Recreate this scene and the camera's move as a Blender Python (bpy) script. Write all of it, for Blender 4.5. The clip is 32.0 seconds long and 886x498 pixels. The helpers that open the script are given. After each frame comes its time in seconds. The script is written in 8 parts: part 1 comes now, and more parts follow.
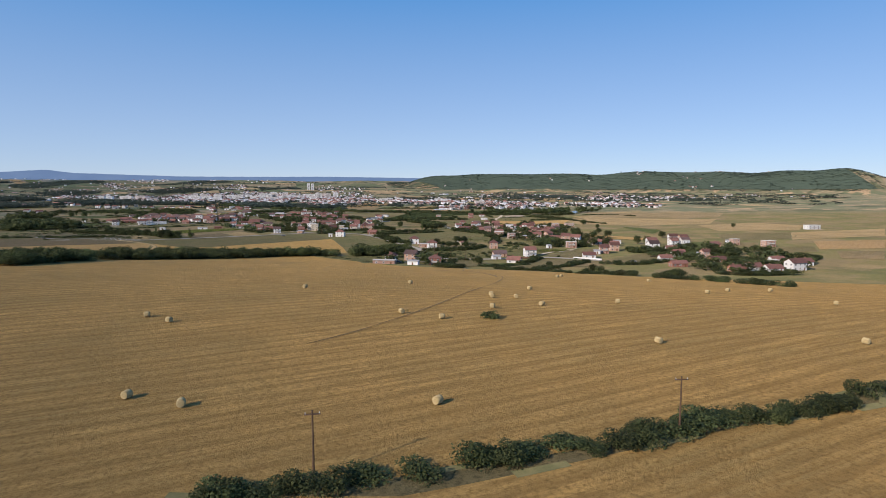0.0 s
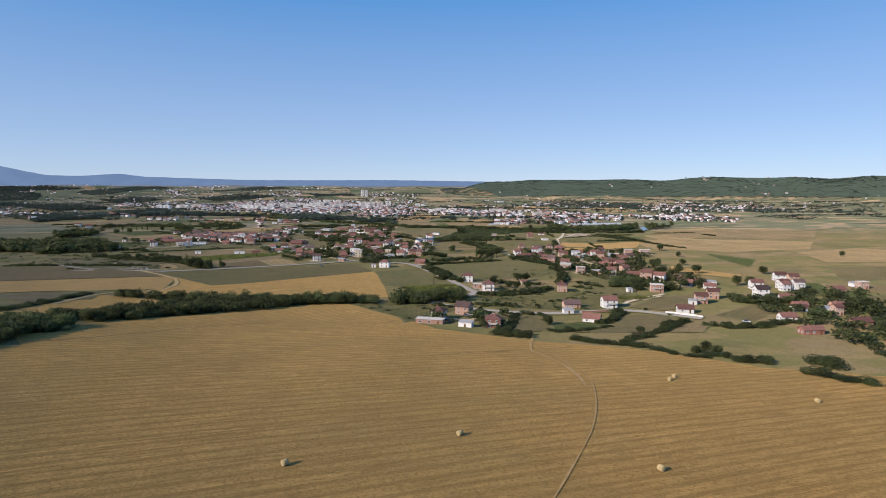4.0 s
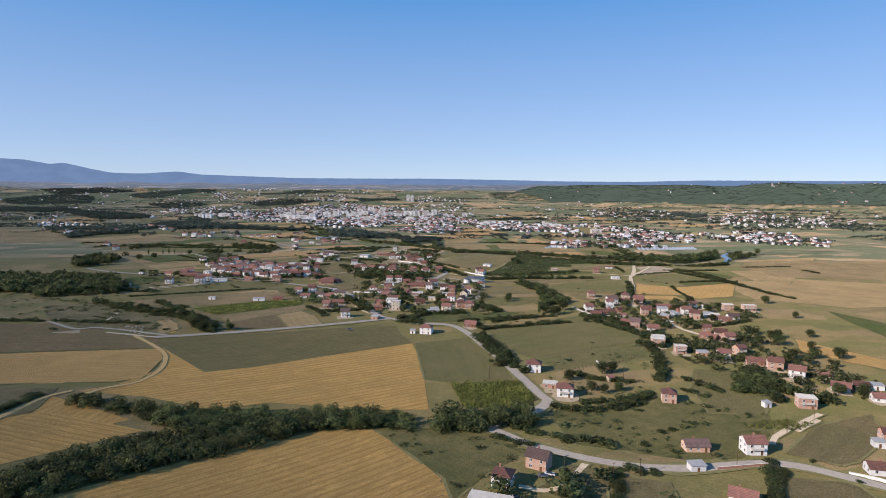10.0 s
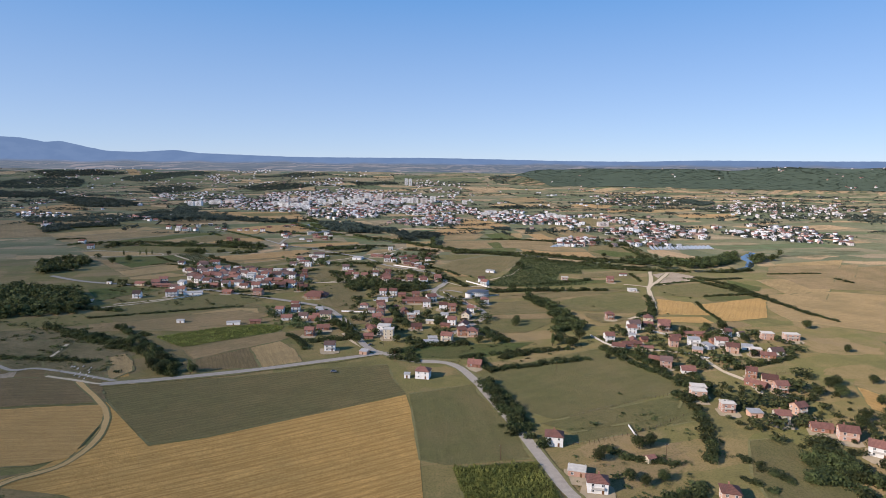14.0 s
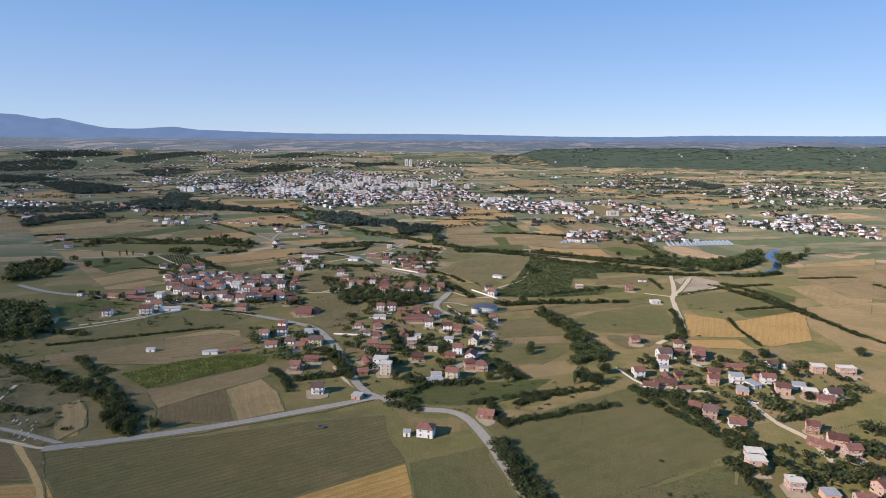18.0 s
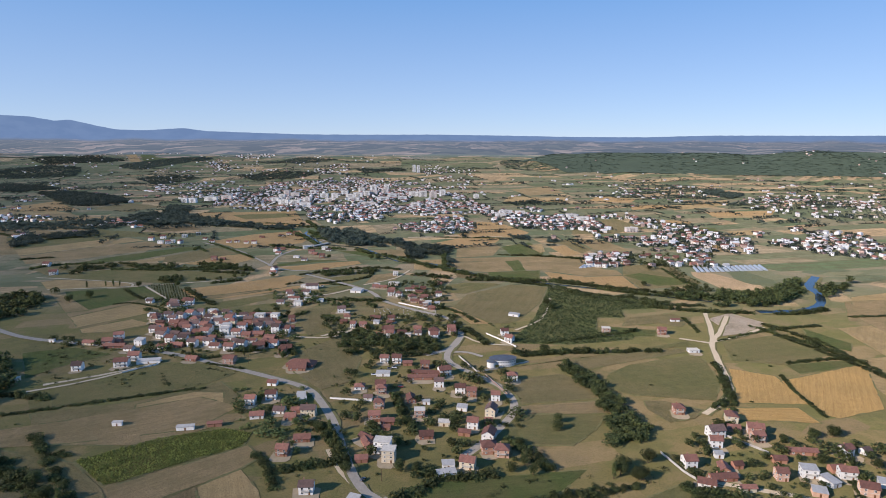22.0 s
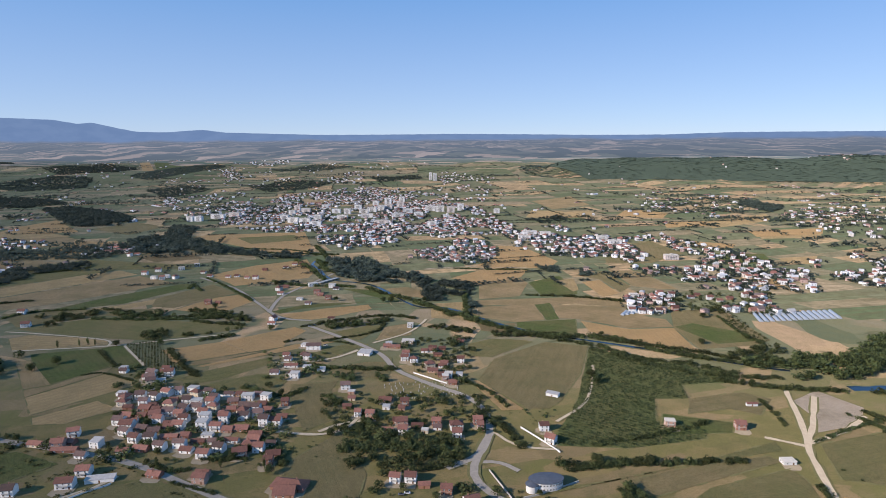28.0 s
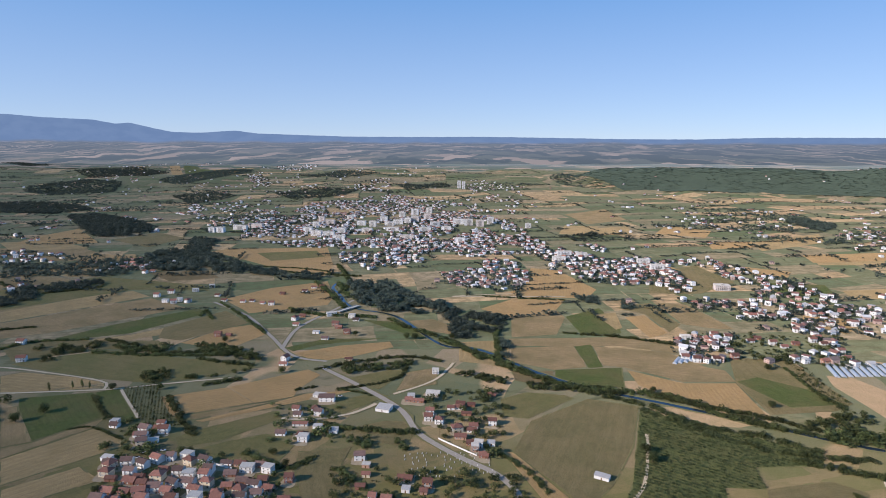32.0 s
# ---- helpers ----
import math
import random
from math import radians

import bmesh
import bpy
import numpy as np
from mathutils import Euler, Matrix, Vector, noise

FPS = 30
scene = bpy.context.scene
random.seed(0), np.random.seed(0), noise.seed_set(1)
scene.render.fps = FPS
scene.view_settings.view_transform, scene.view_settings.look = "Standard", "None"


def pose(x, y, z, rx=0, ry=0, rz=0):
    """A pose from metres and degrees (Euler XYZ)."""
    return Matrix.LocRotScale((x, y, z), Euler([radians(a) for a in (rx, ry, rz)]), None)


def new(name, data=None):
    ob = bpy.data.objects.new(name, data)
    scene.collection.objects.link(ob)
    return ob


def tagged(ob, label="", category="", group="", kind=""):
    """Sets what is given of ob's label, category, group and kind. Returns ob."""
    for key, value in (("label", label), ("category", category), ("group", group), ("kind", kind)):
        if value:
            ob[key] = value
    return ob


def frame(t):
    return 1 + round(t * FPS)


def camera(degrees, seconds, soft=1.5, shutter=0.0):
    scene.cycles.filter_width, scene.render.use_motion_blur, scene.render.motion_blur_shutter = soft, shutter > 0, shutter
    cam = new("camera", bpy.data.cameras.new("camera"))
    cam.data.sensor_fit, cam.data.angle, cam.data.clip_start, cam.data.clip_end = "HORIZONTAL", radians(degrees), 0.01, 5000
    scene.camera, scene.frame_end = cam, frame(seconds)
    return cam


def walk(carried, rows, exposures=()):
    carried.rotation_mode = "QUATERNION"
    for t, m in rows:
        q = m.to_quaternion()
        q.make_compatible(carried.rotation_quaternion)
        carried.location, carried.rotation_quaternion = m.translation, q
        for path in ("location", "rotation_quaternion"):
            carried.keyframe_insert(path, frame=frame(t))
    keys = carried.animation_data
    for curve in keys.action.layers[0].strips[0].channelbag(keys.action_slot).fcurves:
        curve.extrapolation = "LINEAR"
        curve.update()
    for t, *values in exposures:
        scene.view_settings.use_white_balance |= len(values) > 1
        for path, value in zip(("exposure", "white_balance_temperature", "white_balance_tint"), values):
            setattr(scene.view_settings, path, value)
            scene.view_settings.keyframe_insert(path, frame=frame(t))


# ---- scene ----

# ---- camera ----
cam = camera(73.70, 32.0, soft=0.5)
PATH = [
    (0, pose(-5.41, -372.21, 57.66, 83.830, -0.060, -9.648)),
    (0.5, pose(-3.45, -361.32, 59.14, 83.820, -0.048, -9.557)),
    (1, pose(-1.59, -350.54, 61.02, 83.877, -0.028, -9.473)),
    (1.5, pose(0.11, -339.95, 63.40, 83.983, -0.003, -8.798)),
    (2, pose(1.66, -329.63, 66.12, 84.093, 0.012, -7.898)),
    (3, pose(3.88, -309.45, 72.12, 84.114, 0.003, -6.180)),
    (4, pose(4.73, -289.28, 78.84, 84.129, -0.064, -4.433)),
    (5, pose(4.79, -268.96, 85.89, 84.153, -0.169, -2.720)),
    (6, pose(4.71, -248.41, 92.78, 84.093, -0.248, -0.980)),
    (6.5, pose(4.68, -238.00, 96.06, 84.093, -0.260, -0.174)),
    (7, pose(4.77, -227.57, 99.22, 84.085, -0.276, 0.108)),
    (8, pose(4.92, -206.86, 105.38, 84.011, -0.294, 0.098)),
    (9, pose(5.04, -186.39, 111.54, 84.011, -0.323, 0.065)),
    (10, pose(5.13, -166.33, 117.80, 83.996, -0.364, 0.063)),
    (11, pose(5.01, -146.88, 124.10, 83.985, -0.438, 0.068)),
    (12, pose(4.67, -127.34, 130.57, 83.971, -0.507, 0.022)),
    (12.5, pose(4.47, -117.57, 133.96, 83.723, -0.551, 0.005)),
    (13, pose(4.27, -107.84, 137.47, 83.428, -0.590, -0.048)),
    (13.5, pose(4.12, -98.24, 140.95, 83.057, -0.578, -0.036)),
    (14, pose(3.97, -88.92, 144.04, 82.025, -0.525, -0.049)),
    (14.5, pose(3.76, -79.85, 146.87, 81.060, -0.458, -0.044)),
    (15, pose(3.46, -70.92, 149.67, 80.416, -0.402, -0.029)),
    (15.5, pose(3.09, -62.10, 152.50, 80.030, -0.368, -0.011)),
    (16, pose(2.67, -53.33, 155.38, 79.839, -0.355, 0.004)),
    (17, pose(1.78, -35.85, 161.47, 79.793, -0.351, -0.006)),
    (18, pose(0.86, -18.11, 168.12, 79.762, -0.353, -0.009)),
    (19, pose(0.00, 0.00, 175.00, 79.764, -0.377, -0.000)),
    (20, pose(-0.79, 18.37, 181.56, 79.762, -0.289, 0.020)),
    (21, pose(-1.53, 36.75, 188.16, 79.744, -0.248, 0.155)),
    (22, pose(-2.51, 55.60, 195.19, 79.821, -0.198, 0.752)),
    (23, pose(-3.42, 75.05, 202.38, 79.819, -0.094, 1.058)),
    (24, pose(-3.87, 95.35, 209.67, 79.655, 0.104, 1.089)),
    (25, pose(-4.60, 116.19, 216.85, 79.522, 0.221, 1.112)),
    (26, pose(-6.03, 137.16, 223.82, 79.487, 0.265, 1.171)),
    (27, pose(-8.07, 158.17, 230.62, 79.639, 0.323, 1.550)),
    (28, pose(-10.32, 179.43, 237.30, 79.753, 0.338, 2.304)),
    (29, pose(-12.53, 201.00, 243.85, 79.786, 0.335, 3.104)),
    (30, pose(-14.70, 222.58, 250.33, 79.830, 0.272, 3.919)),
    (31, pose(-16.90, 244.03, 256.77, 79.860, 0.080, 4.579)),
    (32, pose(-19.10, 265.43, 263.19, 80.013, -0.235, 5.025)),
]
walk(cam, PATH, [(0, 0.06, 6400, 16), (9, 0.13, 6350, 17), (18, 0.15, 6280, 17), (24, 0.15, 6240, 17), (32, 0.15, 6230, 17)])

# ---- world, sun, exposure ----
SUN_AZ, SUN_EL = radians(213), radians(26)      # the way to the sun, counted from +x
to_sun = Vector((math.cos(SUN_AZ) * math.cos(SUN_EL), math.sin(SUN_AZ) * math.cos(SUN_EL), math.sin(SUN_EL)))
world = bpy.data.worlds.new("world")
scene.world = world
world.use_nodes = True
wt = world.node_tree
sky = wt.nodes.new("ShaderNodeTexSky")
sky.sky_type, sky.sun_disc = "NISHITA", False
sky.sun_elevation = SUN_EL
sky.sun_rotation = math.atan2(to_sun.x, to_sun.y)
sky.altitude, sky.air_density, sky.dust_density, sky.ozone_density = 2500, 1.0, 0.05, 5.0
air = wt.nodes.new("ShaderNodeMix")          # summer haze evens out the sky
air.data_type = "RGBA"
air.inputs[0].default_value = 0.72
wt.links.new(sky.outputs[0], air.inputs[6])
# the mountains and the hazy land past the edge of the plain, too far off to shift; haze is painted into their colours
RANGE = ((-1.0, 0.036), (-0.862, 0.0385), (-0.798, 0.0356), (-0.704, 0.0338), (-0.662, 0.0285), (-0.636, 0.0305), (-0.59, 0.0225), (-0.559, 0.0176), (-0.508, 0.017), (-0.447, 0.0209), (-0.407, 0.0167), (-0.247, 0.0128),
         (-0.15, 0.0128), (-0.021, 0.0135), (0.1, 0.012), (0.2, 0.0102), (0.32, 0.0098), (0.429, 0.0122), (0.486, 0.0122), (0.65, 0.0115), (1.0, 0.012))


def wmath(op, a, b):
    n = wt.nodes.new("ShaderNodeMath")
    n.operation = op
    for s, q in zip(n.inputs, (a, b)):
        if isinstance(q, float):
            s.default_value = q
        else:
            wt.links.new(q, s)
    return n.outputs[0]


def wmix(fac, a, b):
    n = wt.nodes.new("ShaderNodeMix")
    n.data_type = "RGBA"
    for s, q in ((n.inputs[0], fac), (n.inputs[6], a), (n.inputs[7], b)):
        if isinstance(q, tuple):
            s.default_value = (*q, 1)
        elif isinstance(q, float):
            s.default_value = q
        else:
            wt.links.new(q, s)
    return n.outputs[2]


def wstep(value, lo, hi):
    n = wt.nodes.new("ShaderNodeMapRange")
    n.inputs["From Min"].default_value, n.inputs["From Max"].default_value = lo, hi
    wt.links.new(value, n.inputs["Value"])
    return n.outputs[0]


def wnoise(sx, sy, scale, detail):
    at = wt.nodes.new("ShaderNodeCombineXYZ")
    wt.links.new(wmath("MULTIPLY", bearing, sx), at.inputs[0])
    wt.links.new(wmath("MULTIPLY", climb_of, sy), at.inputs[1])
    n = wt.nodes.new("ShaderNodeTexNoise")
    n.inputs["Scale"].default_value, n.inputs["Detail"].default_value = scale, detail
    wt.links.new(at.outputs[0], n.inputs["Vector"])
    return n.outputs["Fac"]


way = wt.nodes.new("ShaderNodeTexCoord")
axis = wt.nodes.new("ShaderNodeSeparateXYZ")
wt.links.new(way.outputs["Generated"], axis.inputs[0])
ahead = wmath("MAXIMUM", axis.outputs[1], 0.05)
bearing = wmath("DIVIDE", axis.outputs[0], ahead)
flat_of = wmath("SQRT", wmath("SUBTRACT", 1.0, wmath("MULTIPLY", axis.outputs[2], axis.outputs[2])), 0.0)
climb_of = wmath("DIVIDE", axis.outputs[2], flat_of)
# sky tint set by colour, pale haze mixed in towards the horizon
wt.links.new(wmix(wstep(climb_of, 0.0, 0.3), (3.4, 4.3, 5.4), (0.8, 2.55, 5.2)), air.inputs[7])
crest = wt.nodes.new("ShaderNodeValToRGB")
while len(crest.color_ramp.elements) < len(RANGE):
    crest.color_ramp.elements.new(0.5)
for e, (p, h) in zip(crest.color_ramp.elements, RANGE):
    e.position, e.color = (p + 1) / 2, (h * 20, h * 20, h * 20, 1)
wt.links.new(wmath("MULTIPLY", wmath("ADD", bearing, 1.0), 0.5), crest.inputs[0])
top = wmath("ADD", wmath("MULTIPLY", crest.outputs[0], 0.05), wmath("MULTIPLY", wmath("SUBTRACT", wnoise(1.0, 0.0, 60.0, 3.0), 0.5), 0.0016))
# mountain blue is distance haze painted as a near-even colour
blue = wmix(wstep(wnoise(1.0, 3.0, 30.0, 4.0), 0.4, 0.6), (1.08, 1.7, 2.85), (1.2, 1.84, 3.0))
drop = wmath("MAXIMUM", wmath("SUBTRACT", 0.02, wmath("ADD", climb_of, wmath("MULTIPLY", wmath("SUBTRACT", wnoise(1.0, 5.0, 14.0, 4.0), 0.5), 0.016))), 0.004)
depth_of = wmath("DIVIDE", 1.0, drop)
plan = wt.nodes.new("ShaderNodeCombineXYZ")
wt.links.new(wmath("MULTIPLY", wmath("MULTIPLY", bearing, depth_of), 0.9), plan.inputs[0])
wt.links.new(wmath("MULTIPLY", depth_of, 0.32), plan.inputs[1])
plot = wt.nodes.new("ShaderNodeTexVoronoi")
plot.voronoi_dimensions, plot.distance = "2D", "CHEBYCHEV"
plot.inputs["Scale"].default_value = 1.0
wt.links.new(plan.outputs[0], plot.inputs["Vector"])
own_of = wt.nodes.new("ShaderNodeSeparateColor")
wt.links.new(plot.outputs["Color"], own_of.inputs[0])
tone = wt.nodes.new("ShaderNodeValToRGB")
tone.color_ramp.interpolation = "CONSTANT"
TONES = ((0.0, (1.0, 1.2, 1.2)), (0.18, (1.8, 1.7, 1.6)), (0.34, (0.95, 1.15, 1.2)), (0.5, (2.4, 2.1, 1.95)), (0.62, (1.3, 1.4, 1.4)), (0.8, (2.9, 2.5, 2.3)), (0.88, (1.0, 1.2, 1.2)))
while len(tone.color_ramp.elements) < len(TONES):
    tone.color_ramp.elements.new(0.5)
for e, (p, c) in zip(tone.color_ramp.elements, TONES):
    e.position, e.color = p, (*c, 1)
wt.links.new(own_of.outputs[0], tone.inputs[0])
trees_of = wt.nodes.new("ShaderNodeTexNoise")
trees_of.inputs["Scale"].default_value, trees_of.inputs["Detail"].default_value = 0.55, 5.0
wt.links.new(plan.outputs[0], trees_of.inputs["Vector"])
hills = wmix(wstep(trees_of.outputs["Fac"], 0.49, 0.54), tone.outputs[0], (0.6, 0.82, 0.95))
# pale blue haze painted over the hills, stronger towards the skyline
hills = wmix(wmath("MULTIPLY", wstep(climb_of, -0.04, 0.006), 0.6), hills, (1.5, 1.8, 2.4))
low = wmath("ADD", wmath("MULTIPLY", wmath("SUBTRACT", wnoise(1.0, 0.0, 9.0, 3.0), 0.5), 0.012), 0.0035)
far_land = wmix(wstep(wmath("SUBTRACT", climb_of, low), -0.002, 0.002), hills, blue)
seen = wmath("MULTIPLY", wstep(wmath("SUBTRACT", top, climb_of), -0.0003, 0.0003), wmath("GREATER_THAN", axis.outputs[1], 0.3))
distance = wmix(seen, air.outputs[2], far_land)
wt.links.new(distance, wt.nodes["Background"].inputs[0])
wt.nodes["Background"].inputs[1].default_value = 0.13
sun = new("sun", bpy.data.lights.new("sun", "SUN"))
sun.data.energy, sun.data.angle, sun.data.color = 4.8, radians(0.6), (1.0, 0.87, 0.71)
sun.rotation_mode = "QUATERNION"
sun.rotation_quaternion = to_sun.to_track_quat("Z", "Y")
sun.location = (-300, -100, 500)

# ---- materials ----
def material(name, rough=0.9, spec=0.2):
    m = bpy.data.materials.new(name)
    m.use_nodes = True
    b = m.node_tree.nodes["Principled BSDF"]
    b.inputs["Roughness"].default_value = rough
    b.inputs["Specular IOR Level"].default_value = spec
    if rough > 0.88:
        b.inputs["Diffuse Roughness"].default_value = 1.0
    return m, m.node_tree, b


def node(t, kind, **values):
    n = t.nodes.new("ShaderNode" + kind)
    for k, v in values.items():
        if k in n.inputs:
            n.inputs[k].default_value = v
        elif k == "operation":
            n.operation = v
        elif k == "wave_type":
            n.wave_type = v
        elif k == "bands_direction":
            n.bands_direction = v
        elif k == "interpolation_type":
            n.interpolation_type = v
        elif k == "voronoi_dimensions":
            n.voronoi_dimensions = v
        elif k == "distance":
            n.distance = v
        elif k == "vector_type":
            n.vector_type = v
        else:
            raise ValueError(k)
    return n


def ramp(t, fac, stops, hard=False):
    r = t.nodes.new("ShaderNodeValToRGB")
    cr = r.color_ramp
    if hard:
        cr.interpolation = "CONSTANT"
    while len(cr.elements) < len(stops):
        cr.elements.new(0.5)
    for e, (p, c) in zip(cr.elements, stops):
        e.position, e.color = p, (*c, 1) if len(c) == 3 else c
    t.links.new(fac, r.inputs[0])
    return r.outputs[0]


def blend(t, fac, a, b, kind="MIX"):
    n = t.nodes.new("ShaderNodeMix")
    n.data_type, n.blend_type = "RGBA", kind
    for s, v in ((n.inputs[0], fac), (n.inputs[6], a), (n.inputs[7], b)):
        if hasattr(v, "is_output"):
            t.links.new(v, s)
        elif isinstance(v, float):
            s.default_value = v
        else:
            s.default_value = (*v, 1)
    return n.outputs[2]


def coords(t, angle=0.0, sx=1.0, sy=1.0):
    """Metres of the plan, turned so that the first axis runs along angle."""
    g = t.nodes.new("ShaderNodeTexCoord")
    m = node(t, "Mapping", vector_type="TEXTURE")
    m.inputs["Rotation"].default_value = (0, 0, angle)
    m.inputs["Scale"].default_value = (sx, sy, 1)
    t.links.new(g.outputs["Object"], m.inputs["Vector"])
    return m.outputs[0]


def fuzz(t, vec, scale, detail=4.0, rough=0.6):
    n = node(t, "TexNoise", Scale=scale, Detail=detail, Roughness=rough)
    t.links.new(vec, n.inputs["Vector"])
    return n.outputs["Fac"]


def relief(t, b, height, strength, distance):
    n = node(t, "Bump", Strength=strength, Distance=distance)
    t.links.new(height, n.inputs["Height"])
    t.links.new(n.outputs[0], b.inputs["Normal"])


# kind: light colour, dark colour, stain colour, row spacing in metres, depth of the rows
CROPS = {
    "stubble": ((0.66, 0.412, 0.138), (0.475, 0.29, 0.094), (0.36, 0.25, 0.092), 4.6, 0.8),
    "gold": ((0.45, 0.295, 0.135), (0.36, 0.235, 0.108), (0.3, 0.215, 0.098), 5.0, 0.3),
    "wheat": ((0.54, 0.345, 0.13), (0.43, 0.27, 0.1), (0.36, 0.24, 0.095), 5.0, 0.35),
    "straw": ((0.44, 0.315, 0.155), (0.35, 0.25, 0.122), (0.23, 0.18, 0.085), 7.0, 0.35),
    "tan": ((0.345, 0.248, 0.13), (0.265, 0.195, 0.1), (0.17, 0.14, 0.065), 8.0, 0.25),
    "brown": ((0.25, 0.18, 0.092), (0.17, 0.128, 0.066), (0.16, 0.13, 0.06), 2.6, 0.4),
    "pasture": ((0.182, 0.165, 0.066), (0.13, 0.126, 0.05), (0.22, 0.172, 0.08), 14.0, 0.15),
    "drygreen": ((0.208, 0.17, 0.078), (0.15, 0.131, 0.06), (0.25, 0.188, 0.094), 11.0, 0.2),
    "green": ((0.112, 0.132, 0.0403), (0.0762, 0.0976, 0.0303), (0.152, 0.128, 0.0555), 6.0, 0.2),
    "darkcrop": ((0.195, 0.168, 0.072), (0.135, 0.122, 0.052), (0.22, 0.165, 0.076), 3.6, 0.45),
    "maize": ((0.168, 0.165, 0.0388), (0.0784, 0.095, 0.0213), (0.213, 0.17, 0.0582), 1.9, 0.6),
    "meadow": ((0.22, 0.178, 0.075), (0.13, 0.125, 0.048), (0.085, 0.098, 0.034), 30.0, 0.0),
    "scrub": ((0.235, 0.185, 0.1), (0.16, 0.135, 0.07), (0.085, 0.085, 0.038), 30.0, 0.0),
    "orchardfloor": ((0.14, 0.15, 0.055), (0.1, 0.115, 0.042), (0.17, 0.15, 0.06), 3.8, 0.2),
    "dirt": ((0.44, 0.36, 0.27), (0.35, 0.28, 0.205), (0.24, 0.2, 0.13), 30.0, 0.0),
}
made_crops = {}


def crop(kind, angle):
    """The cover of a field, with its rows along angle."""
    step = round(math.degrees(angle) / 6) * 6 % 180
    key = (kind, step)
    if key in made_crops:
        return made_crops[key]
    light, dark, stain, gap, depth = CROPS[kind]
    m, t, b = material(kind + "_cover", 0.95, 0.1)
    along = coords(t, radians(step), 7.0, 1.0)
    flat = coords(t)
    big, mid, fine = fuzz(t, flat, 0.022, 3), fuzz(t, flat, 0.16, 7, 0.72), fuzz(t, flat, 1.3, 6, 0.8)
    streak = fuzz(t, along, 0.55, 3)
    thread = fuzz(t, coords(t, radians(step), 26.0, 1.0), 1.1, 4, 0.65)
    band = fuzz(t, coords(t, radians(step), 9.0, 1.0), 0.075, 2)
    col = blend(t, ramp(t, mid, [(0.36, (0, 0, 0)), (0.64, (1, 1, 1))]), dark, light)
    col = blend(t, ramp(t, big, [(0.4, (0, 0, 0)), (0.64, (0.8, 0.8, 0.8))]), col, stain)
    col = blend(t, ramp(t, thread, [(0.4, (depth, depth, depth)), (0.56, (0, 0, 0))]), col, [c * 0.66 for c in dark])
    col = blend(t, ramp(t, band, [(0.45, (0, 0, 0)), (0.62, (0.5 * depth, 0.5 * depth, 0.5 * depth))]), col, [c * 0.85 for c in dark])
    if depth:
        w = node(t, "TexWave", wave_type="BANDS", bands_direction="Y", Scale=0.314 / gap, Distortion=0.7, Detail=1.0)
        w.inputs["Detail Scale"].default_value = 0.5
        line = coords(t, radians(step), 2.6, 1.0)
        t.links.new(line, w.inputs["Vector"])
        rows = ramp(t, w.outputs["Fac"], [(0.05, [depth] * 3), (0.44, (0, 0, 0))])
        part_of = node(t, "Math", operation="MULTIPLY")
        t.links.new(rows, part_of.inputs[0])
        t.links.new(ramp(t, streak, [(0.36, (0.15, 0.15, 0.15)), (0.62, (1, 1, 1))]), part_of.inputs[1])
        col = blend(t, part_of.outputs[0], col, [c * 0.46 for c in dark])
    col = blend(t, ramp(t, streak, [(0.4, (0, 0, 0)), (0.75, (0.3, 0.3, 0.3))]), col, [min(1, c * 1.3) for c in light])
    col = blend(t, ramp(t, fine, [(0.36, (0.85, 0.85, 0.85)), (0.54, (0, 0, 0))]), col, [c * 0.5 for c in dark])
    t.links.new(col, b.inputs["Base Color"])
    relief(t, b, fine, 1.0, 1.0)
    made_crops[key] = m
    return m


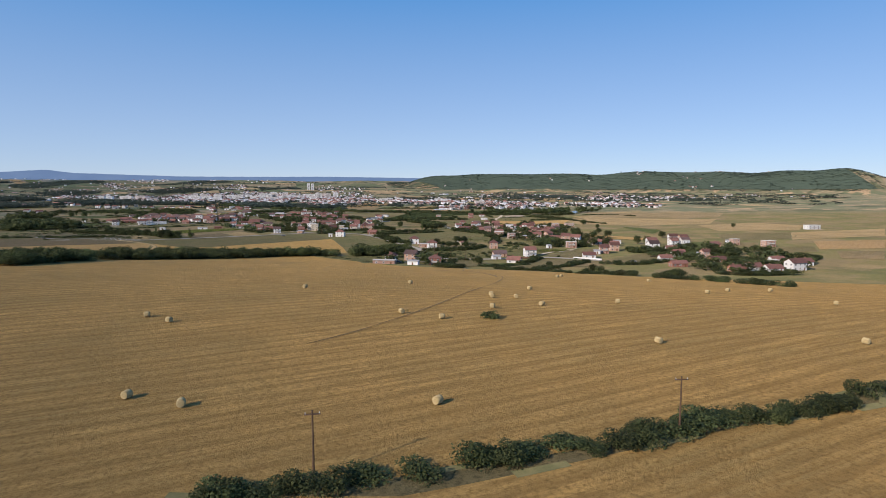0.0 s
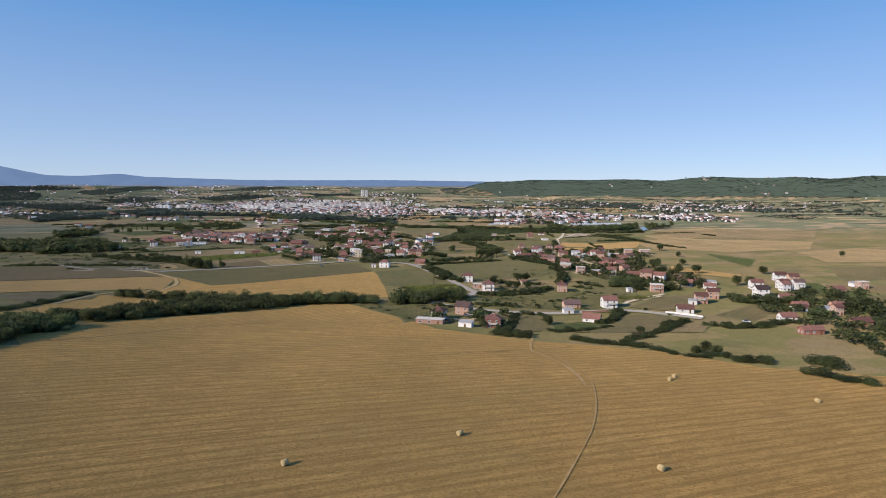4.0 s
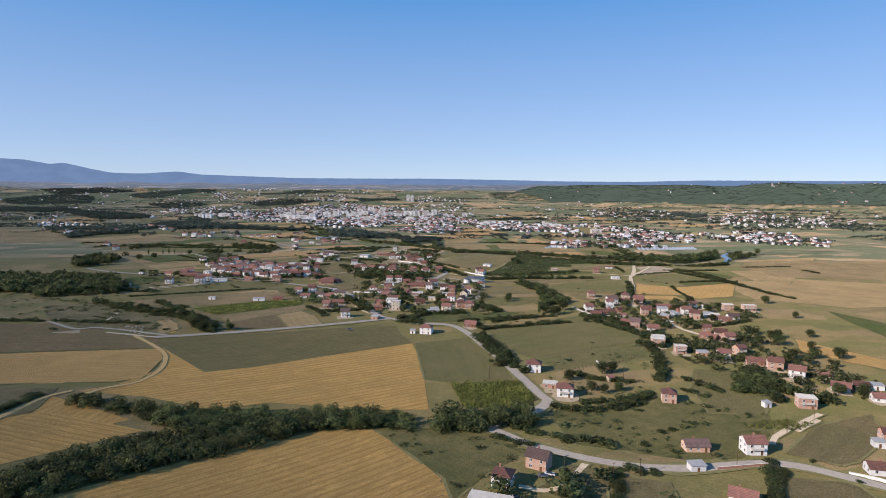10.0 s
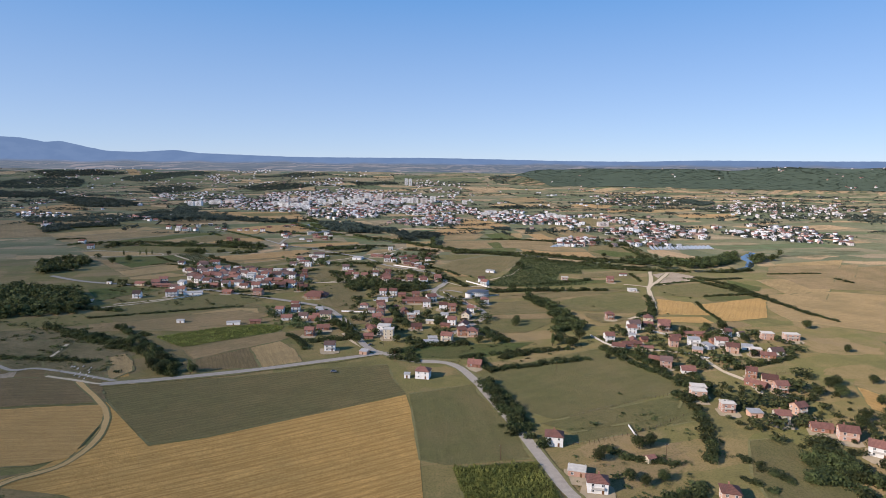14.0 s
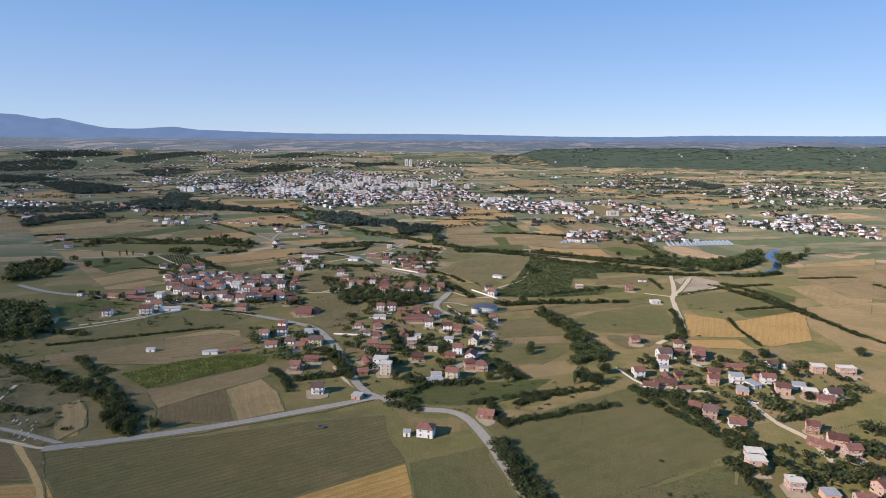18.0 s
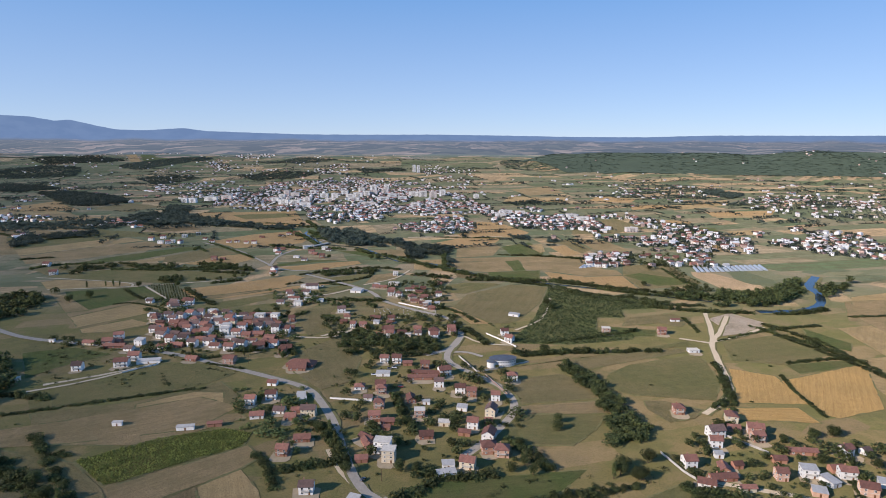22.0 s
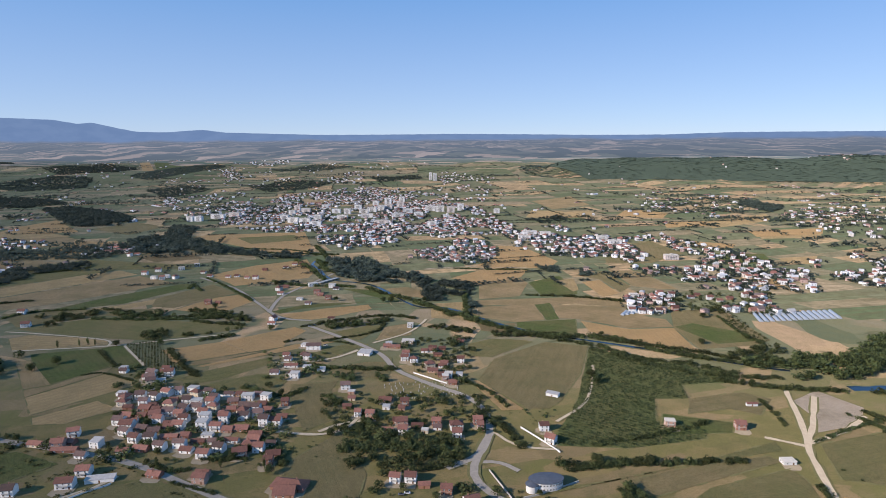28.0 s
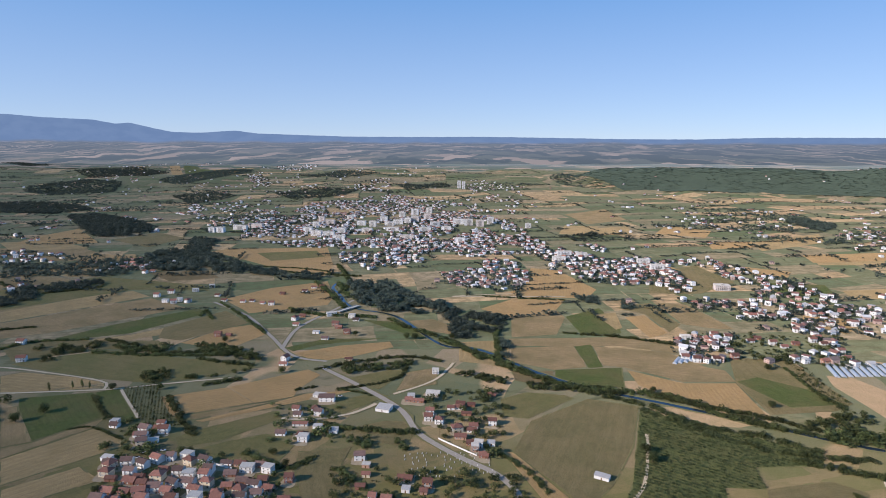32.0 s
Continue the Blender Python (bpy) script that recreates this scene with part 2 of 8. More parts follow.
def patchwork():
    """Open land: rough pasture near by, a mosaic of small strip fields in the plain."""
    m, t, b = material("open_land", 0.95, 0.1)
    flat = coords(t)
    mid, fine, big = fuzz(t, flat, 0.05, 7, 0.75), fuzz(t, flat, 0.9, 6, 0.8), fuzz(t, flat, 0.0035, 3)
    plot = node(t, "TexVoronoi", voronoi_dimensions="2D", distance="CHEBYCHEV", Scale=1.0, Randomness=0.7)
    t.links.new(coords(t, 0.32, 46.0, 22.0), plot.inputs["Vector"])
    own = node(t, "SeparateColor")
    t.links.new(plot.outputs["Color"], own.inputs[0])
    near = ramp(t, own.outputs[0], [(0.0, (0.189, 0.153, 0.062)), (0.2, (0.153, 0.141, 0.05)), (0.38, (0.24, 0.177, 0.082)), (0.52, (0.168, 0.147, 0.056)),
                                    (0.66, (0.286, 0.2, 0.105)), (0.78, (0.138, 0.138, 0.045)), (0.9, (0.214, 0.153, 0.085))], True)
    near = blend(t, ramp(t, mid, [(0.34, (0.55, 0.55, 0.55)), (0.52, (0, 0, 0))]), near, (0.117, 0.112, 0.038))
    near = blend(t, ramp(t, mid, [(0.5, (0, 0, 0)), (0.7, (0.55, 0.55, 0.55))]), near, (0.306, 0.209, 0.105))
    near = blend(t, 0.3, near, (0.143, 0.119, 0.055))
    wide = fuzz(t, flat, 0.014, 6, 0.7)
    near = blend(t, ramp(t, wide, [(0.38, (0.6, 0.6, 0.6)), (0.47, (0, 0, 0))]), near, (0.0938, 0.093, 0.04))
    near = blend(t, ramp(t, wide, [(0.53, (0, 0, 0)), (0.63, (0.6, 0.6, 0.6))]), near, (0.204, 0.151, 0.085))
    bend = node(t, "TexNoise", Scale=0.0022, Detail=1.0)
    t.links.new(flat, bend.inputs["Vector"])
    cells = []
    for angle, sx, sy in ((0.25, 95, 34), (1.35, 120, 42)):
        warp = node(t, "VectorMath", operation="MULTIPLY_ADD")
        t.links.new(bend.outputs["Color"], warp.inputs[0])
        warp.inputs[1].default_value = (260, 260, 0)
        t.links.new(flat, warp.inputs[2])
        mp = node(t, "Mapping", vector_type="TEXTURE")
        mp.inputs["Rotation"].default_value = (0, 0, angle)
        mp.inputs["Scale"].default_value = (sx, sy, 1)
        t.links.new(warp.outputs[0], mp.inputs[0])
        v = node(t, "TexVoronoi", voronoi_dimensions="2D", distance="CHEBYCHEV", Scale=1.0, Randomness=0.85)
        t.links.new(mp.outputs[0], v.inputs["Vector"])
        sep = node(t, "SeparateColor")
        t.links.new(v.outputs["Color"], sep.inputs[0])
        # haze over the plain is put into these cell colours as extra blue
        cells.append(ramp(t, sep.outputs[0], [
            (0.0, (0.134, 0.146, 0.0881)), (0.16, (0.216, 0.186, 0.124)), (0.3, (0.162, 0.163, 0.1)), (0.44, (0.39, 0.27, 0.165)),
            (0.54, (0.109, 0.129, 0.0781)), (0.63, (0.282, 0.22, 0.148)), (0.74, (0.178, 0.175, 0.106)), (0.84, (0.454, 0.315, 0.189)),
            (0.92, (0.0975, 0.118, 0.0708))], True))
    far = blend(t, ramp(t, big, [(0.49, (0, 0, 0)), (0.51, (1, 1, 1))]), cells[0], cells[1])
    groves = fuzz(t, coords(t, 0.3, 2.6, 1.0), 0.011, 5, 0.6)
    far = blend(t, ramp(t, groves, [(0.57, (0, 0, 0)), (0.61, (0.9, 0.9, 0.9))]), far, (0.055, 0.07, 0.042))
    far = blend(t, ramp(t, mid, [(0.35, (0.44, 0.4, 0.388)), (0.6, (0, 0, 0))]), far, (0.165, 0.145, 0.0679))
    g = node(t, "NewGeometry")
    xyz = node(t, "SeparateXYZ")
    t.links.new(g.outputs["Position"], xyz.inputs[0])
    edge = node(t, "MapRange", interpolation_type="SMOOTHSTEP")
    for k, v in (("From Min", 650.0), ("From Max", 890.0)):
        edge.inputs[k].default_value = v
    t.links.new(xyz.outputs["Y"], edge.inputs["Value"])
    col = blend(t, edge.outputs[0], near, far)
    col = blend(t, ramp(t, fine, [(0.36, (0.8, 0.8, 0.8)), (0.54, (0, 0, 0))]), col, (0.077, 0.072, 0.0272))
    t.links.new(col, b.inputs["Base Color"])
    relief(t, b, fine, 0.6, 0.5)
    return m


def plain(name, colour, dark, rough=0.85, scale=0.6, spec=0.2, bump=0.15, per_piece=0.0):
    m, t, b = material(name, rough, spec)
    flat = coords(t)
    a, c = fuzz(t, flat, scale, 5, 0.65), fuzz(t, flat, scale * 9, 3)
    col = blend(t, ramp(t, a, [(0.35, (0, 0, 0)), (0.68, (1, 1, 1))]), dark, colour)
    col = blend(t, ramp(t, c, [(0.3, (0.35, 0.35, 0.35)), (0.62, (0, 0, 0))]), col, [v * 0.7 for v in dark])
    if per_piece:
        info = node(t, "ObjectInfo")
        hsv = node(t, "HueSaturation")
        t.links.new(col, hsv.inputs["Color"])
        for socket, lo, hi in (("Value", 1 - per_piece, 1 + per_piece), ("Hue", 0.5 - per_piece * 0.05, 0.5 + per_piece * 0.05)):
            mr = node(t, "MapRange")
            mr.inputs["To Min"].default_value, mr.inputs["To Max"].default_value = lo, hi
            t.links.new(info.outputs["Random"], mr.inputs["Value"])
            t.links.new(mr.outputs[0], hsv.inputs[socket])
        col = hsv.outputs[0]
    t.links.new(col, b.inputs["Base Color"])
    relief(t, b, c, bump, 0.05)
    return m


OPEN_LAND = patchwork()
ASPHALT = plain("grey_asphalt", (0.31, 0.28, 0.24), (0.24, 0.215, 0.185), 0.9, 0.4)
TRACK = plain("worn_stubble", (0.29, 0.19, 0.08), (0.2, 0.135, 0.056), 0.95, 0.4)
DIRT = plain("dusty_gravel", (0.48, 0.4, 0.29), (0.37, 0.305, 0.22), 0.95, 0.35)
VERGE = plain("dry_verge", (0.18, 0.155, 0.07), (0.1, 0.1, 0.042), 0.95, 0.5)
FARM_TRACK = plain("worn_field_track", (0.44, 0.3, 0.13), (0.33, 0.22, 0.09), 0.95, 0.5)

# ---- the land ----
def smooth(a, b, v):
    u = min(max((v - a) / (b - a), 0.0), 1.0)
    return u * u * (3 - 2 * u)


def knoll(x, y):
    """The rounded wheat hill from which the flight starts."""
    return 25.4 * smooth(131, -245, y + 0.45 * min(max(x, -233.0), 292.0))


def ridge(x, y):
    """The long wooded hill east of the town."""
    ax, ay, bx, by = 800.0, 4000.0, 3400.0, 3250.0
    u = ((x - ax) * (bx - ax) + (y - ay) * (by - ay)) / ((bx - ax) ** 2 + (by - ay) ** 2)
    w = min(max(u, 0.0), 1.0)
    d = math.hypot(x - ax - w * (bx - ax), y - ay - w * (by - ay))
    return (138 + 35 * w) * smooth(640, 40, d) * (0.93 + 0.14 * noise.noise((x / 330.0, y / 330.0, 9.0)))


def swell(x, y):
    """Low hills behind the town, rising to the far rim of the basin."""
    n = noise.noise((x / 620.0, y / 620.0, 3.3)) + 0.5 * noise.noise((x / 260.0, y / 260.0, 7.7))
    z = max(0.0, n + 0.25) * 26 * smooth(2500, 3500, y)
    z += 80 * smooth(2700, 5000, y)
    return z


def land(x, y):
    return knoll(x, y) + (max(ridge(x, y), swell(x, y)) if y > 2000 else 0.0)


def steps(lo, near_lo, near_hi, hi, fine, grow=1.22, most=70.0):
    out = list(np.arange(near_lo, near_hi + 0.1, fine))
    for sign, stop in ((1, hi), (-1, lo)):
        v, d = (out[-1] if sign > 0 else out[0]), fine
        while (v < stop) if sign > 0 else (v > stop):
            d = min(d * grow, most)
            v += sign * d
            out = out + [v] if sign > 0 else [v] + out
    return [float(v) for v in out]


def mesh_from(name, verts, faces, mats, indices=None, soft=False):
    me = bpy.data.meshes.new(name)
    me.from_pydata(verts, [], faces)
    for m in mats:
        me.materials.append(m)
    if indices:
        me.polygons.foreach_set("material_index", indices)
    if soft:
        me.polygons.foreach_set("use_smooth", [True] * len(me.polygons))
    me.update()
    return me


XS = steps(-5600, -480, 480, 5600, 15)
YS = steps(-1400, -480, 1050, 4560, 15)
grid = [(x, y, land(x, y)) for y in YS for x in XS]
nx = len(XS)
quads = [(j * nx + i, j * nx + i + 1, (j + 1) * nx + i + 1, (j + 1) * nx + i) for j in range(len(YS) - 1) for i in range(nx - 1)]
ground = new("ground", mesh_from("ground", grid, quads, [OPEN_LAND], None, True))
tagged(ground, "dry olive and tan farmland rolling to the hills", "ground", kind="structure")


def sheet(name, corners, mat, lift, cell=14.0):
    """A flat cover laid over the land inside the given corners."""
    bm = bmesh.new()
    face = bm.faces.new([bm.verts.new((x, y, 0)) for x, y in corners])
    bmesh.ops.triangulate(bm, faces=[face])
    for axis in (0, 1):
        vals = [c[axis] for c in corners]
        lo, hi = min(vals), max(vals)
        if min(c[1] for c in corners) > 120 and max(c[1] for c in corners) < 2000:
            break
        v = math.ceil(lo / cell) * cell
        while v < hi:
            co, no = [0, 0, 0], [0, 0, 0]
            co[axis], no[axis] = v, 1
            bmesh.ops.bisect_plane(bm, geom=bm.verts[:] + bm.edges[:] + bm.faces[:], plane_co=co, plane_no=no)
            v += cell
    for v in bm.verts:
        v.co.z = land(v.co.x, v.co.y) + lift + (1.2 if v.co.y > 2000 else 0.0)
    bmesh.ops.recalc_face_normals(bm, faces=bm.faces)
    if sum(f.normal.z for f in bm.faces) < 0:
        bmesh.ops.reverse_faces(bm, faces=bm.faces)
    me = bpy.data.meshes.new(name)
    bm.to_mesh(me)
    bm.free()
    me.materials.append(mat)
    return new(name, me)


FIELD_WORDS = {
    "stubble": "harvested golden wheat stubble in curving rows", "gold": "golden yellow harvested grain field",
    "straw": "pale straw coloured cut hay field", "wheat": "deep golden cut wheat field", "tan": "dry tan fallow field strip", "brown": "brown ploughed earth field",
    "pasture": "grazed olive green dry pasture", "drygreen": "dry yellowish green meadow plot", "green": "fresh green clover field",
    "darkcrop": "dark green row crop field", "maize": "green maize plot in rows", "meadow": "weedy rough meadow with yellow grass",
    "scrub": "dry scrubby waste ground", "orchardfloor": "dark grassy floor under the orchard rows", "dirt": "bare pale gravel and dirt yard",
}
laid = 0


def field(kind, *corners, rows=None):
    global laid
    laid += 1
    best = max(range(len(corners)), key=lambda i: (Vector(corners[i]) - Vector(corners[i - 1])).length)
    d = Vector(corners[best]) - Vector(corners[best - 1])
    ob = sheet(kind + "_field", corners, crop(kind, math.atan2(d.y, d.x) if rows is None else radians(rows)), 0.1 + laid * 0.0015)
    if kind not in ("stubble", "gold", "dirt") and max(c[1] for c in corners) < 1000:
        margin(corners, 0.1 + laid * 0.0015 + 0.03)
    return tagged(ob, FIELD_WORDS[kind], "field", kind="structure")


def margin(corners, lift):
    """Unmown grass of uneven width along the border of a field."""
    verts, faces = [], []
    for a, b in zip(corners, corners[1:] + corners[:1]):
        a, b = Vector(a), Vector(b)
        d = b - a
        side = Vector((-d.y, d.x)).normalized()
        n = max(2, int(d.length / 5))
        for i in range(n + 1):
            q = a + d * (i / n) + side * 0.5 * noise.noise((a.x + i * 0.8, a.y, 1.0))
            w = 0.5 + 0.9 * abs(noise.noise((q.x / 7, q.y / 7, 3.0)))
            for k in (-1, 1):
                e = q + side * w * k
                verts.append((e.x, e.y, land(e.x, e.y) + lift))
            if i and noise.noise((q.x / 16, q.y / 16, 5.0)) > 0.02:
                o = len(verts) - 4
                faces.append((o, o + 2, o + 3, o + 1))
    faces = [f[::-1] for f in faces]
    return tagged(new("field_margin", mesh_from("field_margin", verts, faces, [VERGE])), "rough unmown grass margin along a field", "grass margin", kind="structure")


def round_path(points, n=5):
    """A soft line through the points."""
    p = [Vector(q) for q in points]
    out = []
    for i in range(len(p) - 1):
        a, b, c, d = p[max(i - 1, 0)], p[i], p[i + 1], p[min(i + 2, len(p) - 1)]
        for k in range(n):
            u = k / n
            out.append(0.5 * (2 * b + (c - a) * u + (2 * a - 5 * b + 4 * c - d) * u * u + (3 * b - a - 3 * c + d) * u ** 3))
    return out + [p[-1]]


def ribbon(name, points, width, mat, lift, wobble=0.0):
    line = round_path(points)
    verts, faces = [], []
    for i, q in enumerate(line):
        d = (line[min(i + 1, len(line) - 1)] - line[max(i - 1, 0)]).normalized()
        n = Vector((-d.y, d.x))
        for k in (-0.5, -0.17, 0.17, 0.5):
            w = width * k * (1 + wobble * noise.noise((q.x / 9, q.y / 9, k * 5)))
            e = q + n * w
            verts.append((e.x, e.y, land(e.x, e.y) + lift))
        if i:
            o = len(verts) - 8
            faces += [(o + k, o + k + 4, o + k + 5, o + k + 1) for k in range(3)]
    faces = [f[::-1] for f in faces]
    return new(name, mesh_from(name, verts, faces, [mat]))


def road(kind, width, *points):
    asphalt = kind == "asphalt_road"
    global laid
    laid += 1
    up = (laid % 60) * 0.002
    verge = ribbon("road_verge", points, width * 1.6, VERGE, 0.32 + up, 0.6)
    tagged(verge, "dusty dry grass verge along the road", "verge", kind="structure")
    ob = ribbon("road", points, width, ASPHALT if asphalt else FARM_TRACK if kind == "field_track" else DIRT, 0.36 + up, 0.1 if asphalt else 0.45)
    return tagged(ob, "sunlit pale grey asphalt country road" if asphalt else "pale dusty gravel farm track", "road", kind="structure")


# ---- fields ----
field("stubble", (-157, -32), (-128, -8), (-94, 29), (-43, 45), (6, 55), (24, 21), (3, -4), (-75, -27), (-131, -67), rows=45)
field("brown", (-414, 324), (-247, 326), (-215, 287), (-387, 286))
field("stubble", (-208, 39), (-211, 148), (-148, 113), (-154, 104), (-186, 71), (-179, 17), (-182, 4))
field("stubble", (-147, 7), (-131, 29), (-110, 54), (-90, 78), (-59, 102), (-35, 117), (-22, 105), (5, 58), (1, 39), (-34, 27), (-71, 11), (-103, -2), (-132, -39), (-145, -47), rows=45)
field("stubble", (-140, -55), (-115, -33), (-85, 4), (-39, 24), (3, 34), (14, 27), (50, 0), (73, -16), (101, -25), (124, -37), (151, -68), (490, -175), (490, -490), (-700, -490), (-700, -140), rows=17)
field("meadow", (-32, 116), (24, 109), (45, 87), (24, 65), (9, 37), (6, 58))
field("drygreen", (-24, -310), (-1, -310), (21, -307), (47, -302), (81, -292), (73, -300), (45, -304), (20, -310), (6, -313), (0, -314))
field("stubble", (-146, 198), (-120, 208), (-18, 270), (-9, 223), (-2, 137), (-37, 136), (-88, 145), (-115, 131), (-159, 150), (-200, 156), (-186, 171), (-178, 199), (-188, 240), (-189, 236), (-229, 286), rows=30)
field("darkcrop", (-228, 286), (-147, 200), (-121, 209), (-18, 272), (-28, 298), (-35, 328), (-88, 316), (-136, 299), (-184, 290))
field("stubble", (-204, 83), (-194, 120), (-134, 99), (-152, 75), (-167, 53), (-172, 41))
field("pasture", (31, 313), (136, 374), (174, 289), (73, 232), (47, 250))
field("pasture", (73, 230), (173, 284), (156, 236), (76, 206))
field("pasture", (-16, 272), (32, 292), (47, 209), (52, 189), (7, 181), (-6, 186))
field("maize", (10, 179), (53, 186), (58, 153), (50, 143), (17, 137))
field("meadow", (60, 132), (125, 158), (177, 134), (163, 99), (126, 76), (65, 95))
field("straw", (415, 672), (547, 710), (432, 554), (406, 588))
field("straw", (517, 806), (655, 857), (581, 757), (475, 738))
field("green", (-30, 355), (-8, 372), (82, 387), (54, 353), (24, 341), (-22, 342))
field("gold", (61, 1530), (110, 1535), (168, 1366), (137, 1299), (8, 1306), (43, 1399))
field("scrub", (-307, 386), (-264, 368), (-229, 310), (-234, 287))
field("stubble", (-253, 352), (-231, 337), (-209, 299), (-220, 293))
field("straw", (349, 572), (471, 603), (623, 543), (543, 439), (414, 414), (339, 462))
field("tan", (464, 733), (703, 804), (784, 752), (661, 593), (453, 618))
field("drygreen", (201, 59), (249, 93), (264, 81), (216, 41))
field("tan", (494, 783), (646, 809), (559, 691), (444, 698))
field("scrub", (-326, 380), (-277, 369), (-221, 290), (-256, 286))
field("scrub", (-385, 402), (-328, 414), (-259, 370), (-228, 347), (-235, 311), (-292, 309), (-342, 343))
field("dirt", (-129, 576), (-124, 586), (-98, 555), (-114, 545))
field("straw", (-993, 1365), (-895, 1507), (-797, 1481), (-834, 1350))
field("straw", (214, 2242), (322, 2227), (272, 2024), (175, 2047))
field("tan", (251, 2572), (434, 2758), (454, 2421), (294, 2280))
field("gold", (554, 2282), (658, 2162), (592, 2018), (465, 2080))
field("straw", (690, 1948), (965, 2138), (895, 1971), (662, 1812))
field("straw", (751, 1744), (951, 1804), (859, 1653), (709, 1637))
field("gold", (501, 1262), (528, 1171), (487, 1126), (458, 1193))
field("tan", (-1175, 1532), (-1010, 1502), (-914, 1561), (-1057, 1661), (-1268, 1638))
field("straw", (-1019, 1549), (-883, 1601), (-809, 1504), (-912, 1461))
field("straw", (-1339, 1718), (-1225, 1779), (-1043, 1663), (-1208, 1604))
field("tan", (-1199, 1413), (-847, 1332), (-732, 1081), (-892, 1003))
field("orchardfloor", (131, 840), (177, 820), (268, 765), (259, 746), (201, 739), (196, 706), (165, 706), (153, 660), (187, 646), (184, 630), (116, 613), (54, 616), (79, 668), (95, 708))
field("dirt", (-307, 296), (-295, 302), (-293, 312), (-281, 287), (-293, 277))
field("drygreen", (435, 266), (556, 279), (475, 192), (384, 182))
field("straw", (499, 405), (615, 452), (657, 388), (576, 301), (465, 307))
field("green", (331, 177), (366, 173), (353, 105), (298, 119))
field("gold", (299, 45), (340, 46), (308, 12), (282, 15))
field("tan", (356, 174), (410, 161), (380, 125), (343, 142))
field("straw", (538, 271), (715, 311), (610, 210), (465, 183))
field("gold", (474, 163), (565, 167), (488, 94), (420, 95))
field("drygreen", (350, 116), (438, 122), (405, 79), (320, 67))
field("tan", (423, 80), (467, 74), (412, 22), (385, 34))
field("green", (-511, 807), (-444, 828), (-395, 776), (-428, 723), (-482, 770))
field("green", (-442, 828), (-423, 842), (-356, 769), (-382, 769), (-396, 778))
field("tan", (-512, 784), (-497, 788), (-428, 723), (-447, 710))
field("tan", (-427, 720), (-393, 773), (-391, 753), (-432, 693), (-446, 709))
field("straw", (-430, 691), (-389, 751), (-351, 734), (-342, 722), (-399, 655))
field("straw", (-394, 650), (-357, 687), (-326, 670), (-358, 640), (-384, 638))
field("gold", (-366, 824), (-307, 855), (-264, 820), (-331, 782))
field("gold", (-306, 856), (-236, 915), (-216, 900), (-229, 856), (-227, 839), (-262, 820))
field("tan", (-330, 780), (-261, 817), (-246, 823), (-304, 778))
field("gold", (-303, 775), (-242, 822), (-217, 847), (-160, 863), (-202, 837), (-294, 774))
field("pasture", (-293, 757), (-233, 804), (-220, 789), (-236, 770), (-261, 740), (-291, 725), (-305, 741))
field("pasture", (-285, 716), (-255, 739), (-225, 757), (-192, 737), (-198, 699), (-237, 700))
field("pasture", (-597, 896), (-557, 929), (-514, 954), (-421, 939), (-348, 930), (-299, 916), (-326, 892), (-363, 872), (-402, 858), (-452, 863), (-559, 885))
field("straw", (-579, 859), (-564, 874), (-480, 865), (-453, 860), (-439, 843), (-486, 828), (-540, 816))
field("straw", (-793, 1102), (-721, 1213), (-670, 1255), (-617, 1220), (-679, 1140), (-749, 1052))
field("tan", (-745, 1047), (-675, 1134), (-608, 1209), (-516, 1157), (-637, 1017), (-688, 982))
field("green", (-615, 990), (-576, 1058), (-495, 1153), (-465, 1136), (-527, 1023), (-587, 990))
field("straw", (-578, 984), (-523, 1016), (-464, 1084), (-463, 1035), (-510, 996))
field("gold", (-435, 991), (-404, 1059), (-374, 1079), (-336, 1037), (-363, 972))
field("drygreen", (-494, 1053), (-445, 1148), (-382, 1087), (-440, 1000), (-477, 1008))
field("drygreen", (-669, 961), (-607, 983), (-470, 997), (-437, 966), (-517, 958), (-604, 905))
field("gold", (-481, 1215), (-429, 1302), (-341, 1367), (-296, 1253), (-293, 1198), (-402, 1136), (-421, 1157))
field("gold", (-718, 1657), (-687, 1702), (-587, 1713), (-449, 1746), (-371, 1519), (-358, 1406), (-466, 1460), (-577, 1548))
field("pasture", (-598, 1647), (-463, 1694), (-418, 1615), (-526, 1554))
field("gold", (-922, 1423), (-992, 1604), (-860, 1566), (-811, 1471), (-879, 1399))
field("gold", (-1286, 1705), (-1322, 1818), (-1314, 1993), (-1077, 1747), (-1140, 1712))
field("brown", (-736, 1409), (-614, 1433), (-562, 1374), (-646, 1335))
field("pasture", (-907, 1231), (-801, 1359), (-565, 1310), (-533, 1270), (-675, 1263), (-801, 1111))
field("gold", (-271, 968), (-221, 1001), (-157, 1024), (-148, 1002), (-196, 961), (-234, 941))
field("green", (-289, 986), (-248, 1027), (-167, 1037), (-252, 1000), (-274, 974))
field("green", (-218, 1121), (-165, 1114), (-105, 1074), (-114, 1038))
field("tan", (-160, 1115), (-111, 1135), (-78, 1103), (-75, 1064), (-100, 1071))
field("drygreen", (-160, 769), (-121, 793), (-96, 793), (-90, 762), (-102, 745), (-145, 755))
field("pasture", (-183, 893), (-139, 923), (-120, 925), (-125, 902), (-141, 865), (-162, 875))
field("tan", (-117, 918), (-81, 938), (-80, 886), (-122, 864))
field("drygreen", (-185, 728), (-151, 736), (-141, 742), (-142, 704), (-152, 687), (-171, 675))
field("pasture", (-198, 823), (-145, 854), (-126, 851), (-168, 800))
field("gold", (63, 1535), (116, 1523), (172, 1352), (147, 1291), (28, 1275), (36, 1351))
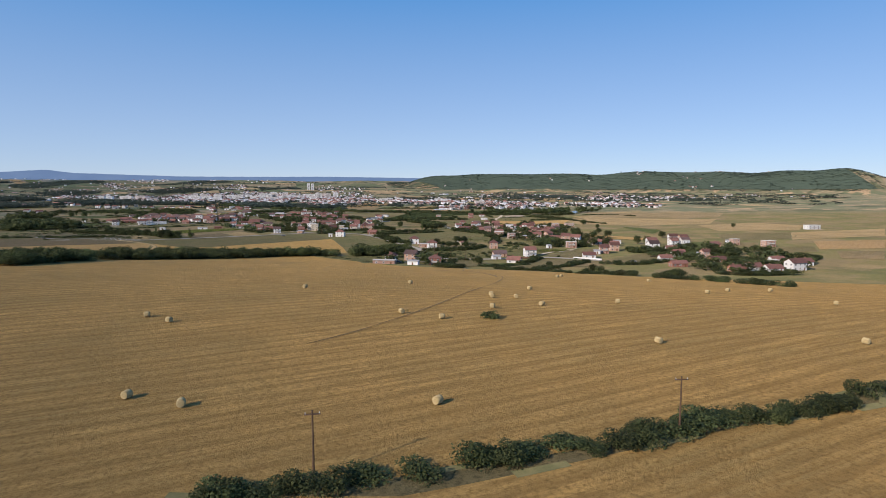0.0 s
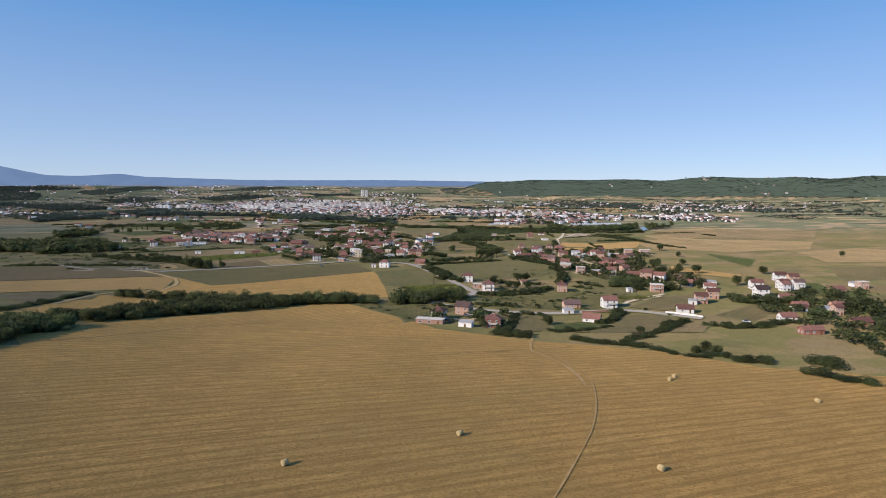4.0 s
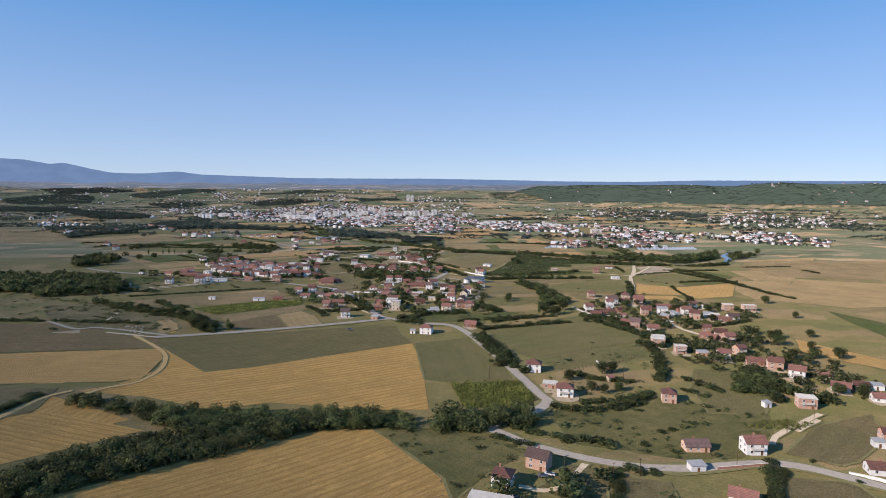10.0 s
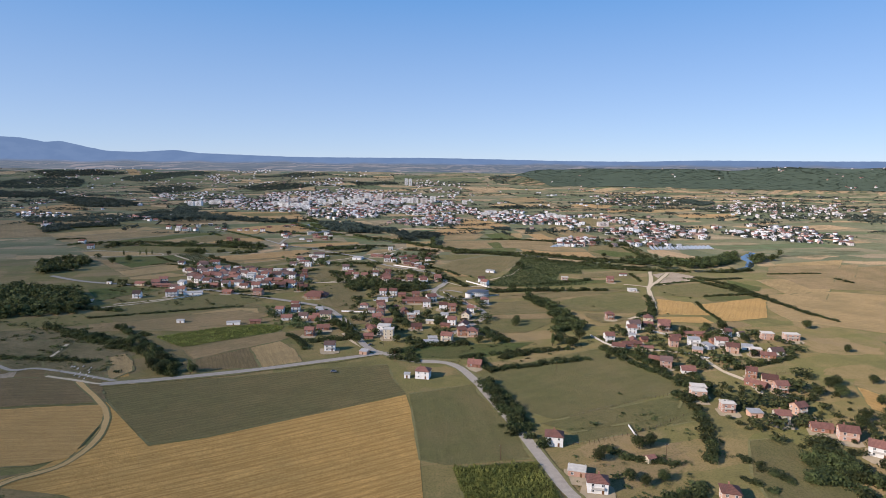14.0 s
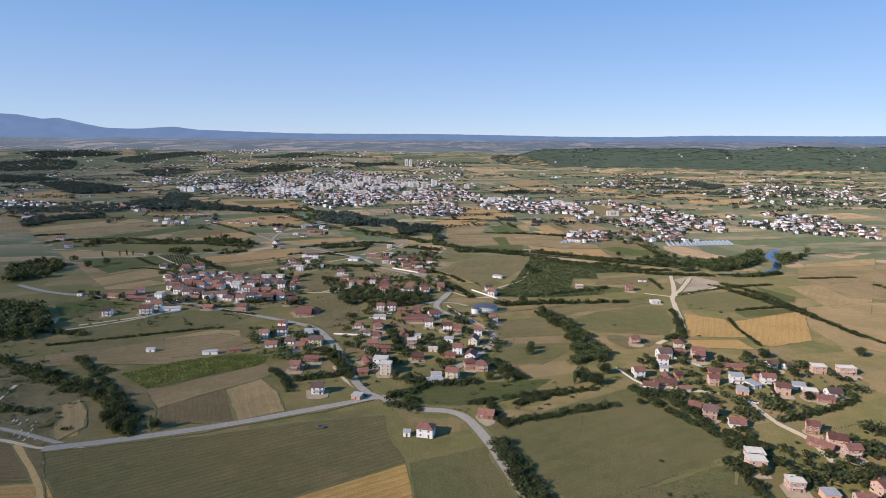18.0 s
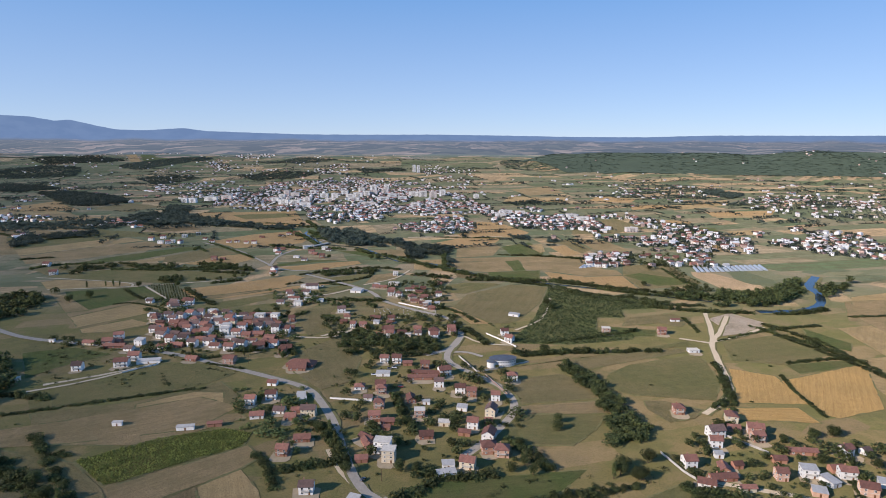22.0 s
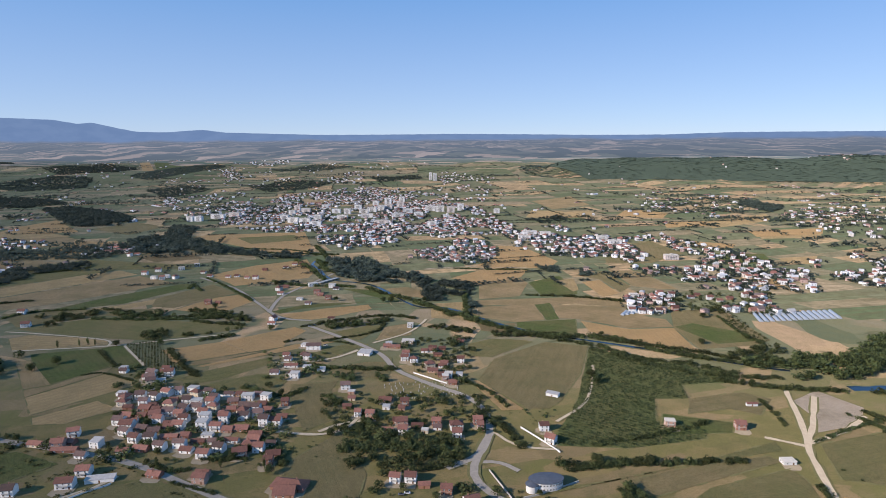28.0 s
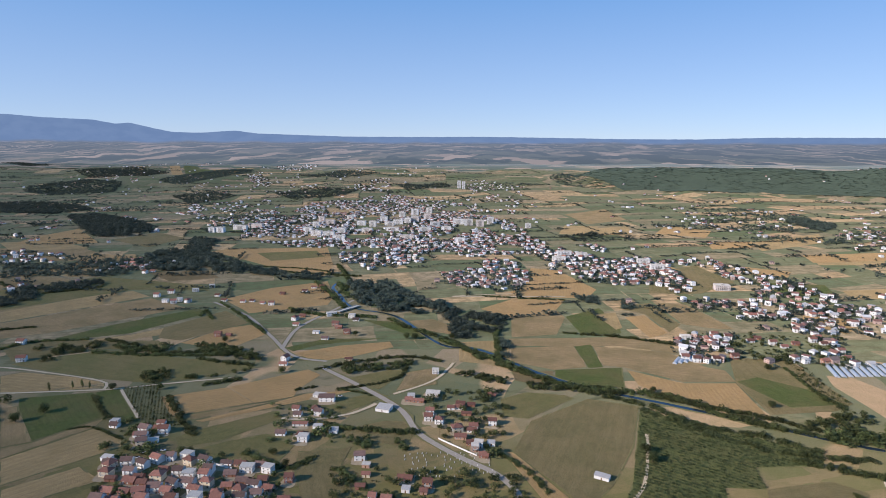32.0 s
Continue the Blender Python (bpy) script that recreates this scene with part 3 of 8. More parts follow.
field("gold", (-39, 1199), (13, 1266), (106, 1276), (85, 1209), (10, 1156))
field("tan", (10, 1150), (84, 1205), (93, 1164), (72, 1078), (8, 1059))
field("green", (94, 1168), (155, 1223), (168, 1128), (164, 1093), (107, 1079))
field("straw", (142, 1185), (177, 1201), (171, 1120), (160, 1108))
field("gold", (186, 1174), (219, 1190), (231, 1100), (200, 1076))
field("drygreen", (183, 1229), (247, 1268), (261, 1143), (234, 1105), (222, 1193))
field("tan", (253, 1272), (305, 1259), (333, 1128), (305, 1128), (265, 1146))
field("tan", (4, 1052), (161, 1075), (222, 1048), (218, 1014), (153, 1036), (7, 1022))
field("tan", (6, 1015), (89, 1032), (95, 955), (55, 942), (5, 965))
field("green", (90, 1028), (113, 1039), (115, 957), (97, 952))
field("tan", (115, 1033), (206, 1018), (239, 969), (258, 960), (257, 926), (198, 920), (141, 958), (116, 963))
field("gold", (142, 950), (196, 915), (255, 921), (254, 835), (200, 854), (145, 905))
field("green", (56, 942), (137, 957), (128, 897), (53, 888))
field("straw", (-64, 1031), (3, 1047), (4, 937), (-25, 953), (-59, 959))
field("brown", (5, 933), (54, 938), (47, 892), (8, 905))
field("drygreen", (280, 1008), (351, 999), (356, 877), (328, 857), (259, 842), (255, 919))
field("green", (258, 926), (287, 942), (327, 911), (346, 875), (287, 861))
field("pasture", (-9, 854), (18, 873), (60, 870), (68, 863), (18, 811), (-7, 813))
field("drygreen", (1, 745), (20, 806), (83, 863), (132, 849), (108, 765), (78, 700), (64, 682), (45, 681))
field("gold", (-8, 745), (2, 744), (42, 679), (21, 677))
field("gold", (496, 1251), (510, 1149), (485, 1120), (457, 1157))
field("drygreen", (300, 1503), (430, 1605), (452, 1441), (355, 1341), (263, 1332))
field("green", (-403, 578), (-363, 594), (-318, 577), (-347, 542), (-357, 518))
field("pasture", (-339, 494), (-323, 508), (-280, 539), (-239, 560), (-219, 552), (-186, 534), (-204, 507), (-253, 484), (-314, 462))
field("drygreen", (-307, 453), (-244, 475), (-203, 501), (-192, 516), (-168, 490), (-168, 466), (-210, 450), (-268, 430), (-289, 429))
field("straw", (-232, 454), (-239, 471), (-204, 494), (-181, 494), (-172, 468), (-212, 453))
field("tan", (-284, 423), (-218, 443), (-157, 458), (-147, 451), (-183, 424), (-206, 410), (-274, 409))
field("drygreen", (-174, 691), (-140, 702), (-119, 664), (-147, 633))
field("drygreen", (-147, 582), (-115, 636), (-83, 571), (-84, 518), (-106, 500), (-137, 537))
field("drygreen", (47, 525), (94, 538), (116, 506), (116, 489), (46, 476))
field("tan", (46, 473), (119, 486), (117, 463), (71, 461), (43, 461))
field("pasture", (44, 459), (112, 460), (98, 436), (79, 415), (29, 414))
field("pasture", (27, 554), (90, 566), (154, 591), (236, 627), (234, 613), (148, 587), (97, 569), (41, 548))
field("drygreen", (98, 566), (147, 585), (219, 605), (227, 597), (150, 563), (119, 549))
field("pasture", (134, 539), (159, 561), (227, 587), (231, 573), (223, 523), (203, 486), (142, 495), (122, 510))
field("drygreen", (147, 485), (163, 485), (187, 470), (175, 456), (154, 449), (145, 470))
field("wheat", (244, 553), (276, 537), (271, 481), (214, 483))
field("wheat", (205, 474), (259, 475), (262, 450), (194, 456))
field("wheat", (274, 526), (352, 559), (372, 566), (323, 474), (280, 458), (271, 464))
field("green", (298, 563), (365, 577), (380, 578), (372, 566), (300, 542))
field("green", (376, 671), (397, 622), (381, 599), (359, 626))
field("pasture", (269, 624), (341, 649), (355, 589), (295, 563), (255, 573))
field("dirt", (290, 704), (325, 728), (346, 691), (322, 658), (266, 639), (291, 673))
field("green", (141, 618), (148, 633), (209, 641), (219, 659), (162, 675), (150, 640))
field("drygreen", (197, 707), (252, 723), (273, 708), (247, 673), (226, 686), (185, 675))
field("maize", (-235, 390), (-197, 419), (-158, 434), (-137, 428), (-137, 409), (-164, 392), (-194, 368), (-202, 364))
field("tan", (-199, 362), (-162, 390), (-134, 412), (-121, 397), (-129, 383), (-166, 349), (-179, 334))
field("brown", (-178, 332), (-151, 361), (-148, 364), (-125, 318), (-168, 311))
field("straw", (-147, 364), (-129, 383), (-111, 361), (-96, 327), (-124, 318))
field("drygreen", (-297, 404), (-234, 388), (-200, 360), (-179, 331), (-172, 312), (-183, 309), (-223, 349))
field("tan", (-314, 428), (-276, 443), (-196, 485), (-160, 469), (-177, 433), (-250, 412), (-299, 404))
field("straw", (-243, 337), (-237, 347), (-222, 330), (-211, 309), (-217, 292), (-222, 296))
field("pasture", (61, 229), (162, 276), (143, 242), (76, 217))
field("brown", (-423, 284), (-359, 290), (-227, 296), (-199, 254), (-319, 236), (-374, 228))
field("wheat", (-371, 225), (-316, 233), (-199, 251), (-186, 228), (-178, 185), (-191, 175), (-264, 163), (-303, 149))
field("scrub", (-287, 149), (-259, 157), (-214, 160), (-199, 117), (-215, 98), (-223, 87))
field("drygreen", (76, 66), (97, 59), (88, 17), (65, 9), (59, 8))
field("green", (91, 33), (113, 45), (127, 36), (107, 23), (89, 16))
field("drygreen", (147, 65), (172, 61), (172, 40), (150, 14), (96, 11), (124, 28))
field("tan", (151, 14), (171, 37), (184, 32), (171, 15))
field("drygreen", (158, 87), (191, 118), (231, 134), (217, 104), (186, 79), (176, 75))
field("pasture", (169, 210), (192, 214), (191, 158), (175, 133), (145, 133), (152, 174))
field("wheat", (283, 292), (290, 273), (319, 224), (303, 202), (281, 230), (266, 254))
field("green", (378, 400), (402, 334), (357, 274), (369, 361))
field("drygreen", (41, 50), (59, 76), (75, 67), (64, 34), (51, 42))
field("straw", (-2748, 4583), (-2672, 4591), (-2319, 3989), (-2393, 3983))
field("gold", (-2529, 4673), (-2452, 4682), (-2059, 4011), (-2133, 4005))
field("gold", (-2229, 4709), (-2057, 4731), (-1670, 4044), (-1768, 3965))
field("straw", (-2082, 4806), (-2055, 5162), (-1772, 4694), (-1806, 4312))
field("green", (-2422, 4686), (-2251, 4707), (-1802, 3997), (-2023, 3978))
field("gold", (736, 1765), (964, 1821), (897, 1710), (711, 1663))
field("straw", (298, 2184), (417, 2238), (398, 2073), (290, 2026))
field("gold", (565, 1934), (699, 1968), (675, 1872), (542, 1823))
field("green", (486, 1446), (618, 1436), (591, 1346), (504, 1325))
field("gold", (506, 1615), (611, 1554), (578, 1496), (505, 1520))
field("straw", (625, 1391), (716, 1414), (667, 1334), (609, 1328))
field("gold", (265, 1528), (367, 1600), (377, 1552), (276, 1474))
field("drygreen", (-1071, 1797), (-1025, 1943), (-886, 1849), (-910, 1695))


# ---- roads and tracks ----
road("asphalt_road", 6, (-40, 354), (-77, 336), (-130, 312), (-184, 293), (-219, 283))
road("asphalt_road", 6, (-40, 354), (-21, 337), (6, 332), (18, 320), (28, 293), (34, 271), (50, 209), (60, 163), (63, 149), (51, 132), (30, 115), (38, 102), (51, 90), (81, 75), (109, 72), (149, 77), (173, 64), (189, 50))
road("asphalt_road", 6, (-40, 351), (-51, 362), (-62, 383), (-73, 413), (-83, 441), (-97, 471), (-115, 500), (-143, 519), (-205, 551), (-273, 583), (-371, 606), (-435, 623), (-496, 657))
road("asphalt_road", 6, (-25, 580), (1, 605), (9, 657), (-8, 702), (-47, 734), (-85, 771), (-119, 830), (-224, 925))
road("asphalt_road", 6, (7, 400), (29, 432), (46, 469), (41, 505), (25, 528), (-5, 572), (10, 637))
road("dirt_road", 4.5, (184, 463), (203, 480), (221, 503), (231, 527), (241, 564), (250, 597), (258, 620), (287, 665), (315, 714))
road("dirt_road", 4.5, (257, 617), (276, 665), (296, 727))
road("dirt_road", 4, (260, 624), (301, 646), (336, 674))
road("dirt_road", 3.5, (258, 620), (244, 627), (231, 634))
road("dirt_road", 3.5, (-169, 632), (-135, 628), (-115, 636), (-106, 656))
road("dirt_road", 3, (11, 638), (30, 615), (62, 609))
road("dirt_road", 3, (-337, 491), (-307, 510), (-279, 537), (-263, 562))
road("dirt_road", 2.5, (67, 657), (99, 696), (118, 755), (125, 789))
road("dirt_road", 3, (14, 1305), (-91, 1274), (108, 1295))
road("dirt_road", 4, (145, 393), (152, 375), (198, 359), (204, 351), (206, 322), (214, 298), (211, 272))
road("field_track", 3, (-237, 288), (-195, 245), (-178, 211), (-176, 178), (-190, 161), (-194, 145))
road("field_track", 3, (-203, 156), (-210, 138), (-206, 85))
road("dirt_road", 3, (70, 81), (59, 64), (47, 50), (35, 53))
road("dirt_road", 3, (158, 96), (168, 108), (204, 134))
road("dirt_road", 3.5, (-333, 505), (-292, 531), (-263, 555))
road("dirt_road", 2.5, (-264, 297), (-243, 291), (-219, 284), (-191, 287))
road("dirt_road", 2.5, (-287, 328), (-289, 346), (-295, 369))
road("dirt_road", 3, (-438, 836), (-456, 858), (-554, 879), (-604, 886))
road("dirt_road", 3, (-541, 816), (-438, 836), (-382, 857), (-309, 884))
road("dirt_road", 3, (-419, 838), (-361, 776))
road("asphalt_road", 5, (-221, 943), (-269, 958), (-326, 1031), (-397, 1121), (-488, 1196))
road("asphalt_road", 5.5, (-292, 981), (-300, 1073), (-270, 1183), (-250, 1259))
road("dirt_road", 4, (-137, 830), (-156, 806), (-188, 790), (-222, 788))
road("dirt_road", 3.5, (-123, 855), (-94, 883), (-77, 912), (-66, 953))
road("dirt_road", 3.5, (-134, 633), (-116, 648), (-95, 655))
road("asphalt_road", 4, (-11, 589), (-30, 583), (9, 590), (28, 578))
road("dirt_road", 2.5, (-81, 407), (-68, 381), (-53, 361))
road("dirt_road", 2.5, (178, 111), (198, 126))
road("asphalt_road", 3, (-336, 335), (-298, 309), (-281, 312), (-252, 304), (-212, 289))

# ---- shared builders ----
rng = random.Random(11)


def part(name, mesh, parent, at=(0, 0, 0), turn=0.0, size=(1, 1, 1), label=""):
    """One mesh object under a thing or under a part."""
    ob = new(name, mesh)
    ob.parent = parent
    ob.location, ob.rotation_euler, ob.scale = at, (0, 0, turn), size
    return tagged(ob, label)


def box(verts, faces, x0, x1, y0, y1, z0, z1):
    o = len(verts)
    verts += [(x0, y0, z0), (x1, y0, z0), (x1, y1, z0), (x0, y1, z0), (x0, y0, z1), (x1, y0, z1), (x1, y1, z1), (x0, y1, z1)]
    faces += [tuple(o + i for i in f) for f in ((3, 2, 1, 0), (4, 5, 6, 7), (0, 1, 5, 4), (1, 2, 6, 5), (2, 3, 7, 6), (3, 0, 4, 7))]


def boxes(name, mat, *dims):
    verts, faces = [], []
    for d in dims:
        box(verts, faces, *d)
    return mesh_from(name, verts, faces, [mat])


def tube(verts, faces, a, b, ra, rb, n=7):
    a, b = Vector(a), Vector(b)
    d = (b - a).normalized()
    u = d.orthogonal().normalized()
    v = d.cross(u)
    o = len(verts)
    for q, r in ((a, ra), (b, rb)):
        verts += [tuple(q + (u * math.cos(6.2832 * i / n) + v * math.sin(6.2832 * i / n)) * r) for i in range(n)]
    faces += [(o + i, o + (i + 1) % n, o + n + (i + 1) % n, o + n + i) for i in range(n)]
    faces += [tuple(o + n + i for i in range(n)), tuple(o + n - 1 - i for i in range(n))]


def foliage(name, light, dark):
    m, t, b = material(name, 0.75, 0.15)
    g = node(t, "NewGeometry")
    info = node(t, "ObjectInfo")
    flat = coords(t)
    col = blend(t, g.outputs["Random Per Island"], dark, light)
    col = blend(t, ramp(t, fuzz(t, flat, 0.11, 4, 0.65), [(0.44, (0, 0, 0)), (0.62, (0.85, 0.85, 0.85))]), col, [c * 1.5 for c in light])
    hsv = node(t, "HueSaturation")
    for socket, lo, hi in (("Value", 0.7, 1.35), ("Hue", 0.48, 0.51)):
        mr = node(t, "MapRange")
        mr.inputs["To Min"].default_value, mr.inputs["To Max"].default_value = lo, hi
        t.links.new(info.outputs["Random"], mr.inputs["Value"])
        t.links.new(mr.outputs[0], hsv.inputs[socket])
    t.links.new(col, hsv.inputs["Color"])
    t.links.new(hsv.outputs[0], b.inputs["Base Color"])
    b.inputs["Transmission Weight"].default_value = 0.0
    tr = node(t, "BsdfTranslucent")
    t.links.new(hsv.outputs[0], tr.inputs["Color"])
    mix = node(t, "MixShader")
    mix.inputs[0].default_value = 0.25
    out = t.nodes["Material Output"]
    t.links.new(b.outputs[0], mix.inputs[1])
    t.links.new(tr.outputs[0], mix.inputs[2])
    t.links.new(mix.outputs[0], out.inputs["Surface"])
    return m


LEAF = foliage("broad_leaves", (0.08, 0.094, 0.034), (0.022, 0.031, 0.013))
LEAF_POPLAR = foliage("pale_leaves", (0.11, 0.128, 0.045), (0.045, 0.058, 0.022))
LEAF_ORCHARD = foliage("orchard_leaves", (0.095, 0.13, 0.055), (0.062, 0.088, 0.038))
LEAF_MAIZE = foliage("maize_leaves", (0.17, 0.18, 0.05), (0.085, 0.11, 0.03))
# bluer, flatter copy of the broad leaves, with distance haze in the colour
LEAF_HAZED = foliage("hazed_far_leaves", (0.07, 0.088, 0.066), (0.038, 0.051, 0.043))
BARK = plain("tree_bark", (0.16, 0.12, 0.085), (0.08, 0.06, 0.045), 0.95, 3.0)


def leaves(r, lobes, count, size):
    """Small bent leaf clumps spread over round lobes: arrays of corners, four each."""
    out = np.zeros((count, 4, 3))
    weight = [l[3] ** 2 for l in lobes]
    for i in range(count):
        cx, cy, cz, rad, tall = r.choices(lobes, weight)[0]
        d = Vector((r.gauss(0, 1), r.gauss(0, 1), r.gauss(0.25, 1))).normalized()
        q = Vector((cx, cy, cz)) + Vector((d.x, d.y, d.z * tall)) * rad * (0.72 + 0.36 * r.random())
        n = (d + Vector((r.gauss(0, 0.6), r.gauss(0, 0.6), r.gauss(0.3, 0.6)))).normalized()
        u = n.orthogonal().normalized()
        u.rotate(Euler((0, 0, r.random() * 6.28)))
        v = n.cross(u)
        s = size * (0.6 + 0.8 * r.random())
        out[i] = [q - u * s - v * s * 0.6, q + u * s - v * s * 0.7 - n * s * 0.25, q + u * s * 0.9 + v * s * 0.7, q - u * s * 0.8 + v * s * 0.6 - n * s * 0.25]
    return out


def leaf_mesh(name, corners, mat):
    n = len(corners)
    me = bpy.data.meshes.new(name)
    me.vertices.add(n * 4)
    me.vertices.foreach_set("co", np.asarray(corners, dtype=np.float32).ravel())
    me.loops.add(n * 4)
    me.loops.foreach_set("vertex_index", np.arange(n * 4, dtype=np.int32))
    me.polygons.add(n)
    me.polygons.foreach_set("loop_start", np.arange(0, n * 4, 4, dtype=np.int32))
    me.polygons.foreach_set("loop_total", np.full(n, 4, dtype=np.int32))
    me.materials.append(mat)
    me.update(calc_edges=True)
    return me


def crown_shape(seed, kind, count, size):
    """Leaf corners of a crown one metre high in all, to be scaled; kind: round, tall or bush."""
    r = random.Random(seed)
    lobes = []
    if kind == "round":
        for _ in range(13):
            a, q = r.random() * 6.28, r.random() ** 0.5 * 0.27
            lobes.append((q * math.cos(a), q * math.sin(a), 0.3 + r.random() * 0.38, 0.17 + r.random() * 0.12, 0.9))
    elif kind == "tall":
        for i in range(8):
            lobes.append((r.gauss(0, 0.03), r.gauss(0, 0.03), 0.22 + i * 0.095, 0.13 - abs(i - 3) * 0.013, 1.3))
    else:
        for _ in range(7):
            a, q = r.random() * 6.28, r.random() ** 0.5 * 0.5
            lobes.append((q * math.cos(a), q * math.sin(a), 0.3 + r.random() * 0.3, 0.28 + r.random() * 0.16, 0.8))
    return leaves(r, lobes, count, size)


def trunk_mesh(seed, tall):
    r = random.Random(seed)
    v, f = [], []
    bend = [(0, 0, 0), (r.gauss(0, 0.012), r.gauss(0, 0.012), 0.22), (r.gauss(0, 0.03), r.gauss(0, 0.03), 0.55 if not tall else 0.85)]
    tube(v, f, bend[0], bend[1], 0.03, 0.021)
    tube(v, f, bend[1], bend[2], 0.021, 0.008)
    for _ in range(5):
        a, z = r.random() * 6.28, 0.22 + r.random() * 0.22
        s = 0.22 if not tall else 0.08
        tube(v, f, (bend[1][0], bend[1][1], z), (math.cos(a) * s, math.sin(a) * s, z + 0.2 + r.random() * 0.12), 0.012, 0.004, 5)
    return mesh_from("trunk", v, f, [BARK])


TREES = {}
for kind, seeds, count, size, leaf in (("round", 6, 1500, 0.029, LEAF), ("tall", 3, 600, 0.024, LEAF_POPLAR)):
    TREES[kind] = [(trunk_mesh(40 + s, kind == "tall"), leaf_mesh("crown", crown_shape(s, kind, count, size), leaf)) for s in range(seeds)]
FINE_BUSHES = [leaf_mesh("bush", crown_shape(70 + s, "bush", 1500, 0.033), LEAF) for s in range(5)]
BUSH_LEAVES = [crown_shape(80 + s, "bush", 300, 0.076) for s in range(6)]
BUSHES = [leaf_mesh("bush", c, LEAF) for c in BUSH_LEAVES]
TREE_WORDS = {"round": "broad leafy green tree with a rounded crown", "tall": "slim tall poplar tree with pale green leaves"}


def tree(x, y, height, kind="round", group="trees among the fields"):
    trunk, crown = rng.choice(TREES[kind])
    ob = new("tree")
    ob.location = (x, y, land(x, y) - 0.1)
    ob.rotation_euler, ob.scale = (0, 0, rng.random() * 6.28), (height * rng.uniform(0.9, 1.15),) * 2 + (height,)
    part("trunk", trunk, ob)
    part("crown", crown, ob)
    return tagged(ob, TREE_WORDS[kind], "tree", group)


def bush(x, y, height, wide):
    ob = new("bush", rng.choice(BUSHES))
    ob.location = (x, y, land(x, y) - 0.25 * height)
    ob.rotation_euler, ob.scale = (0, 0, rng.random() * 6.28), (wide, wide, height * 1.1)
    return tagged(ob, "low dark green leafy bush in dry grass", "bush", "single bushes")


def hedge(height, wide, *points):
    """A hedgerow: bushes side by side along a line, with gaps and uneven tops."""
    line = round_path(points, 4)
    x0, y0 = line[0]
    ob = tagged(new("hedge"), "uneven dark green hedgerow between fields", "hedge", "field hedges")
    ob.location = (x0, y0, land(x0, y0))
    left, step = 0.0, wide * 0.62
    far = y0 > 600
    clumps = []
    for a, b in zip(line, line[1:]):
        d = (b - a).length
        while left < d:
            q = a.lerp(b, left / d)
            left += step * rng.uniform(0.75, 1.45)
            if rng.random() < 0.08:
                continue
            q = q + Vector((rng.gauss(0, wide * 0.14), rng.gauss(0, wide * 0.14)))
            h, w = height * rng.uniform(0.55, 1.25), wide * rng.uniform(0.75, 1.2)
            if far:
                c = BUSH_LEAVES[rng.randrange(6)]
                a1 = rng.random() * 6.28
                ca, sa = math.cos(a1), math.sin(a1)
                clump = np.stack(((c[..., 0] * ca - c[..., 1] * sa) * w + q.x - x0, (c[..., 0] * sa + c[..., 1] * ca) * w + q.y - y0, c[..., 2] * h * 1.1 + land(q.x, q.y) - ob.location.z - 0.2 * h), -1)
                clumps.append(clump)
                continue
            part("bush", rng.choice(FINE_BUSHES if y0 < 60 else BUSHES), ob, (q.x - x0, q.y - y0, land(q.x, q.y) - ob.location.z - 0.2 * h), rng.random() * 6.28, (w, w, h * 1.1))
        left -= d
    if clumps:
        tagged(part("foliage", leaf_mesh("foliage", np.concatenate(clumps), LEAF), ob), kind="stuff")
    return ob


def inside(x, y, poly):
    odd = False
    for (ax, ay), (bx, by) in zip(poly, poly[1:] + poly[:1]):
        if (ay > y) != (by > y) and x < (bx - ax) * (y - ay) / (by - ay) + ax:
            odd = not odd
    return odd


def scatter(poly, gap, r, jitter=0.45, angle=0.0):
    """Uneven grid of places inside a shape."""
    poly = [tuple(p) for p in poly]
    c, s = math.cos(angle), math.sin(angle)
    turned = [(x * c + y * s, -x * s + y * c) for x, y in poly]
    u = min(p[0] for p in turned)
    while u < max(p[0] for p in turned):
        v = min(p[1] for p in turned)
        while v < max(p[1] for p in turned):
            a, b = u + r.uniform(-jitter, jitter) * gap, v + r.uniform(-jitter, jitter) * gap
            x, y = a * c - b * s, a * s + b * c
            if inside(x, y, poly):
                yield x, y
            v += gap
        u += gap


LOW = [crown_shape(130 + s, k, n, z) for s, (k, n, z) in enumerate((("round", 190, 0.06), ("round", 190, 0.058), ("bush", 150, 0.1), ("round", 170, 0.064)))]
FINE = [crown_shape(140 + s, k, 620, z) for s, (k, z) in enumerate((("round", 0.034), ("round", 0.034), ("bush", 0.05)))]
TINY = [crown_shape(150 + s, k, 30, z) for s, (k, z) in enumerate((("round", 0.13), ("round", 0.14), ("bush", 0.2)))]


def joined_plants(name, places, shapes, mat, label, category):
    """Many plants as one object; places: x, y, height, width."""
    r = np.random.RandomState(len(places) + 5)
    blocks = []
    for x, y, h, w in places:
        c = shapes[r.randint(len(shapes))]
        a = r.rand() * 6.283
        ca, sa = math.cos(a), math.sin(a)
        q = np.empty_like(c)
        q[..., 0] = (c[..., 0] * ca - c[..., 1] * sa) * w + x
        q[..., 1] = (c[..., 0] * sa + c[..., 1] * ca) * w + y
        q[..., 2] = c[..., 2] * h + land(x, y)
        blocks.append(q)
    ob = new(name, leaf_mesh(name, np.concatenate(blocks), mat))
    return tagged(ob, label, category, kind="stuff")


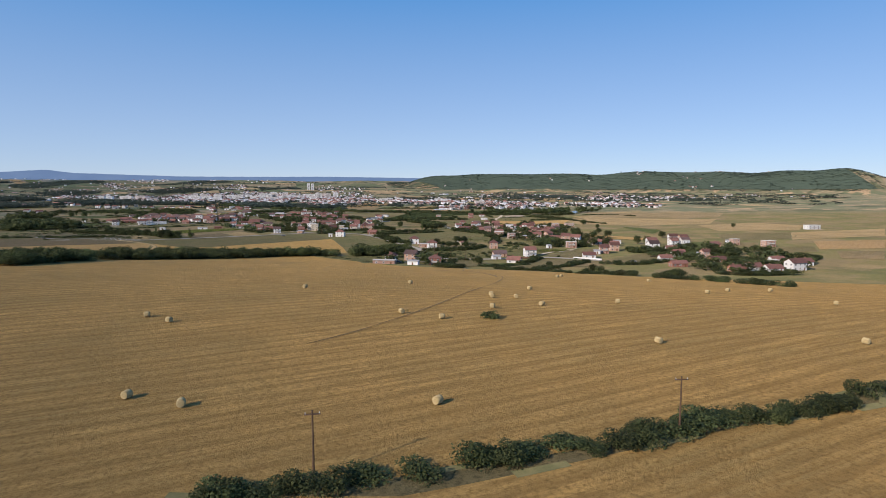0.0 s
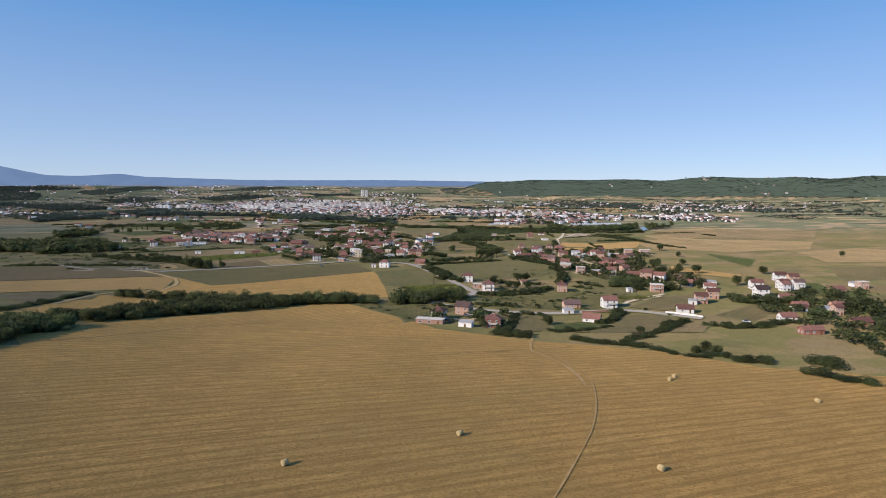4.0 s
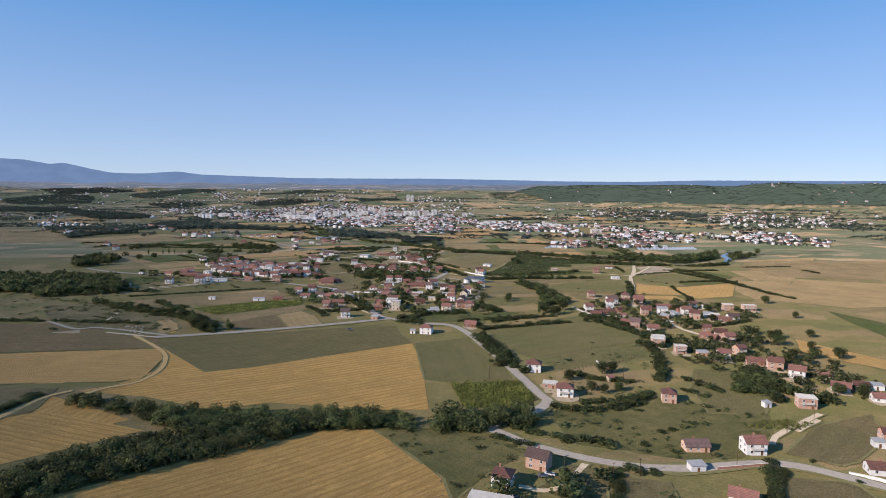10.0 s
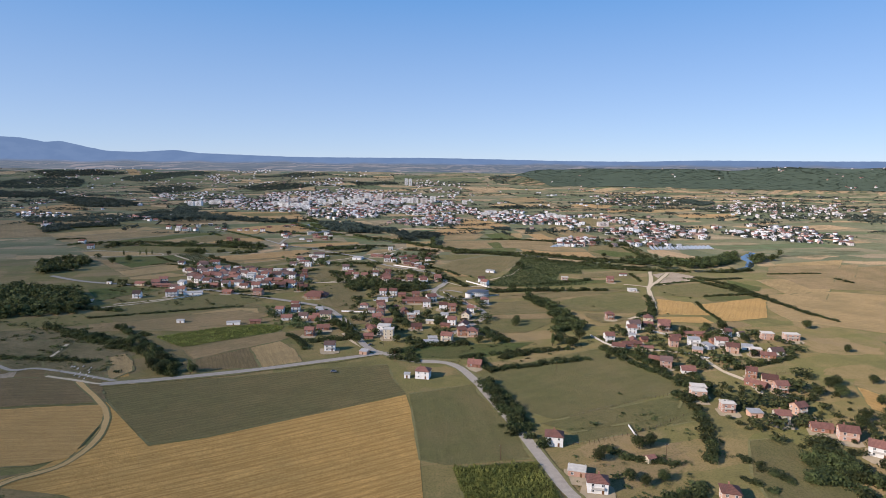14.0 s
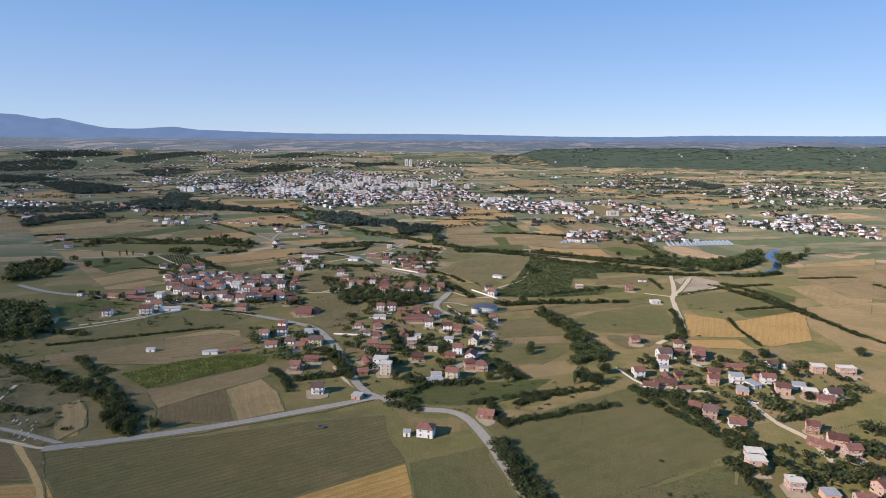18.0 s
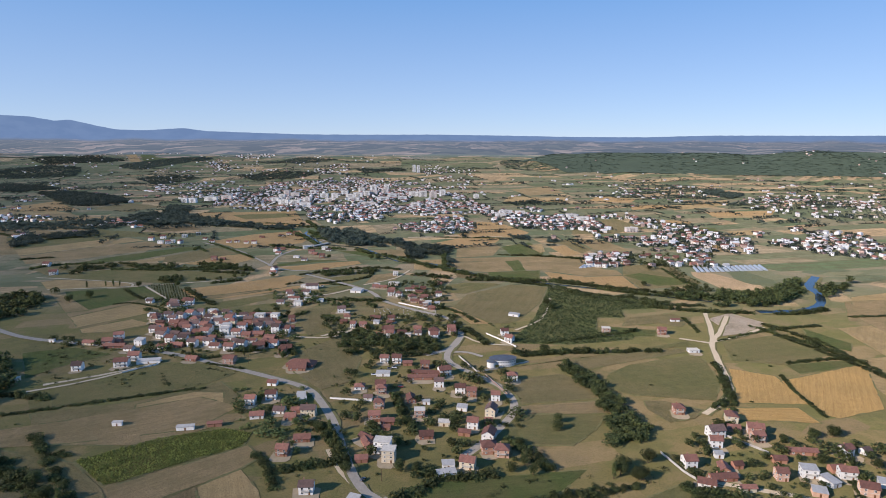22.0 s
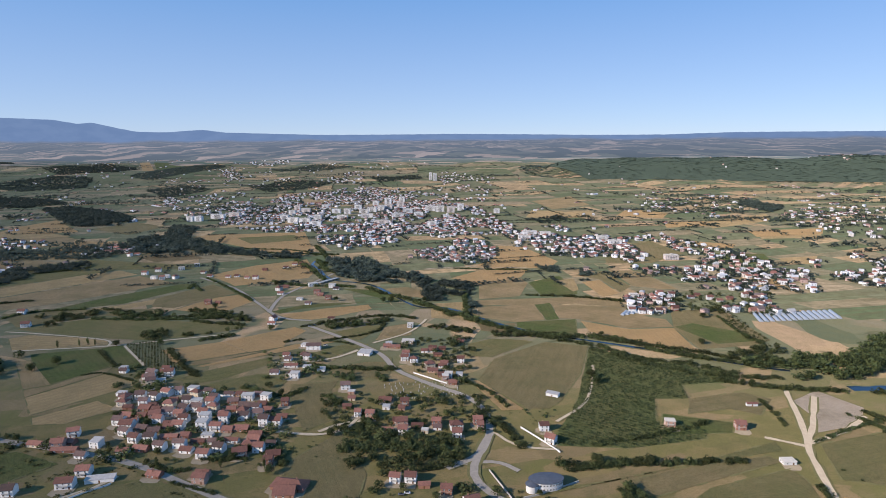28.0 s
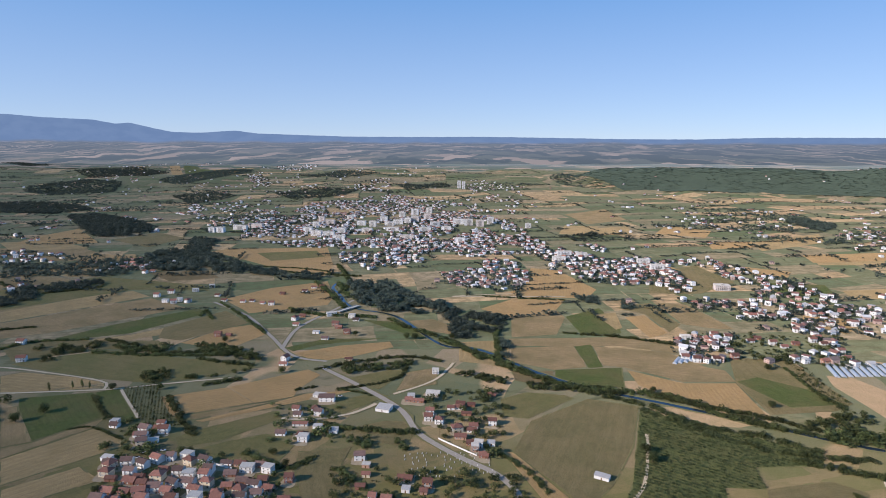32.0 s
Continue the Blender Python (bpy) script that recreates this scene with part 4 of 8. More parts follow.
def wood(height, gap, *corners, shapes=None, mat=None):
    r = random.Random(len(corners) * 31 + int(corners[0][0]))
    places = [(x, y, height * r.uniform(0.45, 1.3), height * r.uniform(0.9, 1.35)) for x, y in scatter(corners, gap, r, 0.8) if noise.noise((x / 26, y / 26, 4.0)) > (-0.16 if y > 700 else -0.5)]
    return joined_plants("wood", places, shapes or (FINE if corners[0][1] < 200 else LOW), mat or (LEAF if corners[0][1] < 1000 else LEAF_HAZED), "dense dark green broadleaf wood on the plain", "wood")


def gardens(gap, *corners):
    """Shrubs and small trees in the yards between the houses."""
    r = random.Random(int(corners[0][0]) + 9)
    places = []
    for x, y in scatter(corners, gap, r):
        if r.random() < 0.8 and all((x - a) ** 2 + (y - b) ** 2 > 36 for a, b in placed):
            h = r.choice((1.6, 2.4, 3.4, 4.6, 6, 7)) * r.uniform(0.8, 1.2)
            places.append((x, y, h, h * r.uniform(1.0, 1.5)))
    return joined_plants("garden_shrubs", places, LOW, LEAF, "green shrubs and fruit trees in village yards", "shrubs")


def brush(gap, *corners):
    """Low scattered scrub and tall weeds on rough ground."""
    r = random.Random(int(corners[0][0]) + 23)
    places = []
    for x, y in scatter(corners, gap, r, 0.9):
        if noise.noise((x / 22, y / 22, 2.0)) > 0.0:
            h = r.choice((0.5, 0.7, 0.9, 1.2, 1.8)) * r.uniform(0.7, 1.2)
            places.append((x, y, h, h * r.uniform(1.2, 2.2)))
    return joined_plants("scrub_bushes", places, [TINY[2], LOW[2][::3]], LEAF, "low scattered scrub bushes and tall weeds", "scrub")


def row_crop(name, label, gap, step, height, wide, angle, mat, *corners):
    """Plants in straight rows."""
    r = random.Random(int(corners[0][0]) + 77)
    c, s = math.cos(radians(angle)), math.sin(radians(angle))
    turned = [(x * c + y * s, -x * s + y * c) for x, y in corners]
    places = []
    v = min(p[1] for p in turned)
    while v < max(p[1] for p in turned):
        u = min(p[0] for p in turned)
        while u < max(p[0] for p in turned):
            a, b = u + r.gauss(0, step * 0.2), v + r.gauss(0, gap * 0.06)
            x, y = a * c - b * s, a * s + b * c
            if inside(x, y, list(corners)) and r.random() > 0.06:
                places.append((x, y, height * r.uniform(0.7, 1.25), wide * r.uniform(0.8, 1.2)))
            u += step
        v += gap
    return joined_plants(name, places, [LOW[2][::5], LOW[0][::6], TINY[2]], mat, label, "crop")


# ---- buildings ----
WHITE = plain("white_render", (0.8, 0.79, 0.77), (0.66, 0.65, 0.62), 0.85, 0.5, 0.25, 0.1, 0.08)
CREAM = plain("cream_render", (0.66, 0.57, 0.42), (0.52, 0.45, 0.34), 0.85, 0.5, 0.25, 0.1, 0.08)
BRICK = plain("bare_clay_block", (0.52, 0.34, 0.26), (0.4, 0.25, 0.185), 0.9, 0.8, 0.15, 0.3, 0.15)
RED_BRICK = plain("red_brick", (0.38, 0.2, 0.14), (0.27, 0.135, 0.095), 0.9, 0.8, 0.15, 0.3, 0.15)
CONCRETE = plain("raw_concrete", (0.52, 0.49, 0.44), (0.38, 0.36, 0.33), 0.9, 0.4)
TIMBER = plain("dark_timber", (0.14, 0.085, 0.05), (0.08, 0.05, 0.03), 0.7, 1.5)
IRON = plain("grey_sheet_metal", (0.5, 0.47, 0.43), (0.36, 0.33, 0.3), 0.75, 0.5, 0.3, 0.1)
FRAME = plain("white_window_frame", (0.75, 0.74, 0.72), (0.6, 0.6, 0.58), 0.5, 2.0)


def tiles(name, colour, dark):
    m, t, b = material(name, 0.8, 0.25)
    g = node(t, "TexCoord")
    w = node(t, "TexWave", wave_type="BANDS", bands_direction="Z", Scale=0.9, Distortion=0.4)
    t.links.new(g.outputs["Object"], w.inputs["Vector"])
    flat = coords(t)
    col = blend(t, ramp(t, fuzz(t, flat, 0.7, 5, 0.7), [(0.32, (0, 0, 0)), (0.66, (1, 1, 1))]), dark, colour)
    col = blend(t, ramp(t, w.outputs["Fac"], [(0.0, (0.55, 0.55, 0.55)), (0.3, (0, 0, 0))]), col, [c * 0.5 for c in dark])
    info = node(t, "ObjectInfo")
    hsv = node(t, "HueSaturation")
    mr = node(t, "MapRange")
    mr.inputs["To Min"].default_value, mr.inputs["To Max"].default_value = 0.5, 1.3
    t.links.new(info.outputs["Random"], mr.inputs["Value"])
    t.links.new(mr.outputs[0], hsv.inputs["Value"])
    t.links.new(col, hsv.inputs["Color"])
    t.links.new(hsv.outputs[0], b.inputs["Base Color"])
    relief(t, b, w.outputs["Fac"], 0.5, 0.08)
    return m


TILE = tiles("clay_roof_tiles", (0.27, 0.122, 0.088), (0.16, 0.08, 0.062))
TILE_DARK = tiles("weathered_dark_tiles", (0.17, 0.105, 0.088), (0.1, 0.068, 0.06))
glass, gt, gb = material("window_glass", 0.08, 0.6)
gb.inputs["Base Color"].default_value = (0.025, 0.03, 0.038, 1)
DOOR_PAINT = plain("brown_door_paint", (0.2, 0.1, 0.05), (0.12, 0.06, 0.03), 0.5, 2.0)
WALLS = {"w": (WHITE, "white rendered"), "c": (CREAM, "cream rendered"), "p": (BRICK, "unplastered pinkish clay block"), "b": (RED_BRICK, "red brick")}
ROOFS = {"r": (TILE, "red tiled gable roof"), "h": (TILE, "red tiled hipped roof"), "k": (TILE_DARK, "dark tiled gable roof"),
         "f": (CONCRETE, "flat concrete slab roof"), "m": (IRON, "grey metal lean roof")}


def lattice(name, mat, xs, zs, holes, y0, y1):
    """A frame in one piece: a flat board with openings cut through."""
    bm = bmesh.new()
    for i in range(len(xs) - 1):
        for j in range(len(zs) - 1):
            if (i, j) not in holes:
                q = [(xs[i], zs[j]), (xs[i + 1], zs[j]), (xs[i + 1], zs[j + 1]), (xs[i], zs[j + 1])]
                bm.faces.new([bm.verts.new((x, y0, z)) for x, z in q])
    bmesh.ops.remove_doubles(bm, verts=bm.verts, dist=0.001)
    ext = bmesh.ops.extrude_face_region(bm, geom=bm.faces[:])
    for v in ext["geom"]:
        if isinstance(v, bmesh.types.BMVert):
            v.co.y = y1
    bmesh.ops.recalc_face_normals(bm, faces=bm.faces)
    me = bpy.data.meshes.new(name)
    bm.to_mesh(me)
    bm.free()
    me.materials.append(mat)
    return me


WINDOW = lattice("window", FRAME, (-0.65, -0.52, -0.04, 0.04, 0.52, 0.65), (-0.06, 0.08, 1.22, 1.34), {(1, 1), (3, 1)}, -0.07, 0.05)
PANE = boxes("pane", glass, (-0.5, 0.5, -0.02, 0.03, 0.1, 1.2))
GLAZED = WINDOW.copy()
GLAZED.materials.append(glass)
bm = bmesh.new()
bm.from_mesh(GLAZED)
pane_face = bm.faces.new([bm.verts.new((x, -0.01, z)) for x, z in ((-0.5, 0.1), (0.5, 0.1), (0.5, 1.2), (-0.5, 1.2))])
pane_face.material_index = 1
bm.to_mesh(GLAZED)
bm.free()
DOOR = boxes("door", DOOR_PAINT, (-0.5, 0.5, -0.06, 0.04, 0, 2.1), (-0.4, 0.4, -0.08, -0.06, 1.1, 1.95), (-0.4, 0.4, -0.08, -0.06, 0.15, 0.95))
CHIMNEY = boxes("chimney", RED_BRICK, (-0.3, 0.3, -0.3, 0.3, -1.2, 0.95), (-0.38, 0.38, -0.38, 0.38, 0.95, 1.08))
shells = {}


def shell(w, d, floors, wall, roof):
    """Wall and roof meshes of a house with its base centred at the origin, ridge along x."""
    key = (w, d, floors, wall, roof)
    if key in shells:
        return shells[key]
    h, over = floors * 2.65 + 0.3, 0.55
    rise = {"r": d * 0.3, "h": d * 0.27, "k": d * 0.33, "f": 0.0, "m": d * 0.1}[roof]
    a, b = w / 2, d / 2
    v, f = [], []
    box(v, f, -a, a, -b, b, -0.6, h)
    if roof in "rk":
        for s in (-1, 1):
            o = len(v)
            v += [(s * a, -b, h), (s * a, b, h), (s * a, 0, h + rise)]
            f.append((o, o + 1, o + 2) if s > 0 else (o + 1, o, o + 2))
    wall_mesh = mesh_from("wall", v, f, [WALLS[wall][0]])
    v, f = [], []
    mat = ROOFS[roof][0]
    t = 0.18
    e, z = over, h - over * rise / b if b else h
    if roof in "rk":
        top = [(-a - e, -b - e, z), (a + e, -b - e, z), (a + e, 0, h + rise), (-a - e, 0, h + rise), (a + e, b + e, z), (-a - e, b + e, z)]
        v = [(x, y, q + t) for x, y, q in top] + top
        f = [(0, 1, 2, 3), (3, 2, 4, 5), (9, 8, 7, 6), (11, 10, 8, 9), (0, 6, 7, 1), (5, 4, 10, 11), (1, 7, 8, 2), (2, 8, 10, 4), (3, 9, 6, 0), (5, 11, 9, 3)]
    elif roof == "h":
        k = max(a - b * 0.95, 0.2)
        top = [(-a - e, -b - e, z), (a + e, -b - e, z), (a + e, b + e, z), (-a - e, b + e, z), (-k, 0, h + rise), (k, 0, h + rise)]
        v = [(x, y, q + t) for x, y, q in top] + top[:4]
        f = [(0, 1, 5, 4), (1, 2, 5), (2, 3, 4, 5), (3, 0, 4), (9, 8, 7, 6), (0, 6, 7, 1), (1, 7, 8, 2), (2, 8, 9, 3), (3, 9, 6, 0)]
    elif roof == "m":
        top = [(-a - 0.3, -b - 0.4, h + 0.05), (a + 0.3, -b - 0.4, h + 0.05), (a + 0.3, b + 0.4, h + rise + 0.15), (-a - 0.3, b + 0.4, h + rise + 0.15)]
        v = [(x, y, q + 0.1) for x, y, q in top] + top
        f = [(0, 1, 2, 3), (7, 6, 5, 4), (0, 4, 5, 1), (1, 5, 6, 2), (2, 6, 7, 3), (3, 7, 4, 0)]
    else:
        box(v, f, -a - 0.35, a + 0.35, -b - 0.35, b + 0.35, h, h + 0.25)
        for sx in (-1, 1):
            for sy in (-1, 1):
                box(v, f, sx * (a - 0.25) - 0.12, sx * (a - 0.25) + 0.12, sy * (b - 0.25) - 0.12, sy * (b - 0.25) + 0.12, h + 0.25, h + 0.9)
    roof_mesh = mesh_from("roof", v, f, [mat])
    shells[key] = (wall_mesh, roof_mesh, h, rise)
    return shells[key]


YARD_DIRT = plain("trodden_yard", (0.34, 0.275, 0.19), (0.23, 0.19, 0.125), 0.95, 0.35)
yard_shapes = []
for k in range(5):
    ring = []
    for i in range(14):
        a = 6.2832 * i / 14
        q = 0.5 * (0.82 + 0.3 * noise.noise((math.cos(a) * 1.4, math.sin(a) * 1.4, k * 7.0)))
        c, s = math.cos(a), math.sin(a)
        ring.append((q * abs(c) ** 0.6 * math.copysign(1, c) * 1.1, q * abs(s) ** 0.6 * math.copysign(1, s) * 1.1, 0.0))
    yard_shapes.append(mesh_from("yard", [(0, 0, 0)] + ring, [(0, i + 1, (i + 1) % 14 + 1) for i in range(14)], [YARD_DIRT]))


def yard(x, y, w, d, turn):
    """Trodden ground round a house."""
    ob = new("yard", rng.choice(yard_shapes))
    ob.location, ob.rotation_euler = (x, y, land(x, y) + 0.29 + 0.0007 * (len(placed) % 40)), (0, 0, turn)
    ob.scale = (w + rng.uniform(4, 9), d + rng.uniform(6, 12), 1)
    return tagged(ob, "bare trodden yard of dusty earth", "yard", kind="structure")


slabs = {}
placed = []


def house(code, x, y, w, d, turn, group="village houses"):
    """code: wall, roof and number of floors, as in wr2."""
    wall, roof, floors = code[0], code[1], int(code[2])
    wm, rm, h, rise = shell(w, d, floors, wall, roof)
    low = floors == 1 and (w * d < 45 or roof == "m")
    ob = new("shed" if low else "house")
    z = min(land(x + i * w / 2, y + j * d / 2) for i in (-1, 1) for j in (-1, 1))
    ob.location, ob.rotation_euler = (x, y, z), (0, 0, radians(turn))
    placed.append((x, y))
    if not low and 150 < y < 900 and rng.random() < 0.75:
        c, s = math.cos(radians(turn)), math.sin(radians(turn))
        off = rng.uniform(2, 4)
        yard(x + s * off, y - c * off, w, d, radians(turn))
    words = ("small " if low else "") + ("three" if floors == 3 else "two" if floors == 2 else "single") + "-storey " + WALLS[wall][1]
    tagged(ob, words + (" shed with " if low else " house with ") + ROOFS[roof][1], "shed" if low else "house", "outbuildings" if low else group)
    part("wall", wm, ob)
    part("roof", rm, ob, label=ROOFS[roof][1])
    if roof in "rhk" and not low:
        part("chimney", CHIMNEY, ob, (w * rng.uniform(-0.25, 0.25), d * 0.14, h + rise * 0.8))
    if floors > 1 and (roof == "f" or wall in "pb"):
        key = (w, d, floors)
        if key not in slabs:
            slabs[key] = [boxes("floor_slab", CONCRETE, (-w / 2 - 0.06, w / 2 + 0.06, -d / 2 - 0.06, d / 2 + 0.06, k * 2.65 + 0.1, k * 2.65 + 0.35)) for k in range(1, floors)]
        for s in slabs[key]:
            part("floor_slab", s, ob)
    if floors > 1 and rng.random() < 0.5:
        key = ("balcony", round(w))
        if key not in slabs:
            slabs[key] = boxes("balcony", CONCRETE, (-w * 0.3, w * 0.3, -1.3, -0.02, 0, 0.18), (-w * 0.3, w * 0.3, -1.3, -1.2, 0.18, 1.0),
                               (-w * 0.3, -w * 0.3 + 0.1, -1.2, -0.02, 0.18, 1.0), (w * 0.3 - 0.1, w * 0.3, -1.2, -0.02, 0.18, 1.0))
        part("balcony", slabs[key], ob, (0, -d / 2, 2.75))
    if low:
        part("door", DOOR, ob, (0, -d / 2, 0.1))
        return ob
    for k in range(floors):
        z0 = k * 2.65 + 1.0
        for side, length, turn0 in (((0, -1), w, 0.0), ((-1, 0), d, -math.pi / 2)):
            n = 2 if length < 10.5 or (side[0] and floors > 2) else 3
            for i in range(n):
                u = (i + 0.5) / n * length - length / 2
                if side[1] and k == 0 and i == n - 1:
                    part("door", DOOR, ob, (u, -d / 2, 0.1))
                    continue
                at = (u, -d / 2 - 0.01, z0) if side[1] else (-w / 2 - 0.01, u, z0)
                win = part("window", WINDOW if y < 430 else GLAZED, ob, at, turn0)
                if y < 430:
                    part("pane", PANE, win)
    return ob


def track(width, *points):
    """Worn tyre track across a field."""
    ob = ribbon("tyre_track", points, width, TRACK, 0.26, 1.3)
    return tagged(ob, "faint worn tyre track through the stubble", "track", kind="structure")


# ---- water ----
WATER, wt2, wb = material("river_water", 0.12, 0.5)
wb.inputs["Base Color"].default_value = (0.02, 0.035, 0.05, 1)
wav = fuzz(wt2, coords(wt2), 0.8, 3)
relief(wt2, wb, wav, 0.12, 0.1)


def river(width, *points):
    bank = ribbon("river_bank", points, width * 1.9, VERGE, 0.56, 0.8)
    tagged(bank, "dry grassy bank beside the river", "bank", kind="structure")
    ob = ribbon("water", points, width, WATER, 0.62, 0.5)
    return tagged(ob, "dark blue winding river reflecting the sky", "river", kind="structure")


river(5.5, (326, 777), (285, 795), (205, 837), (146, 864), (92, 888), (34, 931), (-35, 1003), (-88, 1020), (-170, 1144), (-247, 1185), (-294, 1274), (-316, 1315), (-317, 1361))
river(11, (360, 733), (388, 735), (418, 739), (455, 768), (483, 818), (496, 860), (543, 924))
river(30, (-1196, 2145), (-1122, 2056), (-1035, 1941))
track(0.9, (-143, -51), (-117, -28), (-88, 10), (-51, 27), (-13, 33), (6, 43))
track(0.4, (21, -56), (42, -47), (65, -36))
track(0.4, (70, -64), (70, -98), (55, -146), (33, -189), (18, -216), (1, -239), (-13, -252))
track(0.5, (68, -15), (69, -40), (71, -67), (67, -91), (66, -106))
track(0.7, (17, -59), (35, -50), (52, -44), (65, -41), (74, -35), (85, -28))
track(1.3, (71, -7), (63, -41), (66, -54), (68, -66), (68, -81), (68, -92), (65, -106))


# ---- village houses ----
house("br1", 29, 326, 9.5, 7.5, -15)
house("wh2", 64, 205, 9, 7.5, -10)
house("pf1", 69, 174, 8, 6.5, -15)
house("wh2", 75, 160, 9, 7.5, -10)
house("cr1", 108, 186, 4, 3, 20)
house("pf2", 167, 269, 9, 7.5, -8)
house("ph2", 131, 152, 7.5, 7.5, -15)
house("pf2", 176, 249, 7.5, 6.5, -5)
house("pm1", 189, 242, 7.5, 5.5, -1)
house("cr2", 200, 234, 8, 6.5, -10)
house("pr2", 217, 246, 7.5, 6.5, 20)
house("pr2", 226, 281, 8, 6.5, 1)
house("br1", 216, 223, 10.5, 6.5, -15)
house("pr2", 224, 213, 9, 7.5, -20)
house("wr2", 228, 195, 9, 8, -35)
house("cr1", 244, 192, 9, 5, -15)
house("wr1", 240, 172, 9.5, 7.5, -30)
house("cr1", 253, 174, 8, 6.5, -20)
house("wm1", 262, 174, 7.5, 5, -10)
house("wr1", 250, 154, 8, 6.5, -15)
house("pf2", 203, 145, 9, 7.5, -15)
house("wm1", 181, 144, 4, 3, 10)
house("pk2", 46, 72, 9, 7.5, -30)
house("wh2", 29, 54, 7.5, 7.5, -20)
house("pf1", 23, 38, 15.5, 5.5, -18)
house("bh2", 57, 27, 8, 7.5, -10)
house("wm1", 42, 27, 7.5, 4, -25)
house("pk1", 120, 91, 10.5, 6.5, -0)
house("wr2", 145, 89, 9, 7.5, -1)
house("wm1", 112, 71, 6.5, 4, 5)
house("wr1", 119, 46, 9.5, 7.5, -28)
house("wr1", 188, 70, 9.5, 6.5, -12)
house("pr2", 214, 99, 7.5, 6.5, -15)
house("pr2", 231, 115, 7.5, 6.5, -15)
house("wm1", 206, 95, 5, 4, -15)
house("bh2", 166, 465, 7.5, 7.5, -3)
house("wr2", 145, 392, 7.5, 7.5, 5)
house("wr2", 172, 417, 7.5, 6.5, -6)
house("wm1", 168, 403, 5.5, 4, -5)
house("br1", 164, 387, 9, 5.5, 80)
house("br1", 174, 391, 5.5, 5, 6)
house("br1", 159, 377, 15.5, 5.5, 5)
house("wr1", 147, 371, 9.5, 6.5, -20)
house("pr1", 194, 439, 8, 5.5, -6)
house("pr2", 203, 424, 7.5, 6.5, 3)
house("br1", 223, 408, 18, 5, -5)
house("br1", 203, 398, 8, 5.5, -1)
house("pr2", 194, 379, 6.5, 6.5, -6)
house("wm2", 212, 382, 9, 6.5, -10)
house("wr2", 250, 407, 8, 6.5, 20)
house("wk1", 264, 409, 5.5, 5, 20)
house("pf2", 283, 402, 9.5, 7.5, -10)
house("pf2", 302, 399, 12, 6.5, -5)
house("br1", 232, 388, 7.5, 5.5, 4)
house("wr2", 234, 381, 9, 6.5, -10)
house("pm1", 207, 363, 7.5, 6.5, -20)
house("wm1", 220, 374, 6.5, 9, 20)
house("pr2", 235, 364, 9, 7.5, -20)
house("wm1", 251, 372, 8, 6.5, -20)
house("pf2", 250, 357, 7.5, 6.5, -15)
house("br1", 256, 351, 10.5, 5.5, -10)
house("wk1", 268, 361, 9, 7.5, 0)
house("br1", 165, 340, 7.5, 5.5, -30)
house("pk2", 169, 328, 8, 7.5, -20)
house("wr1", 180, 316, 9, 7.5, -10)
house("cr1", 168, 366, 9, 4, 1)
house("br2", 221, 308, 6.5, 6.5, -20)
house("pr2", 225, 292, 9, 7.5, -20)
house("br1", 215, 290, 13, 5.5, -50)
house("pf2", 170, 276, 9, 7.5, -10)
house("pm1", -55, 351, 6.5, 5, -20)
house("wh2", -8, 302, 9.5, 7.5, -12)
house("wm1", -19, 301, 4, 3, -4)
house("wm1", -184, 432, 11.5, 3, 10)
house("br1", -166, 438, 9.5, 3, 10)
house("wm1", -234, 437, 6.5, 2.5, 5)
house("wk2", -325, 538, 8, 7.5, 10)
house("wr2", -289, 564, 9.5, 8, 8)
house("cf1", -363, 512, 9.5, 6.5, 10)
house("wr2", -61, 562, 7.5, 6.5, -6)
house("br1", -40, 556, 8, 5, 5)
house("br2", -24, 549, 7.5, 6.5, -2)
house("br1", -25, 524, 24.5, 5, 3)
house("wk2", -11, 510, 7.5, 6.5, 1)
house("wr2", 6, 498, 8, 6.5, -1)
house("br2", 15, 492, 7.5, 6.5, -6)
house("wr2", 33, 485, 6.5, 6.5, -2)
house("wh2", 50, 524, 8, 6.5, 2)
house("wh1", -75, 504, 8, 6.5, 4)
house("ph2", -56, 496, 7.5, 6.5, 3)
house("wk1", -65, 483, 6.5, 5, -2)
house("ph2", -55, 470, 7.5, 6.5, -2)
house("br2", -56, 449, 8, 6.5, 5)
house("br1", -46, 435, 5.5, 4, -5)
house("br1", -32, 482, 10.5, 6.5, 100)
house("pf2", -24, 456, 7.5, 6.5, 3)
house("wm1", -20, 476, 5.5, 3, 3)
house("cf1", -6, 443, 8, 5.5, -5)
house("br1", -18, 425, 9, 7.5, 5)
house("wm1", 7, 467, 7.5, 5.5, -10)
house("wr2", 14, 440, 7.5, 7.5, -10)
house("br1", 8, 429, 8, 5, -10)
house("br1", 25, 446, 5, 5, 2)
house("ph2", 31, 403, 9, 8, -5)
house("cr2", 9, 388, 9, 7.5, -15)
house("wm1", -3, 388, 7.5, 5, 5)
house("br1", -56, 413, 11.5, 5.5, 115)
house("cf3", -40, 395, 8, 7.5, -5)
house("br1", -57, 394, 7.5, 5.5, 6)
house("pr1", -202, 566, 9.5, 5.5, -5)
house("bh1", -134, 553, 24.5, 12, -8)
house("wr1", -147, 510, 7.5, 5.5, -5)
house("wr2", -140, 483, 8, 6.5, 5)
house("wr2", -153, 474, 7.5, 6.5, -1)
house("wr1", -141, 452, 9.5, 6.5, 10)
house("wk1", -127, 460, 8, 6.5, -4)
house("br1", -116, 450, 7.5, 6.5, -1)
house("br1", -111, 461, 14.5, 5, 8)
house("wm1", -118, 488, 6.5, 4, 5)
house("br1", -100, 419, 10.5, 6.5, 5)
